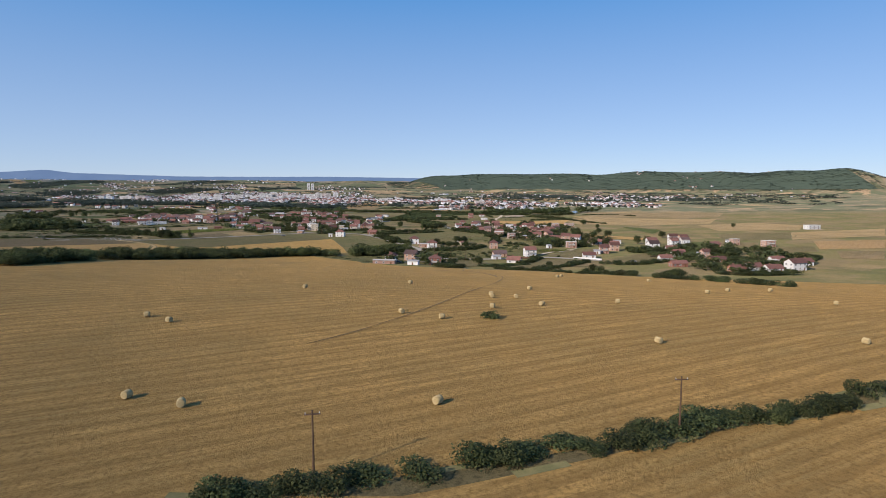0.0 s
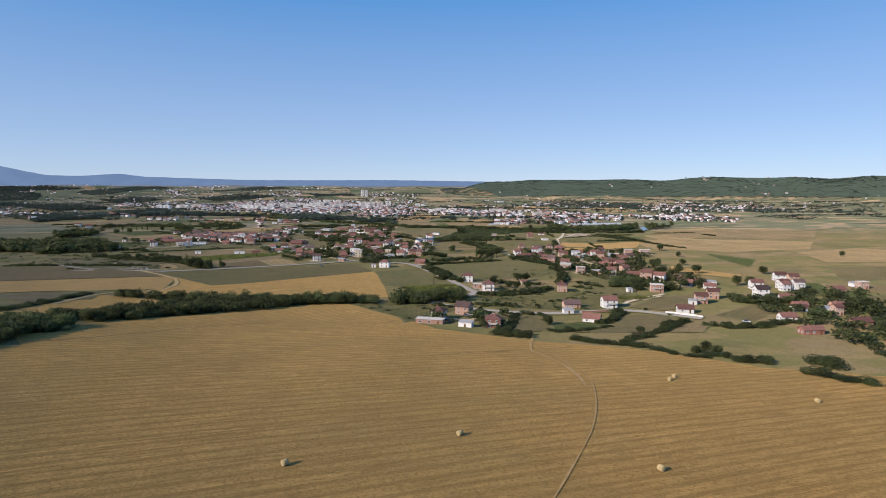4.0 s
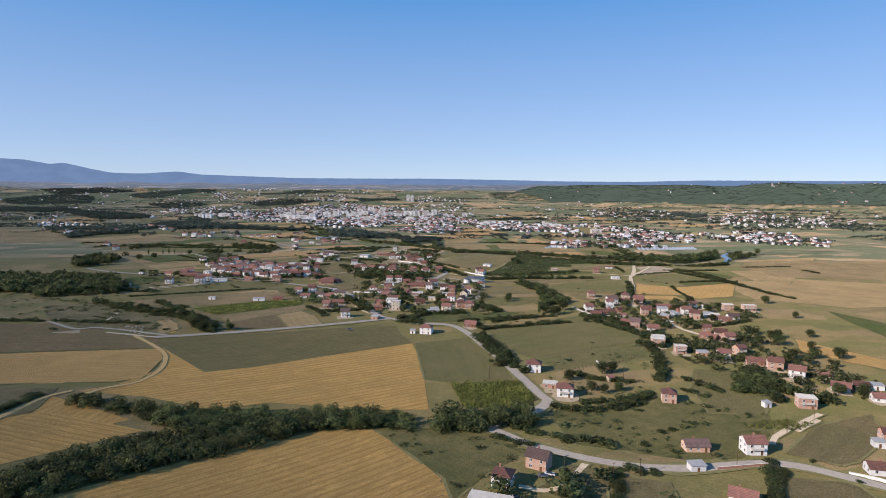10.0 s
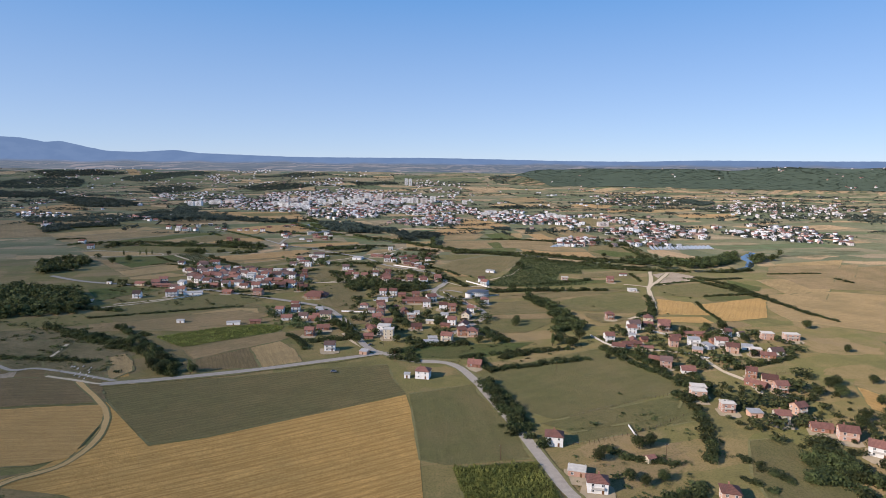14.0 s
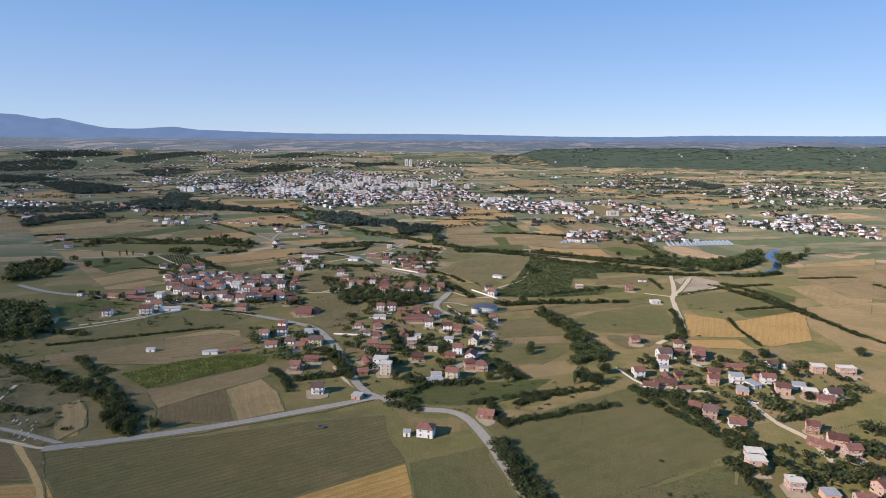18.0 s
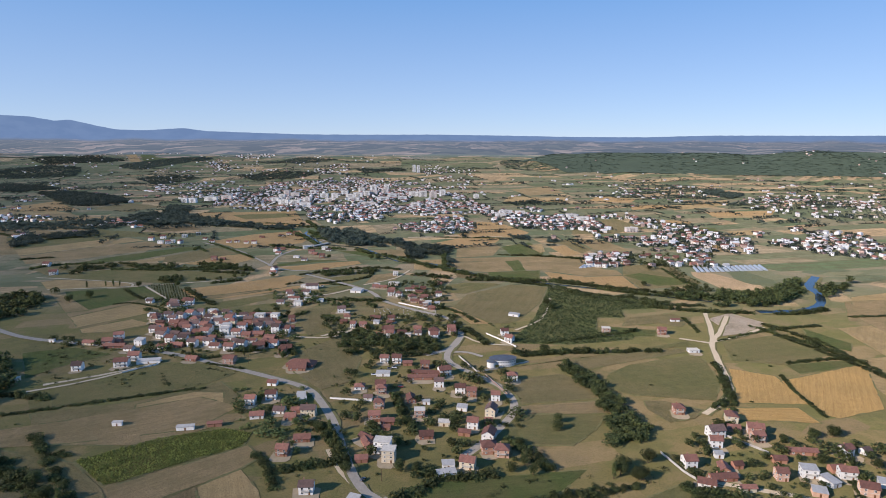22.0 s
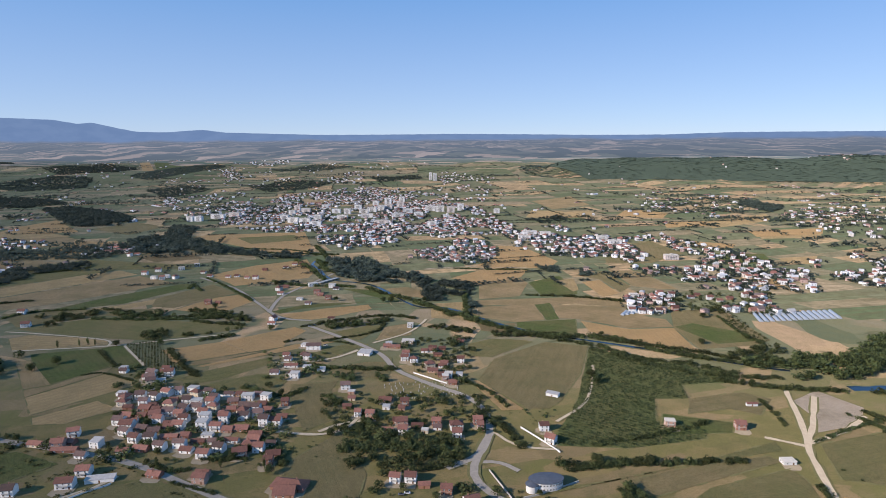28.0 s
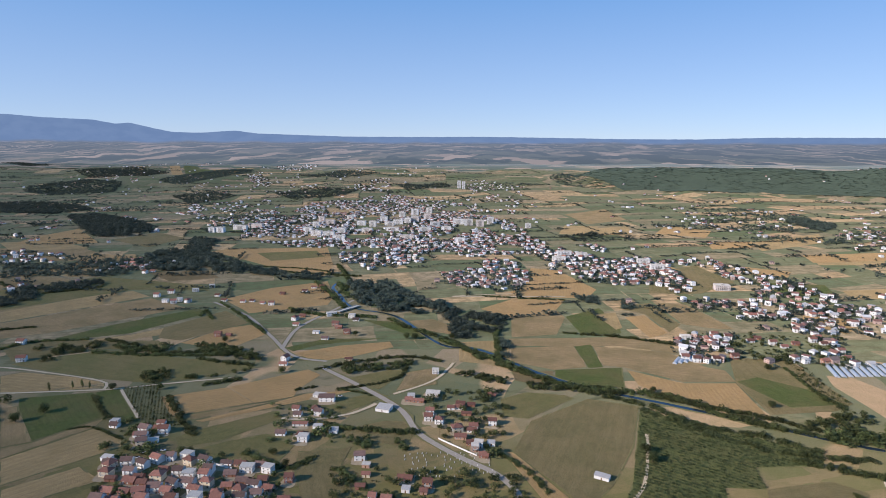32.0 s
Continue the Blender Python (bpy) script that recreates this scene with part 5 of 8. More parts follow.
house("br2", -108, 401, 7.5, 6.5, -3)
house("wk2", -83, 360, 8, 6.5, 3)
house("cr1", -354, 603, 12, 6.5, -5)
house("br1", -329, 608, 8, 6.5, -5)
house("wm2", -305, 604, 8, 7.5, -5)
house("wk1", -307, 588, 8, 6.5, -5)
house("wm1", -395, 609, 5, 3, 1)
house("wr1", -299, 644, 9, 6.5, 5)
house("br1", -318, 671, 8, 5, 4)
house("br1", -290, 668, 7.5, 6.5, 3)
house("wr2", -277, 646, 8, 6.5, -2)
house("br1", -284, 688, 7.5, 5.5, 3)
house("br1", -265, 641, 8, 5.5, 2)
house("wk2", -287, 705, 6.5, 6.5, 2)
house("wr2", -255, 648, 8, 6.5, -2)
house("wk2", -253, 669, 10.5, 7.5, -5)
house("wf3", -236, 647, 9, 7.5, -0)
house("wk2", -246, 689, 7.5, 8, 1)
house("wr3", -219, 647, 8, 7.5, -0)
house("wk1", -237, 702, 9, 5, -0)
house("wf2", -216, 694, 10.5, 7.5, 3)
house("wk2", -205, 654, 9, 6.5, 4)
house("wk3", -183, 643, 8, 7.5, -2)
house("br1", -198, 682, 7.5, 5.5, 2)
house("br2", -177, 683, 6.5, 6.5, 4)
house("br1", -253, 618, 14, 5, 2)
house("br1", -241, 621, 7.5, 6.5, 0)
house("wf1", -223, 622, 9, 5.5, 2)
house("br1", -226, 611, 10.5, 5, -0)
house("wk1", -214, 612, 7.5, 5.5, 6)
house("wr1", -200, 614, 11.5, 5, -1)
house("br1", -184, 625, 10.5, 5.5, 3)
house("wr2", -173, 601, 8, 7.5, 1)
house("wk1", -166, 610, 7.5, 5.5, 0)
house("br2", -159, 582, 6.5, 6.5, 5)
house("wr1", -278, 595, 9, 6.5, -3)
house("br1", -266, 599, 11.5, 6.5, -4)
house("pr2", -200, 557, 9.5, 6.5, -4)
house("br1", -172, 657, 9, 5, 5)
house("pf1", -121, 710, 6.5, 5, -3)
house("cr1", -118, 696, 6.5, 5, 3)
house("br1", -119, 679, 7.5, 5, 5)
house("wr2", -106, 663, 5.5, 6.5, -3)
house("pr2", -95, 661, 7.5, 6.5, -3)
house("wm1", -83, 678, 6.5, 5, -3)
house("pr1", -69, 677, 5.5, 5.5, 2)
house("cr1", -76, 634, 9, 6.5, -5)
house("wr2", -63, 633, 7.5, 7.5, -3)
house("br1", -52, 644, 9.5, 4, -2)
house("cf1", -45, 635, 5.5, 5, -4)
house("wk1", -35, 641, 6.5, 5.5, 1)
house("wr2", -18, 629, 7.5, 7.5, -2)
house("br2", 1, 642, 5, 6.5, 5)
house("wr2", -50, 563, 8, 7.5, -3)
house("wr2", 54, 642, 7.5, 6.5, 5)
house("wr2", 57, 621, 8, 7.5, -30)
house("pf2", 161, 652, 8, 6.5, -4)
house("wk1", -208, 796, 7.5, 6.5, -1)
house("wk2", -188, 799, 8, 6.5, -5)
house("wr1", -199, 776, 14, 5, 4)
house("wk1", -211, 757, 9, 6.5, 2)
house("wf2", -187, 748, 9, 7.5, 0)
house("wm1", -164, 766, 8, 6.5, 3)
house("wm1", -181, 772, 8, 5, -2)
house("wk2", -189, 832, 16, 7.5, 5)
house("wm1", -126, 817, 14.5, 11.5, -12)
house("pr1", -104, 840, 8, 6.5, 2)
house("br1", -94, 838, 11.5, 5, -5)
house("wf1", -81, 859, 14.5, 9.5, -2)
house("wf2", -84, 918, 7.5, 6.5, 1)
house("wr2", -79, 812, 8, 6.5, 2)
house("wh2", -68, 793, 8, 6.5, -5)
house("wr1", -51, 827, 7.5, 6.5, 1)
house("br1", -39, 834, 7.5, 5, 2)
house("br1", -43, 813, 9.5, 4, 2)
house("br1", -18, 861, 8, 5, 3)
house("wr2", -17, 795, 7.5, 6.5, -2)
house("pr1", -46, 766, 10.5, 6.5, -0)
house("wr1", -36, 779, 9, 5.5, -1)
house("pf2", -32, 745, 6.5, 6.5, 2)
house("br1", -24, 735, 8, 6.5, -5)
house("wm1", -18, 756, 6.5, 5, -1)
house("wr1", -270, 926, 9.5, 5.5, 2)
house("cr1", -195, 949, 9, 5, 2)
house("wk1", -372, 757, 8, 6.5, -5)
house("wk1", -341, 755, 9.5, 8, -10)
house("wm1", -322, 731, 14.5, 5.5, 20)
house("wr1", -327, 755, 9, 6.5, -0)
house("wk1", -335, 694, 9, 6.5, 10)
house("wm1", 71, 710, 12, 5.5, -25)
house("br2", 218, 649, 8, 7.5, -5)
house("wr1", 248, 693, 9.5, 3, 1)
house("wf1", 229, 595, 9.5, 6.5, 4)
house("wr1", -500, 1235, 9, 6.5, -4)
house("wr1", -474, 1204, 9, 6.5, 2)
house("wr1", -439, 1200, 8, 6.5, -1)
house("wr1", -425, 1205, 8, 6.5, 1)
house("wr1", -402, 1193, 8, 6.5, -5)
house("wr2", -385, 1188, 9, 6.5, 4)
house("br1", -392, 1259, 9, 6.5, -2)
house("wr1", -359, 1282, 9.5, 5.5, 5)
house("wr1", -350, 1310, 9.5, 6.5, 2)
house("br1", -338, 1320, 9.5, 6.5, 5)
house("br1", -312, 1127, 9.5, 6.5, 2)
house("wr1", -307, 1083, 9.5, 6.5, -1)
house("wf2", -269, 1138, 15.5, 8, 25)
house("wm1", -267, 1050, 9.5, 5.5, -4)
house("br1", -241, 1076, 9.5, 6.5, -3)
house("br2", -223, 1052, 9, 6.5, -1)
house("wk1", -247, 1025, 9.5, 6.5, 1)
house("wk1", -225, 1115, 9.5, 6.5, 4)
house("br2", -398, 1023, 9, 7.5, 4)
house("br1", -384, 1026, 7.5, 5.5, -4)
house("wf2", 247, 1076, 13, 9, 2)
house("wr1", 267, 1077, 9, 6.5, -2)
house("wr1", 275, 1066, 9, 6.5, -2)
house("wr2", 222, 994, 9, 7.5, -3)
house("wr2", 234, 988, 9, 7.5, -5)
house("wr2", 258, 990, 9, 7.5, -1)
house("br2", 285, 1003, 9, 7.5, 5)
house("wr2", 306, 1081, 9, 6.5, -6)
house("wr2", 291, 1092, 9, 6.5, -1)
house("wr1", 332, 1072, 9.5, 6.5, 5)
house("br1", 346, 1085, 9, 6.5, -2)
house("wr2", 357, 1063, 9, 6.5, -0)
house("wr1", 367, 1052, 9, 6.5, 2)
house("br1", 388, 1066, 9, 6.5, -6)
house("wr2", 417, 1080, 9, 6.5, 3)
house("wr1", 426, 1070, 9, 6.5, 5)
house("wr2", 430, 1037, 9, 6.5, 1)
house("wr1", 426, 1016, 9, 6.5, 0)
house("br2", 389, 994, 9.5, 7.5, 5)
house("wf1", 408, 985, 14.5, 8, 2)
house("wr2", 287, 152, 9, 7.5, -10)
house("wr2", 332, 190, 9, 7.5, -10)
house("pr2", 339, 183, 8, 6.5, -10)
house("wr1", 278, 102, 9, 7.5, -20)
house("wr1", 238, 43, 9, 6.5, -5)
house("br1", 229, 10, 12, 5.5, 2)
house("br1", 270, 77, 9, 5.5, -5)
house("pr1", 294, 74, 9, 6.5, -0)
house("pr1", 340, 133, 10.5, 6.5, 3)
house("wr2", 310, 153, 8, 6.5, 2)
house("wk2", 321, 151, 8, 6.5, -4)
house("wk2", 272, 122, 9, 7.5, -4)
house("wm1", 375, 156, 9.5, 6.5, -2)
house("br1", 271, 27, 12, 6.5, 4)
house("br1", 251, -23, 9.5, 6.5, -5)
house("wr1", 269, -15, 10.5, 7.5, 3)
house("wr1", 277, -24, 10.5, 7.5, -3)
house("wr2", 299, -18, 11.5, 8, 6)
house("wr1", 326, 5, 9.5, 7.5, -1)
house("wr1", 316, 21, 10.5, 6.5, -1)
house("pf2", 392, 126, 10.5, 7.5, 3)
house("wf2", 607, 316, 18, 9, 1)
house("br1", -21, 533, 27.5, 5.5, -4)
house("wm1", -59, 532, 11.5, 5.5, 1)
house("pr2", -58, 504, 8, 7.5, 4)
house("br1", -46, 444, 9, 5.5, 5)
house("br1", -57, 420, 11.5, 5.5, -40)
house("wf3", -45, 406, 10.5, 8, -6)
house("bh2", 23, 407, 9.5, 9, 6)
house("wm1", -4, 378, 11.5, 5, 15)
house("wm1", -116, 481, 6.5, 9, 20)
house("br1", -135, 545, 14.5, 12, 3)
house("wm1", -371, 511, 13, 7.5, -2)
house("wm1", -103, 849, 7.5, 6.5, 5)
house("wf1", -200, 842, 12, 8, -6)
house("wr2", -79, 799, 8, 7.5, 3)
house("wr1", -59, 825, 7.5, 5.5, 1)
house("br1", -50, 835, 9, 6.5, -0)
house("wr1", -35, 788, 8, 6.5, 5)
house("br1", -36, 755, 8, 6.5, 3)
house("wf2", -29, 752, 7.5, 6.5, -4)
house("wh1", -191, 756, 9, 7.5, -3)
house("wh1", -194, 810, 8, 7.5, 6)
house("wr1", -214, 809, 7.5, 6.5, -2)
house("br1", -86, 694, 11.5, 5.5, -3)
house("br2", -67, 686, 7.5, 6.5, -0)
house("br1", -68, 653, 11.5, 6.5, 3)
house("br2", -36, 648, 7.5, 6.5, -3)
house("br2", -1, 652, 8, 6.5, 5)
house("wf1", -377, 765, 7.5, 6.5, 4)
house("wr1", -336, 742, 14, 6.5, 10)
house("wr1", -331, 766, 7.5, 5.5, 5)
house("wm1", -341, 700, 9, 5.5, -5)
house("br1", -325, 595, 19.5, 5.5, 5)
house("wr2", -292, 548, 11.5, 8, 10)
house("wm1", -272, 556, 19.5, 5.5, 12)
house("br1", -236, 563, 10.5, 6.5, -10)
house("wf2", -259, 681, 9.5, 7.5, 6)
house("wr2", -246, 682, 8, 8, -2)
house("br1", -297, 675, 7.5, 6.5, 0)
house("br1", -310, 655, 10.5, 7.5, -4)
house("wr2", -298, 635, 10.5, 9, 4)
house("pr2", -263, 656, 8, 7.5, -3)
house("wr2", -254, 636, 9, 7.5, -2)
house("wf3", -233, 635, 9, 8, 5)
house("br1", -222, 670, 8, 6.5, 6)
house("br1", -199, 634, 12, 7.5, -1)
house("wr2", 304, 142, 6.5, 5.5, 3)
house("wf2", 315, 141, 6.5, 5.5, 0)
house("pf2", 372, 147, 7.5, 5.5, 3)
house("wr1", 263, 68, 9, 5.5, -5)
house("wm1", 281, 65, 9, 4, -3)
house("pr2", 279, 55, 5.5, 5, 5)
house("wf1", 308, 14, 6.5, 5, -4)
house("pr2", -284, 654, 9.5, 7.5, 20)
house("br1", -261, 634, 9, 8, -15)
house("br1", -182, 617, 10, 8, -8)
house("pr2", -185, 593, 10.5, 8, 20)
house("br1", -301, 670, 10.5, 8, -8)
house("pr2", -335, 602, 9.5, 8, 10)
house("wr2", -335, 621, 9, 7, 20)
house("wr2", -174, 645, 10, 7, 0)
house("br1", -159, 594, 10.5, 8, 10)
house("ck2", -105, 457, 10.5, 7, 0)
house("wk2", -129, 721, 9, 7, 10)
house("pr2", -66, 647, 10, 8, 10)
house("wh2", -19, 642, 10.5, 8, 10)
house("ch2", -50, 779, 10, 8, 20)
house("ck2", 28, 460, 9.5, 7.5, 75)
house("wr2", 24, 423, 10, 8, 75)
house("wr2", -7, 535, 10, 8, 20)
house("ch2", 199, 453, 9, 8, 75)
house("pr2", 207, 435, 10, 7.5, -15)
house("wk2", 178, 431, 10.5, 8, 10)
house("wk2", -333, 737, 10, 7, 10)
house("wr2", -320, 751, 9, 7.5, 10)
house("ck2", -327, 727, 9, 7, 20)
house("ch2", -330, 688, 9, 7.5, 75)
house("ch2", -282, 676, 10, 8, 0)
house("wf2", -568, 1186, 9.5, 7, 0)
house("wr2", -552, 1183, 9, 7, 20)
house("wf2", -549, 1196, 9, 7, 10)
house("wh2", -531, 1190, 10, 7, 75)
house("wr2", -603, 1220, 10, 7.5, 0)
house("wr2", -592, 1247, 10.5, 7.5, 10)
house("wf2", -555, 1263, 10.5, 8, 20)
house("wf2", -540, 1296, 9, 8, 20)
house("wh2", -318, 1110, 10.5, 8, 75)
house("pr2", -249, 1087, 10, 7.5, 0)
house("wf2", -235, 1130, 10, 8, 0)
house("wr2", -642, 966, 10.5, 8, 0)
house("wr2", -593, 908, 10.5, 8, 20)
house("wr2", -273, 942, 9, 8, 75)
house("wr1", -882, 1260, 10.5, 7.5, 75)
house("wr1", -725, 1412, 10, 8, 10)
house("wr2", -734, 1399, 9, 8, -15)
house("wk2", -304, 692, 9, 6.5, -18)
house("wk2", -256, 702, 9.5, 7, -18)
house("wk2", -238, 605, 9.5, 6.5, 0)
house("bk1", -283, 632, 9.5, 7.5, -10)
house("wf2", -199, 695, 8.5, 7, -10)
house("wk2", -194, 659, 8.5, 7, 8)
house("pr1", -210, 632, 8.5, 7.5, 0)
house("bk1", -213, 678, 9.5, 7, -5)
house("ch2", -209, 663, 8.5, 7.5, -10)
house("wr1", -229, 598, 9.5, 7, -5)
house("wf2", -275, 709, 9.5, 7, -10)
house("wk2", -252, 601, 9, 6.5, -10)
house("pr1", -189, 670, 8.5, 6.5, -10)
house("wk2", -204, 600, 8.5, 7, -10)
house("wr2", -279, 613, 8.5, 7.5, -10)
house("wk2", -264, 667, 9, 7.5, -18)
house("wk2", -319, 694, 9, 7, 8)
house("bk1", -227, 687, 9.5, 7, 8)
house("wk2", -275, 660, 9.5, 7.5, 8)
house("wk2", -267, 614, 8.5, 6.5, 0)
house("ch2", -239, 671, 9, 6.5, -5)
house("wk2", -269, 684, 8.5, 7, 0)
house("wr2", -297, 701, 9.5, 7.5, -18)
house("wr2", -212, 590, 9.5, 7.5, -5)
house("ch2", -268, 700, 9.5, 6.5, -18)
house("bk1", -271, 628, 9.5, 7, 8)
house("wk2", -308, 680, 8.5, 6.5, 0)
house("wr2", -243, 660, 9.5, 6.5, -10)
house("wk2", -309, 642, 9.5, 7.5, -5)
house("pr1", -296, 655, 8.5, 6.5, -5)
house("pr1", -225, 702, 9.5, 6.5, -5)
house("wr2", -221, 634, 9.5, 6.5, 0)
house("wk2", -293, 623, 9.5, 6.5, -18)
house("ch2", -182, 604, 9.5, 7.5, 0)
house("bk1", -208, 702, 8.5, 6.5, 0)
house("wk2", -201, 671, 9.5, 6.5, -5)
house("ch2", -326, 677, 9.5, 7, -5)
house("wh2", -224, 656, 8.5, 7, 8)


# ---- woods, hedges and trees ----
wood(6.9, 4.2, (-163, 28), (-158, 40), (-148, 56), (-123, 80), (-97, 98), (-61, 112), (-32, 116), (-59, 101), (-111, 54), (-131, 29), (-147, 7))
wood(6.32, 4.2, (-192, 135), (-182, 139), (-136, 122), (-107, 108), (-62, 119), (-14, 120), (-23, 117), (-61, 113), (-98, 101), (-127, 109), (-177, 130))
wood(9.2, 5.5, (-5, 114), (10, 127), (32, 129), (57, 129), (58, 118), (33, 111), (4, 107))
wood(10.3, 6, (-500, 556), (-479, 581), (-404, 557), (-360, 508), (-348, 464), (-416, 442), (-445, 470), (-518, 469), (-608, 594), (-505, 567))
wood(10.3, 7, (-569, 740), (-560, 791), (-519, 812), (-484, 700), (-518, 671))
wood(11.5, 8, (319, 760), (408, 820), (500, 892), (478, 835), (391, 756), (326, 752))
wood(11.5, 8, (487, 825), (569, 887), (500, 789), (481, 802))
wood(6.5, 4.6, (98, 562), (113, 546), (124, 503), (130, 471), (133, 437), (130, 419), (102, 415), (109, 449), (110, 490), (102, 525))
wood(6.5, 6.2, (-102, 586), (-81, 598), (-56, 598), (-16, 599), (-11, 587), (-35, 575), (-72, 569), (-97, 574))
wood(9.2, 6, (279, 796), (345, 809), (472, 848), (445, 808), (360, 782), (285, 785))
wood(10.3, 8, (1092, 2584), (1128, 2350), (1002, 2178), (990, 2407))
hedge(5.75, 5.04, (35, 290), (44, 250), (51, 217), (58, 199))
hedge(4.02, 4.48, (36, 294), (48, 259), (55, 219))
hedge(4.6, 5.6, (134, 367), (147, 334), (164, 298), (169, 263))
hedge(4.02, 5.04, (42, 317), (82, 332), (119, 345))
hedge(4.6, 5.6, (66, 141), (82, 136), (102, 142), (123, 159))
hedge(4.6, 5.6, (43, 114), (53, 106), (68, 99), (85, 94))
hedge(2.88, 3.92, (31, 102), (46, 93))
hedge(2.88, 3.92, (81, 70), (96, 67))
hedge(6.9, 7.28, (181, 167), (201, 167), (210, 160), (224, 147))
hedge(6.9, 6.72, (194, 184), (211, 172))
hedge(2.88, 4.48, (148, 169), (156, 155))
hedge(3.45, 4.48, (17, 342), (35, 350), (62, 358), (85, 367))
hedge(4.02, 5.6, (141, 400), (154, 360), (166, 338), (179, 314), (182, 280))
hedge(2.88, 5.6, (335, 645), (349, 611), (361, 571), (370, 532), (374, 480))
hedge(4.6, 4.48, (191, 439), (214, 483), (226, 529))
hedge(5.75, 5.6, (67, 580), (103, 589), (156, 592), (199, 597))
hedge(5.75, 6.72, (146, 849), (179, 811), (230, 794), (268, 767))
hedge(2.3, 3.92, (-327, 450), (-276, 471), (-228, 492), (-197, 502))
hedge(5.75, 5.6, (-313, 393), (-285, 382), (-258, 370))
hedge(5.75, 7.84, (136, 840), (192, 787), (249, 763), (304, 757))
hedge(5.75, 6.72, (-539, 993), (-423, 951), (-387, 965))
hedge(5.75, 6.72, (-382, 935), (-303, 920))
hedge(5.75, 8.96, (-346, 1168), (-295, 1141), (-204, 1135))
hedge(5.75, 6.72, (-334, 859), (-300, 878))
hedge(6.9, 8.96, (-89, 1036), (-34, 986), (21, 934), (62, 896), (122, 886), (177, 870))
hedge(8.05, 6.72, (-14, 1089), (-10, 964))
hedge(3.45, 4.48, (-25, 754), (9, 720), (28, 683))
hedge(4.6, 5.6, (91, 618), (139, 633), (195, 659))
hedge(2.88, 4.48, (333, 975), (332, 909), (340, 860))
hedge(2.99, 4.03, (-19, -311), (-14, -312), (-9, -311), (-1, -311), (6, -309), (13, -308), (21, -307), (27, -307), (33, -305), (42, -303), (52, -302), (63, -300), (79, -295))
hedge(3.45, 5.04, (146, 76), (137, 55), (128, 43), (118, 36))
hedge(2.3, 3.36, (98, 21), (86, 16))
hedge(3.45, 4.48, (156, 30), (167, 40))
hedge(5.75, 5.6, (58, 588), (92, 587), (134, 599))
hedge(5.75, 6.72, (-87, 435), (-76, 410), (-66, 381))
hedge(2.88, 3.36, (-100, 381), (-89, 386), (-74, 393))
hedge(2.3, 3.36, (235, 377), (225, 346), (223, 331))
hedge(3.45, 4.48, (219, 324), (237, 331), (280, 353))
hedge(4.6, 5.6, (-32, 344), (-14, 333), (-22, 352))
hedge(3.45, 4.48, (40, 314), (34, 334), (33, 345))
hedge(3.45, 4.48, (-125, 400), (-111, 381), (-103, 362))
hedge(2.3, 2.8, (-220, 555), (-178, 541))
hedge(4.6, 5.6, (-145, 704), (-95, 655), (-113, 633))
hedge(3.45, 4.48, (-213, 587), (-178, 587))
hedge(4.6, 5.6, (-229, 721), (-186, 700), (-167, 722))
hedge(4.6, 5.6, (-652, 941), (-632, 974), (-564, 990))
hedge(4.6, 6.72, (-522, 943), (-424, 943), (-334, 956))
hedge(3.45, 4.48, (-185, 861), (-128, 895), (-121, 934))
hedge(4.6, 6.72, (-226, 915), (-179, 947), (-126, 968), (-82, 957))
hedge(3.45, 5.6, (-582, 1497), (-395, 1469), (-330, 1409))
hedge(4.6, 6.72, (84, 1085), (160, 1073), (228, 1047))
hedge(3.45, 5.6, (-32, 1281), (104, 1268))
hedge(4.6, 6.72, (4, 674), (25, 638), (33, 607))
tree(-472, 756, 11.2)
tree(83, 187, 7.84)
tree(107, 200, 8.96)
tree(114, 202, 8.96)
tree(92, 168, 6.72)
tree(98, 163, 6.72)
tree(108, 168, 6.72)
tree(72, 436, 8.96)
tree(257, 430, 10.1)
tree(131, 345, 5.04)
tree(111, 376, 10.1)
tree(100, 381, 10.1)
tree(95, 377, 11.2, "tall")
tree(265, 238, 8.96)
tree(281, 235, 10.1)
tree(259, 271, 10.1)
tree(246, 274, 8.96)
tree(241, 227, 8.96)
tree(250, 235, 8.96)
tree(197, 191, 8.96)
tree(90, 36, 6.72)
tree(74, 447, 8.96)
tree(103, 388, 10.1)
tree(109, 376, 10.1)
tree(121, 395, 10.1)
tree(-494, 828, 10.1, "tall")
tree(-473, 836, 8.96, "tall")
tree(-465, 840, 10.1, "tall")
tree(-455, 838, 8.96, "tall")
tree(-428, 837, 8.96)
tree(-460, 778, 11.2)
tree(118, 740, 11.2)
tree(116, 754, 10.1)
tree(87, 590, 10.1)
tree(-202, 325, 10.1, "tall")
tree(-191, 312, 8.96)
tree(-182, 306, 10.1)
tree(-169, 309, 6.72)
tree(-200, 314, 10.1)
tree(-190, 304, 10.1)
tree(-199, 325, 10.1)
tree(-227, 351, 8.96)
tree(-243, 365, 8.96)
tree(-279, 379, 8.96)
tree(-216, 347, 10.1, "tall")
tree(-169, 304, 11.2, "tall")
tree(-84, 429, 11.2, "tall")
tree(-77, 412, 12.3, "tall")
tree(-72, 399, 11.2, "tall")
tree(-64, 381, 8.96)
tree(-35, 413, 7.84)
tree(-22, 382, 7.84)
tree(-1, 413, 6.72)
tree(35, 383, 7.84)
tree(44, 414, 6.72)
tree(-38, 455, 7.84)
tree(1, 443, 6.72)
tree(163, 407, 6.72)
tree(184, 440, 8.96)
tree(229, 396, 7.84)
tree(259, 391, 7.84)
tree(220, 423, 6.72)
tree(201, 422, 7.84)
tree(244, 429, 7.84)
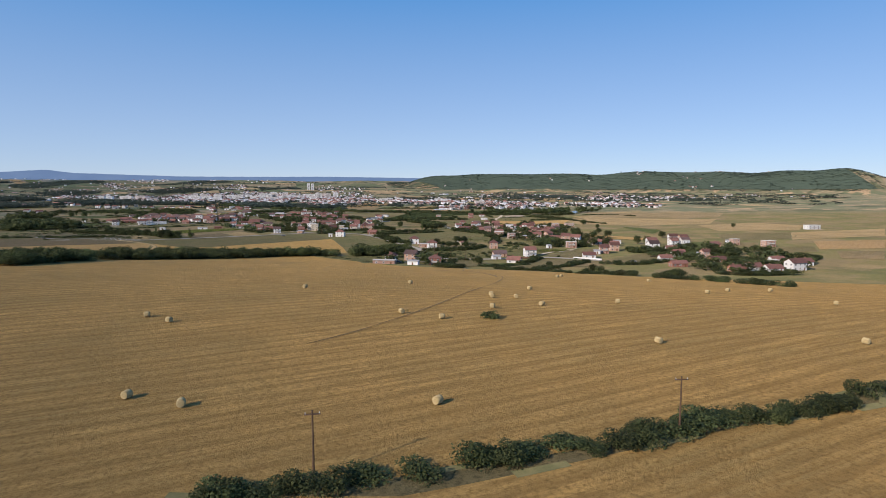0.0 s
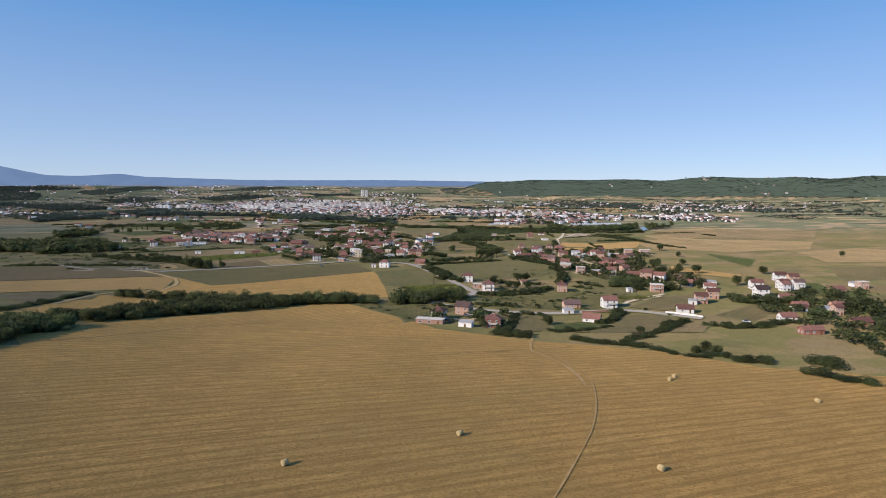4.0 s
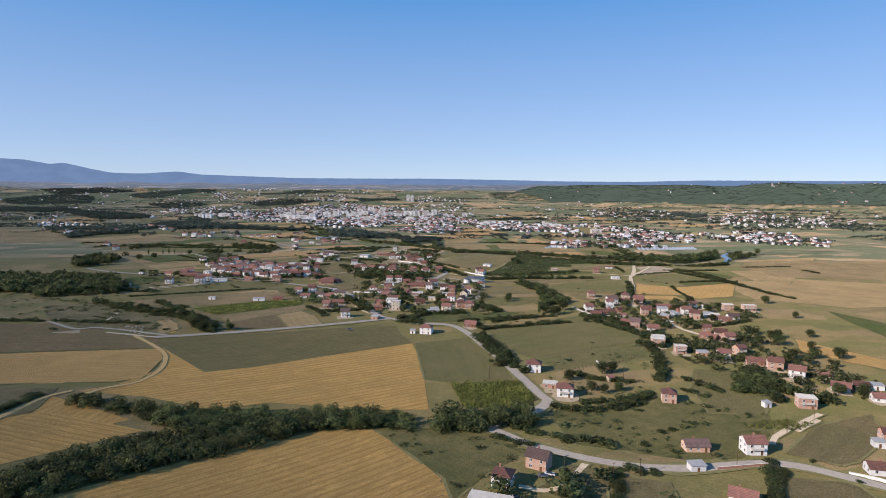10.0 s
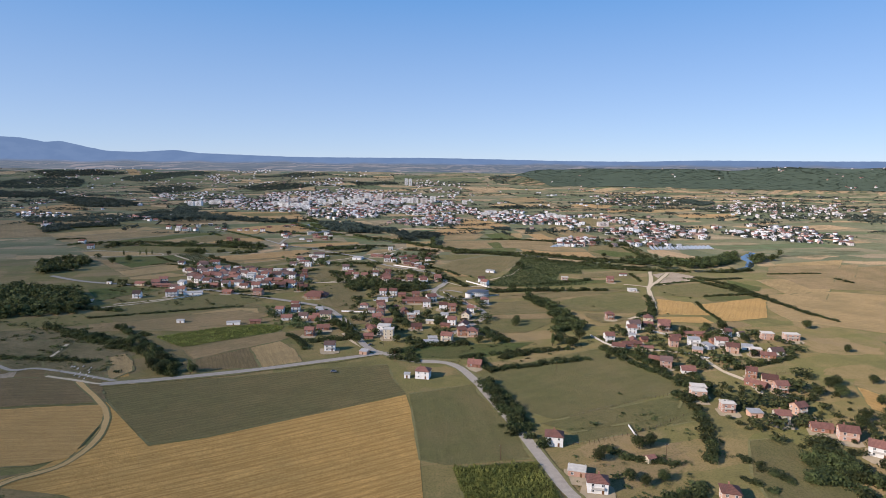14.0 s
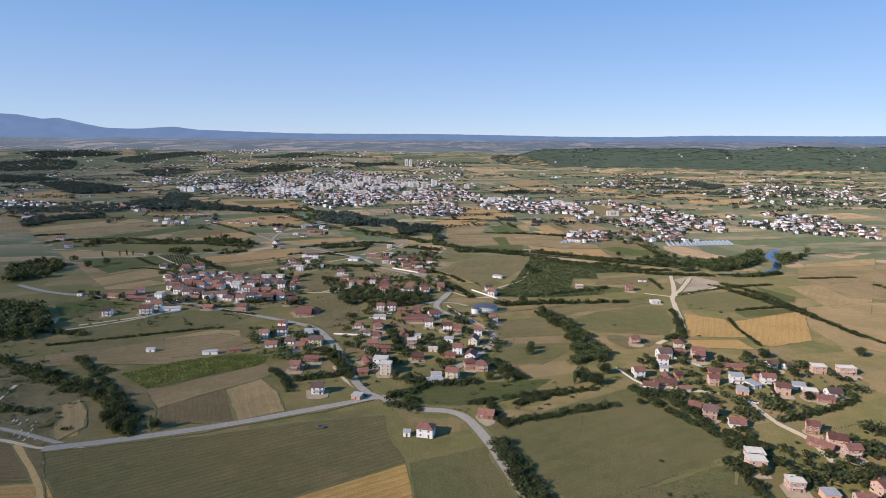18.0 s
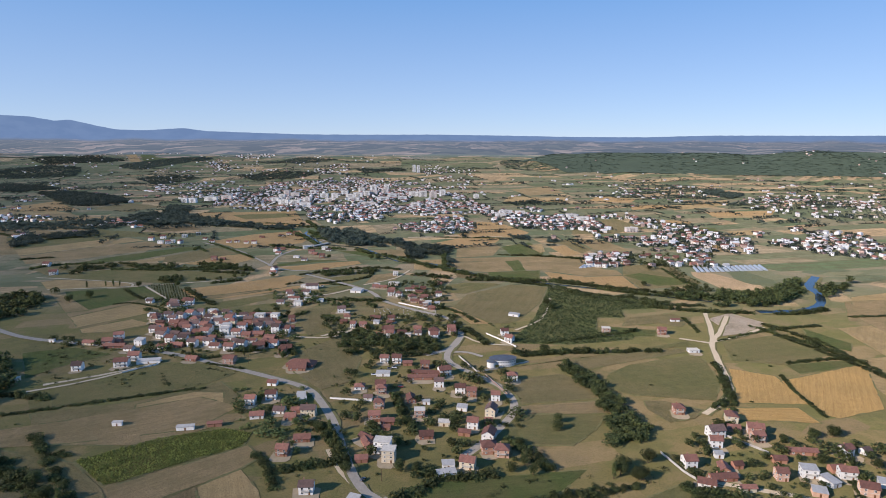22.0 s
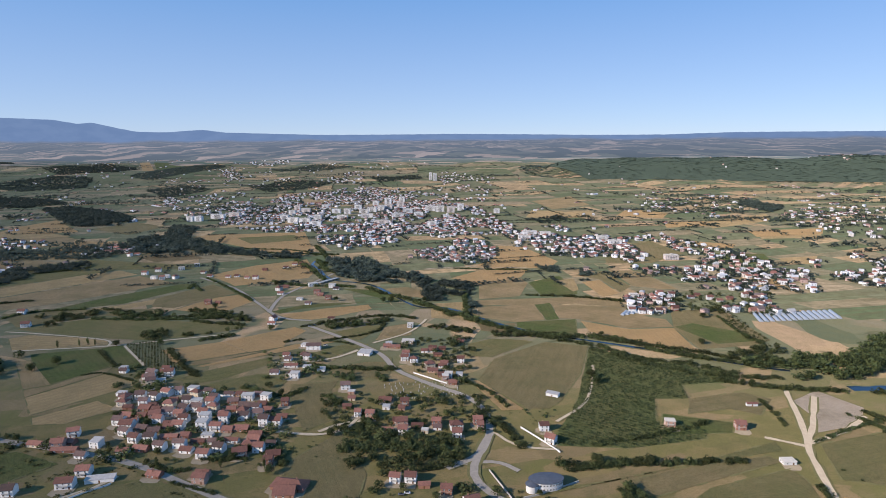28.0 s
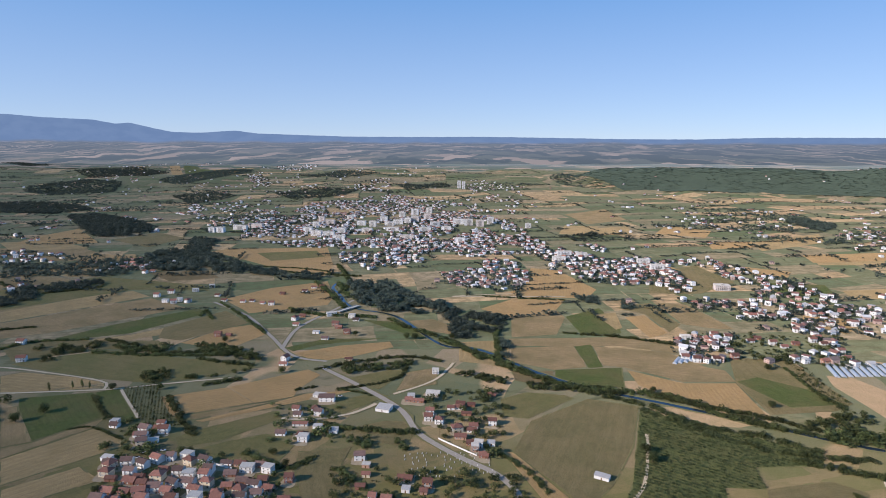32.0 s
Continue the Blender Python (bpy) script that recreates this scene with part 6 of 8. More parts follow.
tree(245, 352, 7.84)
tree(220, 338, 7.84)
tree(-122, 626, 8.96)
tree(-47, 648, 6.72)
tree(-89, 655, 7.84)
tree(-205, 721, 7.84)
tree(-187, 703, 7.84)
tree(-160, 576, 8.96, "tall")
tree(-188, 587, 7.84)
tree(-250, 593, 6.72)
tree(-241, 575, 8.96, "tall")
tree(-283, 639, 7.84)
tree(-300, 624, 7.84)
tree(-318, 653, 7.84)
tree(-193, 576, 10.1, "tall")
tree(-377, 612, 6.72)
tree(-395, 612, 7.84)
tree(-337, 603, 7.84)
tree(329, 881, 8.96)
tree(267, 859, 8.96)
tree(-333, 1143, 10.1)
tree(-137, 1038, 10.1)
tree(-125, 1039, 10.1)
tree(-75, 1044, 8.96)
tree(-209, 1043, 8.96)
tree(-263, 902, 8.96)
tree(-377, 842, 8.96)
tree(-378, 1002, 8.96)
tree(310, 968, 8.96)
tree(155, 887, 7.84)
bush(30, -234, 2.99, 3.68)
bush(63, 25, 2.3, 2.3)
bush(111, 109, 2.88, 3.45)
bush(118, 112, 2.88, 3.45)
bush(98, 94, 2.88, 2.88)
bush(49, 57, 2.3, 2.88)
bush(165, 132, 2.3, 2.3)
bush(229, 484, 2.3, 2.3)
bush(271, 491, 1.72, 2.3)
bush(264, 586, 1.84, 2.3)
bush(269, 573, 1.84, 2.3)
bush(283, 559, 2.3, 2.3)
bush(119, 274, 1.72, 2.3)
bush(-301, 322, 1.72, 1.84)
bush(-303, 352, 1.72, 1.84)
bush(-205, 325, 2.07, 2.3)
bush(-192, 306, 1.72, 2.3)
bush(38, 225, 2.3, 2.88)
bush(166, 79, 2.3, 2.3)
bush(174, 61, 2.3, 2.3)
bush(163, 515, 1.72, 2.3)
bush(120, 688, 2.07, 2.3)
wood(6.9, 4.2, (-152, -91), (-147, -73), (-150, -11), (-168, 26), (-174, -21), (-171, -53))
hedge(4.02, 5.6, (55, 1), (71, -6))
tree(90, 35, 6.16)
tree(143, -38, 6.72)
tree(146, -42, 5.6)
tree(133, 9, 5.6)
hedge(4.02, 6.72, (165, -80), (179, -109), (192, -141))
hedge(5.75, 6.72, (184, -56), (180, -79))
hedge(4.6, 5.6, (-324, 408), (-283, 378), (-252, 362), (-227, 352))
hedge(6.9, 6.72, (350, 726), (315, 729), (271, 738), (239, 751))
hedge(6.9, 6.72, (378, 723), (418, 730), (449, 745))
hedge(5.75, 6.72, (196, 842), (239, 816), (274, 803), (301, 790))
hedge(5.75, 6.72, (150, 879), (200, 853), (247, 835), (287, 810))
hedge(5.75, 6.72, (-13, 954), (39, 911), (96, 874), (142, 848))
hedge(6.9, 7.84, (-176, 1126), (-144, 1089), (-74, 1030), (-27, 962))
hedge(6.9, 7.84, (-317, 1361), (-282, 1275), (-241, 1221))
hedge(6.9, 6.72, (-361, 1356), (-299, 1254), (-258, 1174))
hedge(4.6, 6.72, (247, 99), (299, 92), (341, 95))
hedge(5.75, 6.72, (246, 115), (257, 91), (318, 133))
hedge(4.6, 6.72, (229, -38), (243, -49), (276, -40))
hedge(5.75, 7.84, (292, 33), (305, 8), (363, 35))
hedge(2.3, 4.48, (369, 635), (372, 572), (373, 510), (385, 459))
hedge(2.3, 4.48, (454, 715), (534, 724))
hedge(3.45, 5.6, (528, 684), (532, 654))
hedge(3.45, 5.6, (335, 664), (399, 681))
tree(337, 435, 10.1)
hedge(3.45, 5.6, (323, 677), (339, 648), (365, 598))
hedge(3.45, 5.6, (-682, 1034), (-719, 1017))
hedge(4.6, 6.72, (-963, 1292), (-832, 1218), (-747, 1278))
hedge(4.6, 6.72, (-486, 1447), (-384, 1431), (-285, 1414))
hedge(5.75, 7.84, (-693, 1485), (-790, 1539), (-851, 1467))
hedge(5.75, 7.84, (-360, 1521), (-296, 1363), (-294, 1274))
hedge(4.6, 5.6, (-278, 418), (-228, 366), (-183, 317))
hedge(4.6, 6.72, (-427, 466), (-376, 487), (-307, 478))
wood(6.9, 4.2, (-170, -14), (-160, -8), (-149, -3), (-141, -16), (-157, -32))
hedge(3.45, 5.6, (-422, 335), (-339, 335), (-248, 329))
hedge(3.45, 5.6, (-212, 45), (-214, 92), (-216, 149))
hedge(5.75, 6.72, (190, 185), (194, 145))
hedge(5.75, 6.72, (242, 103), (256, 89), (258, 66))
hedge(4.6, 5.6, (184, 34), (200, 23), (239, 38))
tree(247, 162, 8.96)
tree(281, 168, 10.1)
tree(289, 164, 10.1)
tree(342, 228, 8.96)
tree(522, 358, 7.84)
tree(298, 296, 7.84)
tree(233, 163, 8.96)
tree(292, 62, 7.84)
tree(302, 61, 8.96)
hedge(5.75, 6.72, (-104, 382), (-90, 386), (-74, 391))
hedge(5.75, 6.72, (-97, 443), (-82, 422), (-66, 387))
hedge(5.75, 5.6, (-45, 490), (-38, 466), (-27, 433))
hedge(5.75, 6.72, (-17, 383), (2, 376), (28, 378))
hedge(5.75, 7.84, (-33, 353), (-16, 364), (-2, 383))
hedge(5.75, 6.72, (39, 419), (52, 397), (58, 384))
tree(44, 392, 7.84)
tree(48, 380, 7.84)
tree(0, 433, 6.72)
tree(-92, 432, 8.96)
tree(-85, 418, 8.96)
tree(-55, 433, 8.96)
tree(-32, 383, 8.96)
hedge(5.75, 6.72, (-109, 602), (-75, 611), (-26, 604))
wood(6.5, 6.4, (-116, 633), (-100, 647), (-73, 630), (-22, 626), (-8, 613), (-12, 593), (-64, 592), (-105, 602))
hedge(4.6, 5.6, (-316, 653), (-299, 659), (-266, 606))
hedge(5.75, 6.72, (-194, 636), (-165, 609), (-146, 576))
tree(-189, 599, 7.84)
tree(-180, 599, 7.84)
tree(-154, 568, 8.96)
tree(-280, 597, 7.84)
tree(-284, 715, 7.84)
tree(-276, 715, 7.84)
hedge(3.45, 4.48, (-251, 581), (-228, 570), (-213, 574))
hedge(5.75, 6.72, (-174, 777), (-121, 770), (-85, 771))
wood(6.9, 4.2, (-142, 121), (-113, 126), (-64, 128), (-15, 126), (-8, 111), (-31, 109), (-59, 105), (-96, 95), (-122, 98))
hedge(5.75, 6.72, (157, 275), (157, 245), (147, 204), (136, 183))
hedge(3.45, 4.48, (88, 201), (99, 189), (121, 183))
wood(6.9, 4.5, (188, 191), (209, 188), (206, 175), (175, 166))
hedge(4.02, 5.04, (156, 190), (163, 174), (167, 166))
hedge(3.45, 4.48, (82, 148), (107, 153), (128, 165))
tree(259, 431, 7.84)
tree(328, 366, 7.84)
tree(277, 260, 7.84)
tree(263, 289, 8.96)
tree(270, 292, 8.96)
row_crop("orchard", "dark green young orchard planted in close rows", 4.4, 1.2, 2.0, 1.5, -29, LEAF_ORCHARD, (131, 840), (177, 820), (268, 765), (259, 746), (201, 739), (196, 706), (165, 706), (153, 660), (187, 646), (184, 630), (116, 613), (54, 616), (79, 668), (95, 708))
row_crop("vineyard", "dark green vines planted in straight rows", 3.2, 1.8, 1.8, 1.3, -62, LEAF, (-422, 845), (-389, 855), (-332, 785), (-303, 767), (-334, 755), (-359, 773))
row_crop("maize", "tall yellow-green maize standing in rows", 1.5, 0.9, 2.0, 0.8, 10, LEAF_MAIZE, (10, 178), (52, 185), (58, 153), (50, 144), (18, 138))
row_crop("maize", "tall yellow-green maize standing in rows", 1.6, 1.0, 1.4, 0.8, 20, LEAF_MAIZE, (-235, 390), (-197, 419), (-158, 434), (-137, 428), (-137, 409), (-164, 392), (-194, 368), (-202, 364))
row_crop("maize", "tall yellow-green maize standing in rows", 1.6, 1.0, 1.8, 0.8, 12, LEAF_MAIZE, (155, 120), (183, 125), (192, 120), (179, 111), (155, 116))
row_crop("orchard", "rows of small dark green fruit trees", 6, 4, 3.4, 2.6, -40, LEAF, (345, 999), (358, 1001), (350, 877), (346, 851), (329, 849), (327, 911))
wood(11, 8, (-1572, 2281), (-1505, 2354), (-1205, 2152), (-1057, 1976), (-1080, 1851), (-1160, 1842), (-1384, 2079))
wood(11, 7.5, (-813, 1471), (-844, 1617), (-790, 1651), (-856, 1839), (-783, 1811), (-707, 1632), (-567, 1498), (-449, 1427), (-347, 1399), (-353, 1363), (-491, 1403), (-574, 1433), (-708, 1419))
wood(8, 9, (-1075, 1421), (-1058, 1468), (-947, 1435), (-892, 1533), (-846, 1538), (-760, 1374), (-836, 1347), (-962, 1353), (-980, 1314))
wood(8, 7, (-877, 1197), (-882, 1257), (-781, 1317), (-737, 1288), (-793, 1235), (-797, 1139), (-814, 1125))
wood(11, 7, (-297, 1351), (-216, 1360), (-171, 1271), (-101, 1223), (-96, 1163), (-180, 1155), (-244, 1209))
wood(7, 5, (-412, 986), (-366, 983), (-312, 957), (-302, 934), (-346, 939), (-396, 964))
wood(6.5, 5, (-514, 968), (-473, 964), (-429, 985), (-412, 955), (-444, 944), (-491, 950))
wood(6, 5, (-421, 875), (-407, 899), (-371, 878), (-325, 882), (-294, 913), (-324, 892), (-365, 867), (-402, 857))
wood(5.5, 4.5, (-199, 926), (-146, 938), (-109, 956), (-116, 935), (-165, 910), (-187, 902))
wood(5.5, 4.5, (-154, 755), (-110, 759), (-89, 743), (-91, 732), (-135, 739))
wood(7, 6.5, (-614, 950), (-541, 982), (-522, 959), (-566, 932), (-551, 905), (-575, 910))
wood(8, 6, (-101, 1211), (-59, 1167), (-1, 1161), (1, 1089), (-53, 1039), (-82, 1053))
wood(8, 5, (-8, 1043), (3, 1044), (4, 967), (-9, 966))
wood(5, 4.5, (-65, 933), (0, 908), (18, 898), (63, 897), (115, 891), (139, 882), (136, 872), (61, 880), (17, 881), (-61, 914))
wood(9, 7, (293, 839), (333, 843), (370, 846), (345, 807), (311, 804), (284, 821))
wood(5, 4.5, (143, 883), (187, 871), (218, 845), (249, 826), (280, 812), (274, 800), (243, 813), (213, 831), (182, 858))
wood(6, 5, (123, 1301), (164, 1291), (155, 1237), (131, 1261))
wood(5, 5, (203, 1282), (216, 1243), (202, 1182), (183, 1180))
hedge(3, 4.5, (95, 555), (105, 531), (115, 507), (119, 478))
hedge(5, 5.5, (340, 682), (359, 643), (359, 595), (372, 566))
hedge(3.5, 4, (299, 565), (331, 574), (368, 582))
hedge(3, 3.5, (261, 708), (261, 676), (258, 654))
hedge(2.5, 3, (281, 538), (274, 505), (272, 477), (271, 459))
hedge(3, 3.5, (355, 589), (371, 577))
hedge(4, 5, (235, 564), (229, 528), (217, 496), (196, 472))
hedge(2.5, 3.5, (268, 627), (308, 650), (345, 666))
hedge(3, 4, (-439, 821), (-420, 802), (-391, 773))
hedge(2.2, 3, (-412, 747), (-391, 753), (-351, 734))
hedge(5, 5.5, (-355, 822), (-320, 780), (-289, 748))
hedge(4, 5, (-470, 1113), (-476, 1144), (-445, 1101))
hedge(4, 5, (-477, 1196), (-405, 1120), (-338, 1042))
hedge(2.6, 3.5, (-184, 861), (-158, 856), (-147, 849))
hedge(3, 4, (-230, 856), (-211, 866))
hedge(3, 4, (60, 10), (69, 35), (78, 67))
hedge(2.4, 3.2, (88, 12), (108, 20), (126, 31))
hedge(3.5, 4, (149, 16), (166, 35), (174, 42))
hedge(3, 4, (140, 60), (150, 72))
hedge(6.5, 7, (-343, 417), (-308, 398), (-271, 380), (-225, 349), (-200, 322), (-181, 302))
hedge(6, 6, (-214, 340), (-187, 305), (-176, 299))
hedge(5, 5, (-250, 399), (-241, 395))
hedge(4, 5, (49, 343), (72, 355), (90, 364), (110, 370))
hedge(5, 6, (139, 365), (151, 355), (158, 331))
hedge(4, 5, (160, 336), (165, 314), (176, 291), (177, 274))
hedge(5.5, 6, (32, 293), (38, 260), (44, 232), (46, 213))
wood(10, 11, (-2203, 2699), (-2093, 2761), (-1783, 2632), (-1614, 2500), (-1656, 2337), (-1891, 2345))
wood(10, 12, (-2594, 3375), (-2465, 3617), (-2175, 3553), (-2007, 3196), (-2241, 3053), (-2476, 3153))
wood(10, 13, (-2944, 4168), (-2608, 4428), (-2212, 4110), (-2183, 3796), (-2579, 3829))
wood(10, 12, (-2027, 3654), (-2059, 4047), (-1909, 4497), (-1690, 4278), (-1691, 3838), (-1802, 3500))
wood(10, 13, (-4216, 4991), (-4517, 5808), (-3646, 5116), (-3510, 4503))
wood(9, 12, (-1141, 3157), (-963, 3338), (-703, 3266), (-761, 3036), (-946, 2930))
wood(9, 12, (-1588, 3000), (-1456, 3198), (-1262, 3032), (-1345, 2754))
wood(9, 12, (549, 1493), (609, 1459), (569, 1399), (520, 1402))
wood(9, 12, (187, 1993), (284, 2095), (302, 2006), (209, 1913))
wood(9, 12, (-579, 3578), (-311, 3829), (-261, 3606), (-478, 3333))
wood(9, 12, (-1362, 4145), (-1103, 4332), (-745, 4122), (-988, 3896))
hedge(3.4, 4.2, (91, -8), (95, -13), (104, -19), (114, -23), (122, -29), (126, -40))
hedge(3, 4, (115, -14), (127, -3), (137, 4))
hedge(2.6, 3.4, (140, 9), (153, 23), (167, 38))
hedge(2, 3, (126, -42), (132, -48), (139, -50))
hedge(3.6, 4.4, (137, -39), (144, -34))
hedge(3.4, 4.4, (142, -45), (146, -48), (150, -49))
hedge(4, 5, (148, -54), (154, -58), (163, -60))
hedge(4.2, 4.6, (57, 14), (64, 7), (72, 1))
hedge(3.4, 4, (129, 44), (145, 69))
gardens(7.74, (153, 427), (212, 440), (280, 413), (305, 387), (279, 351), (228, 327), (179, 306), (157, 358))
gardens(10.75, (-102, 522), (-80, 559), (44, 561), (59, 493), (40, 393), (-8, 373), (-55, 372), (-86, 435))
gardens(9.03, (-344, 702), (-205, 721), (-162, 655), (-150, 576), (-276, 575))
gardens(7.74, (-151, 704), (6, 705), (15, 628), (-122, 626))
gardens(8.6, (-244, 815), (-172, 820), (-152, 742), (-216, 738))
gardens(8.6, (-91, 857), (-2, 880), (-5, 730), (-69, 760))
gardens(7.74, (181, 289), (258, 309), (272, 184), (245, 146), (211, 172), (166, 228))
gardens(7.74, (-175, 504), (-114, 505), (-90, 391), (-153, 434))
gardens(7.74, (252, 108), (366, 127), (363, 35), (280, -50), (227, -50), (232, 30))
gardens(8.6, (-407, 615), (-287, 603), (-277, 575), (-393, 602))
gardens(8.6, (-396, 776), (-338, 780), (-300, 710), (-338, 687))
gardens(10.32, (245, 1102), (473, 1100), (405, 977), (295, 994), (208, 976))
gardens(9.46, (24, 61), (81, 71), (67, 20), (29, 22))
brush(5, (-412, 438), (-319, 425), (-241, 362), (-216, 305), (-311, 302))
brush(5, (60, 132), (125, 158), (177, 134), (163, 99), (126, 76), (65, 95))
brush(5, (-32, 116), (24, 109), (45, 87), (24, 65), (9, 37), (6, 58))
brush(6, (73, 230), (173, 284), (170, 212), (113, 148), (64, 148))
brush(6, (-30, 355), (82, 387), (135, 393), (71, 314), (33, 320))
brush(6, (-175, 504), (-96, 490), (-70, 372), (-117, 371))
brush(6, (-165, 637), (-119, 648), (-103, 591), (-150, 589))
brush(6, (-408, 602), (-281, 592), (-179, 532), (-206, 498), (-333, 505))
brush(7, (22, 674), (69, 686), (69, 624), (23, 605))
brush(7, (76, 58), (99, 60), (82, 12), (60, 10))
brush(7, (-542, 502), (-382, 536), (-268, 404), (-246, 336), (-427, 342))
brush(6, (14, -304), (82, -292), (73, -300), (20, -310))


# ---- town builders ----
def shade(name, colours, rough=0.85):
    """Paint that differs from house to house in a joined mesh."""
    m, t, b = material(name, rough, 0.2)
    g = node(t, "NewGeometry")
    stops = [(i / len(colours), c) for i, c in enumerate(colours)]
    col = ramp(t, g.outputs["Random Per Island"], stops, True)
    col = blend(t, ramp(t, fuzz(t, coords(t), 0.3, 4), [(0.35, (0.15, 0.15, 0.15)), (0.6, (0, 0, 0))]), col, (0.3, 0.28, 0.25))
    t.links.new(col, b.inputs["Base Color"])
    return m


TOWN_WALL = shade("town_house_walls", [(0.88, 0.88, 0.88), (0.86, 0.85, 0.84), (0.78, 0.72, 0.65), (0.88, 0.88, 0.89), (0.56, 0.4, 0.34), (0.8, 0.79, 0.77), (0.85, 0.85, 0.86)])
TOWN_ROOF = shade("town_house_roofs", [(0.28, 0.12, 0.09), (0.2, 0.1, 0.08), (0.33, 0.145, 0.105), (0.16, 0.12, 0.11), (0.42, 0.41, 0.4), (0.24, 0.12, 0.095), (0.6, 0.6, 0.6)])
built = []
taken = set()


def town_house(v, f, idx, x, y, w, d, h, turn, kind):
    c, s, z = math.cos(turn), math.sin(turn), land(x, y)
    a, b, e = w / 2, d / 2, 0.7
    rise = d * 0.34
    q = [(-a, -b, -1), (a, -b, -1), (a, b, -1), (-a, b, -1), (-a, -b, h), (a, -b, h), (a, b, h), (-a, b, h)]
    g = [(0, 1, 5, 4), (1, 2, 6, 5), (2, 3, 7, 6), (3, 0, 4, 7)]
    k = [0] * 4
    n = len(q)
    if kind == 0:
        q += [(-a - e, -b - e, h), (a + e, -b - e, h), (a + e, b + e, h), (-a - e, b + e, h), (-a * 0.25, 0, h + rise), (a * 0.25, 0, h + rise)]
        g += [(n, n + 1, n + 5, n + 4), (n + 1, n + 2, n + 5), (n + 2, n + 3, n + 4, n + 5), (n + 3, n, n + 4)]
    elif kind == 1:
        q += [(-a - e, -b - e, h - 0.2), (a + e, -b - e, h - 0.2), (a + e, b + e, h - 0.2), (-a - e, b + e, h - 0.2), (-a - e, 0, h + rise), (a + e, 0, h + rise)]
        g += [(n, n + 1, n + 5, n + 4), (n + 2, n + 3, n + 4, n + 5), (n + 1, n + 2, n + 5), (n + 3, n, n + 4)]
    else:
        q += [(-a - 0.2, -b - 0.2, h), (a + 0.2, -b - 0.2, h), (a + 0.2, b + 0.2, h), (-a - 0.2, b + 0.2, h), (0, 0, h + 0.3)]
        g += [(n, n + 1, n + 4), (n + 1, n + 2, n + 4), (n + 2, n + 3, n + 4), (n + 3, n, n + 4)]
    k += [1] * (len(g) - 4)
    for fl in range(int(h / 2.7)):
        for i in (-1, 1):
            for side in (0, 1):
                z0, m = fl * 2.7 + 1.0, len(q)
                if side == 0:
                    u = i * a * 0.5
                    q += [(u - 0.6, -b - 0.05, z0), (u + 0.6, -b - 0.05, z0), (u + 0.6, -b - 0.05, z0 + 1.3), (u - 0.6, -b - 0.05, z0 + 1.3)]
                else:
                    u = i * b * 0.5
                    q += [(-a - 0.05, u + 0.6, z0), (-a - 0.05, u - 0.6, z0), (-a - 0.05, u - 0.6, z0 + 1.3), (-a - 0.05, u + 0.6, z0 + 1.3)]
                g.append((m, m + 1, m + 2, m + 3))
                k.append(2)
    o = len(v)
    v += [(x + px * c - py * s, y + px * s + py * c, z + pz) for px, py, pz in q]
    f += [tuple(o + i for i in face) for face in g]
    idx += k


def town(gap, *corners):
    """A quarter of small houses and gardens, too many to count."""
    r = random.Random(int(corners[0][0]) * 7 + gap)
    v, f, idx, green = [], [], [], []
    ang = r.uniform(-0.5, 0.5)
    for x, y in scatter(corners, gap, r, 0.5, ang):
        if r.random() < 0.18 or noise.noise((x / 85, y / 120, 2.5)) < -0.2 or (gap > 45 and noise.noise((x / 170, y / 170, 6.0)) < 0.08):
            continue
        cell = (int(x // 11), int(y // 11))
        if cell in taken:
            continue
        taken.add(cell)
        w = r.uniform(7, 10.5)
        town_house(v, f, idx, x, y, w, r.uniform(6.5, 8.5), r.choice((3.0, 5.0, 5.4, 5.6, 7.6)), ang + r.gauss(0, 0.25) + r.choice((0, 1.57)), r.choice((0, 0, 1, 2, 2)))
        built.append((x, y))
        for _ in range(6):
            if r.random() < 0.7:
                h = r.uniform(3, 7.5)
                green.append((x + r.uniform(-0.6, 0.6) * gap, y + r.uniform(-0.6, 0.6) * gap, h, h * 1.1))
    if not v:
        return
    ob = new("town_houses", mesh_from("town_houses", v, f, [TOWN_WALL, TOWN_ROOF, glass], idx))
    tagged(ob, "crowded white and red-roofed houses of the town", "houses", kind="stuff")
    joined_plants("garden_trees", green, TINY, LEAF_HAZED, "dark green garden trees between town houses", "trees")


BLOCK_PAINT = [plain("block_paint", c, [q * 0.85 for q in c], 0.85, 0.2) for c in ((0.85, 0.84, 0.82), (0.82, 0.8, 0.77), (0.74, 0.66, 0.62), (0.84, 0.84, 0.84))]
blocks_made = {}


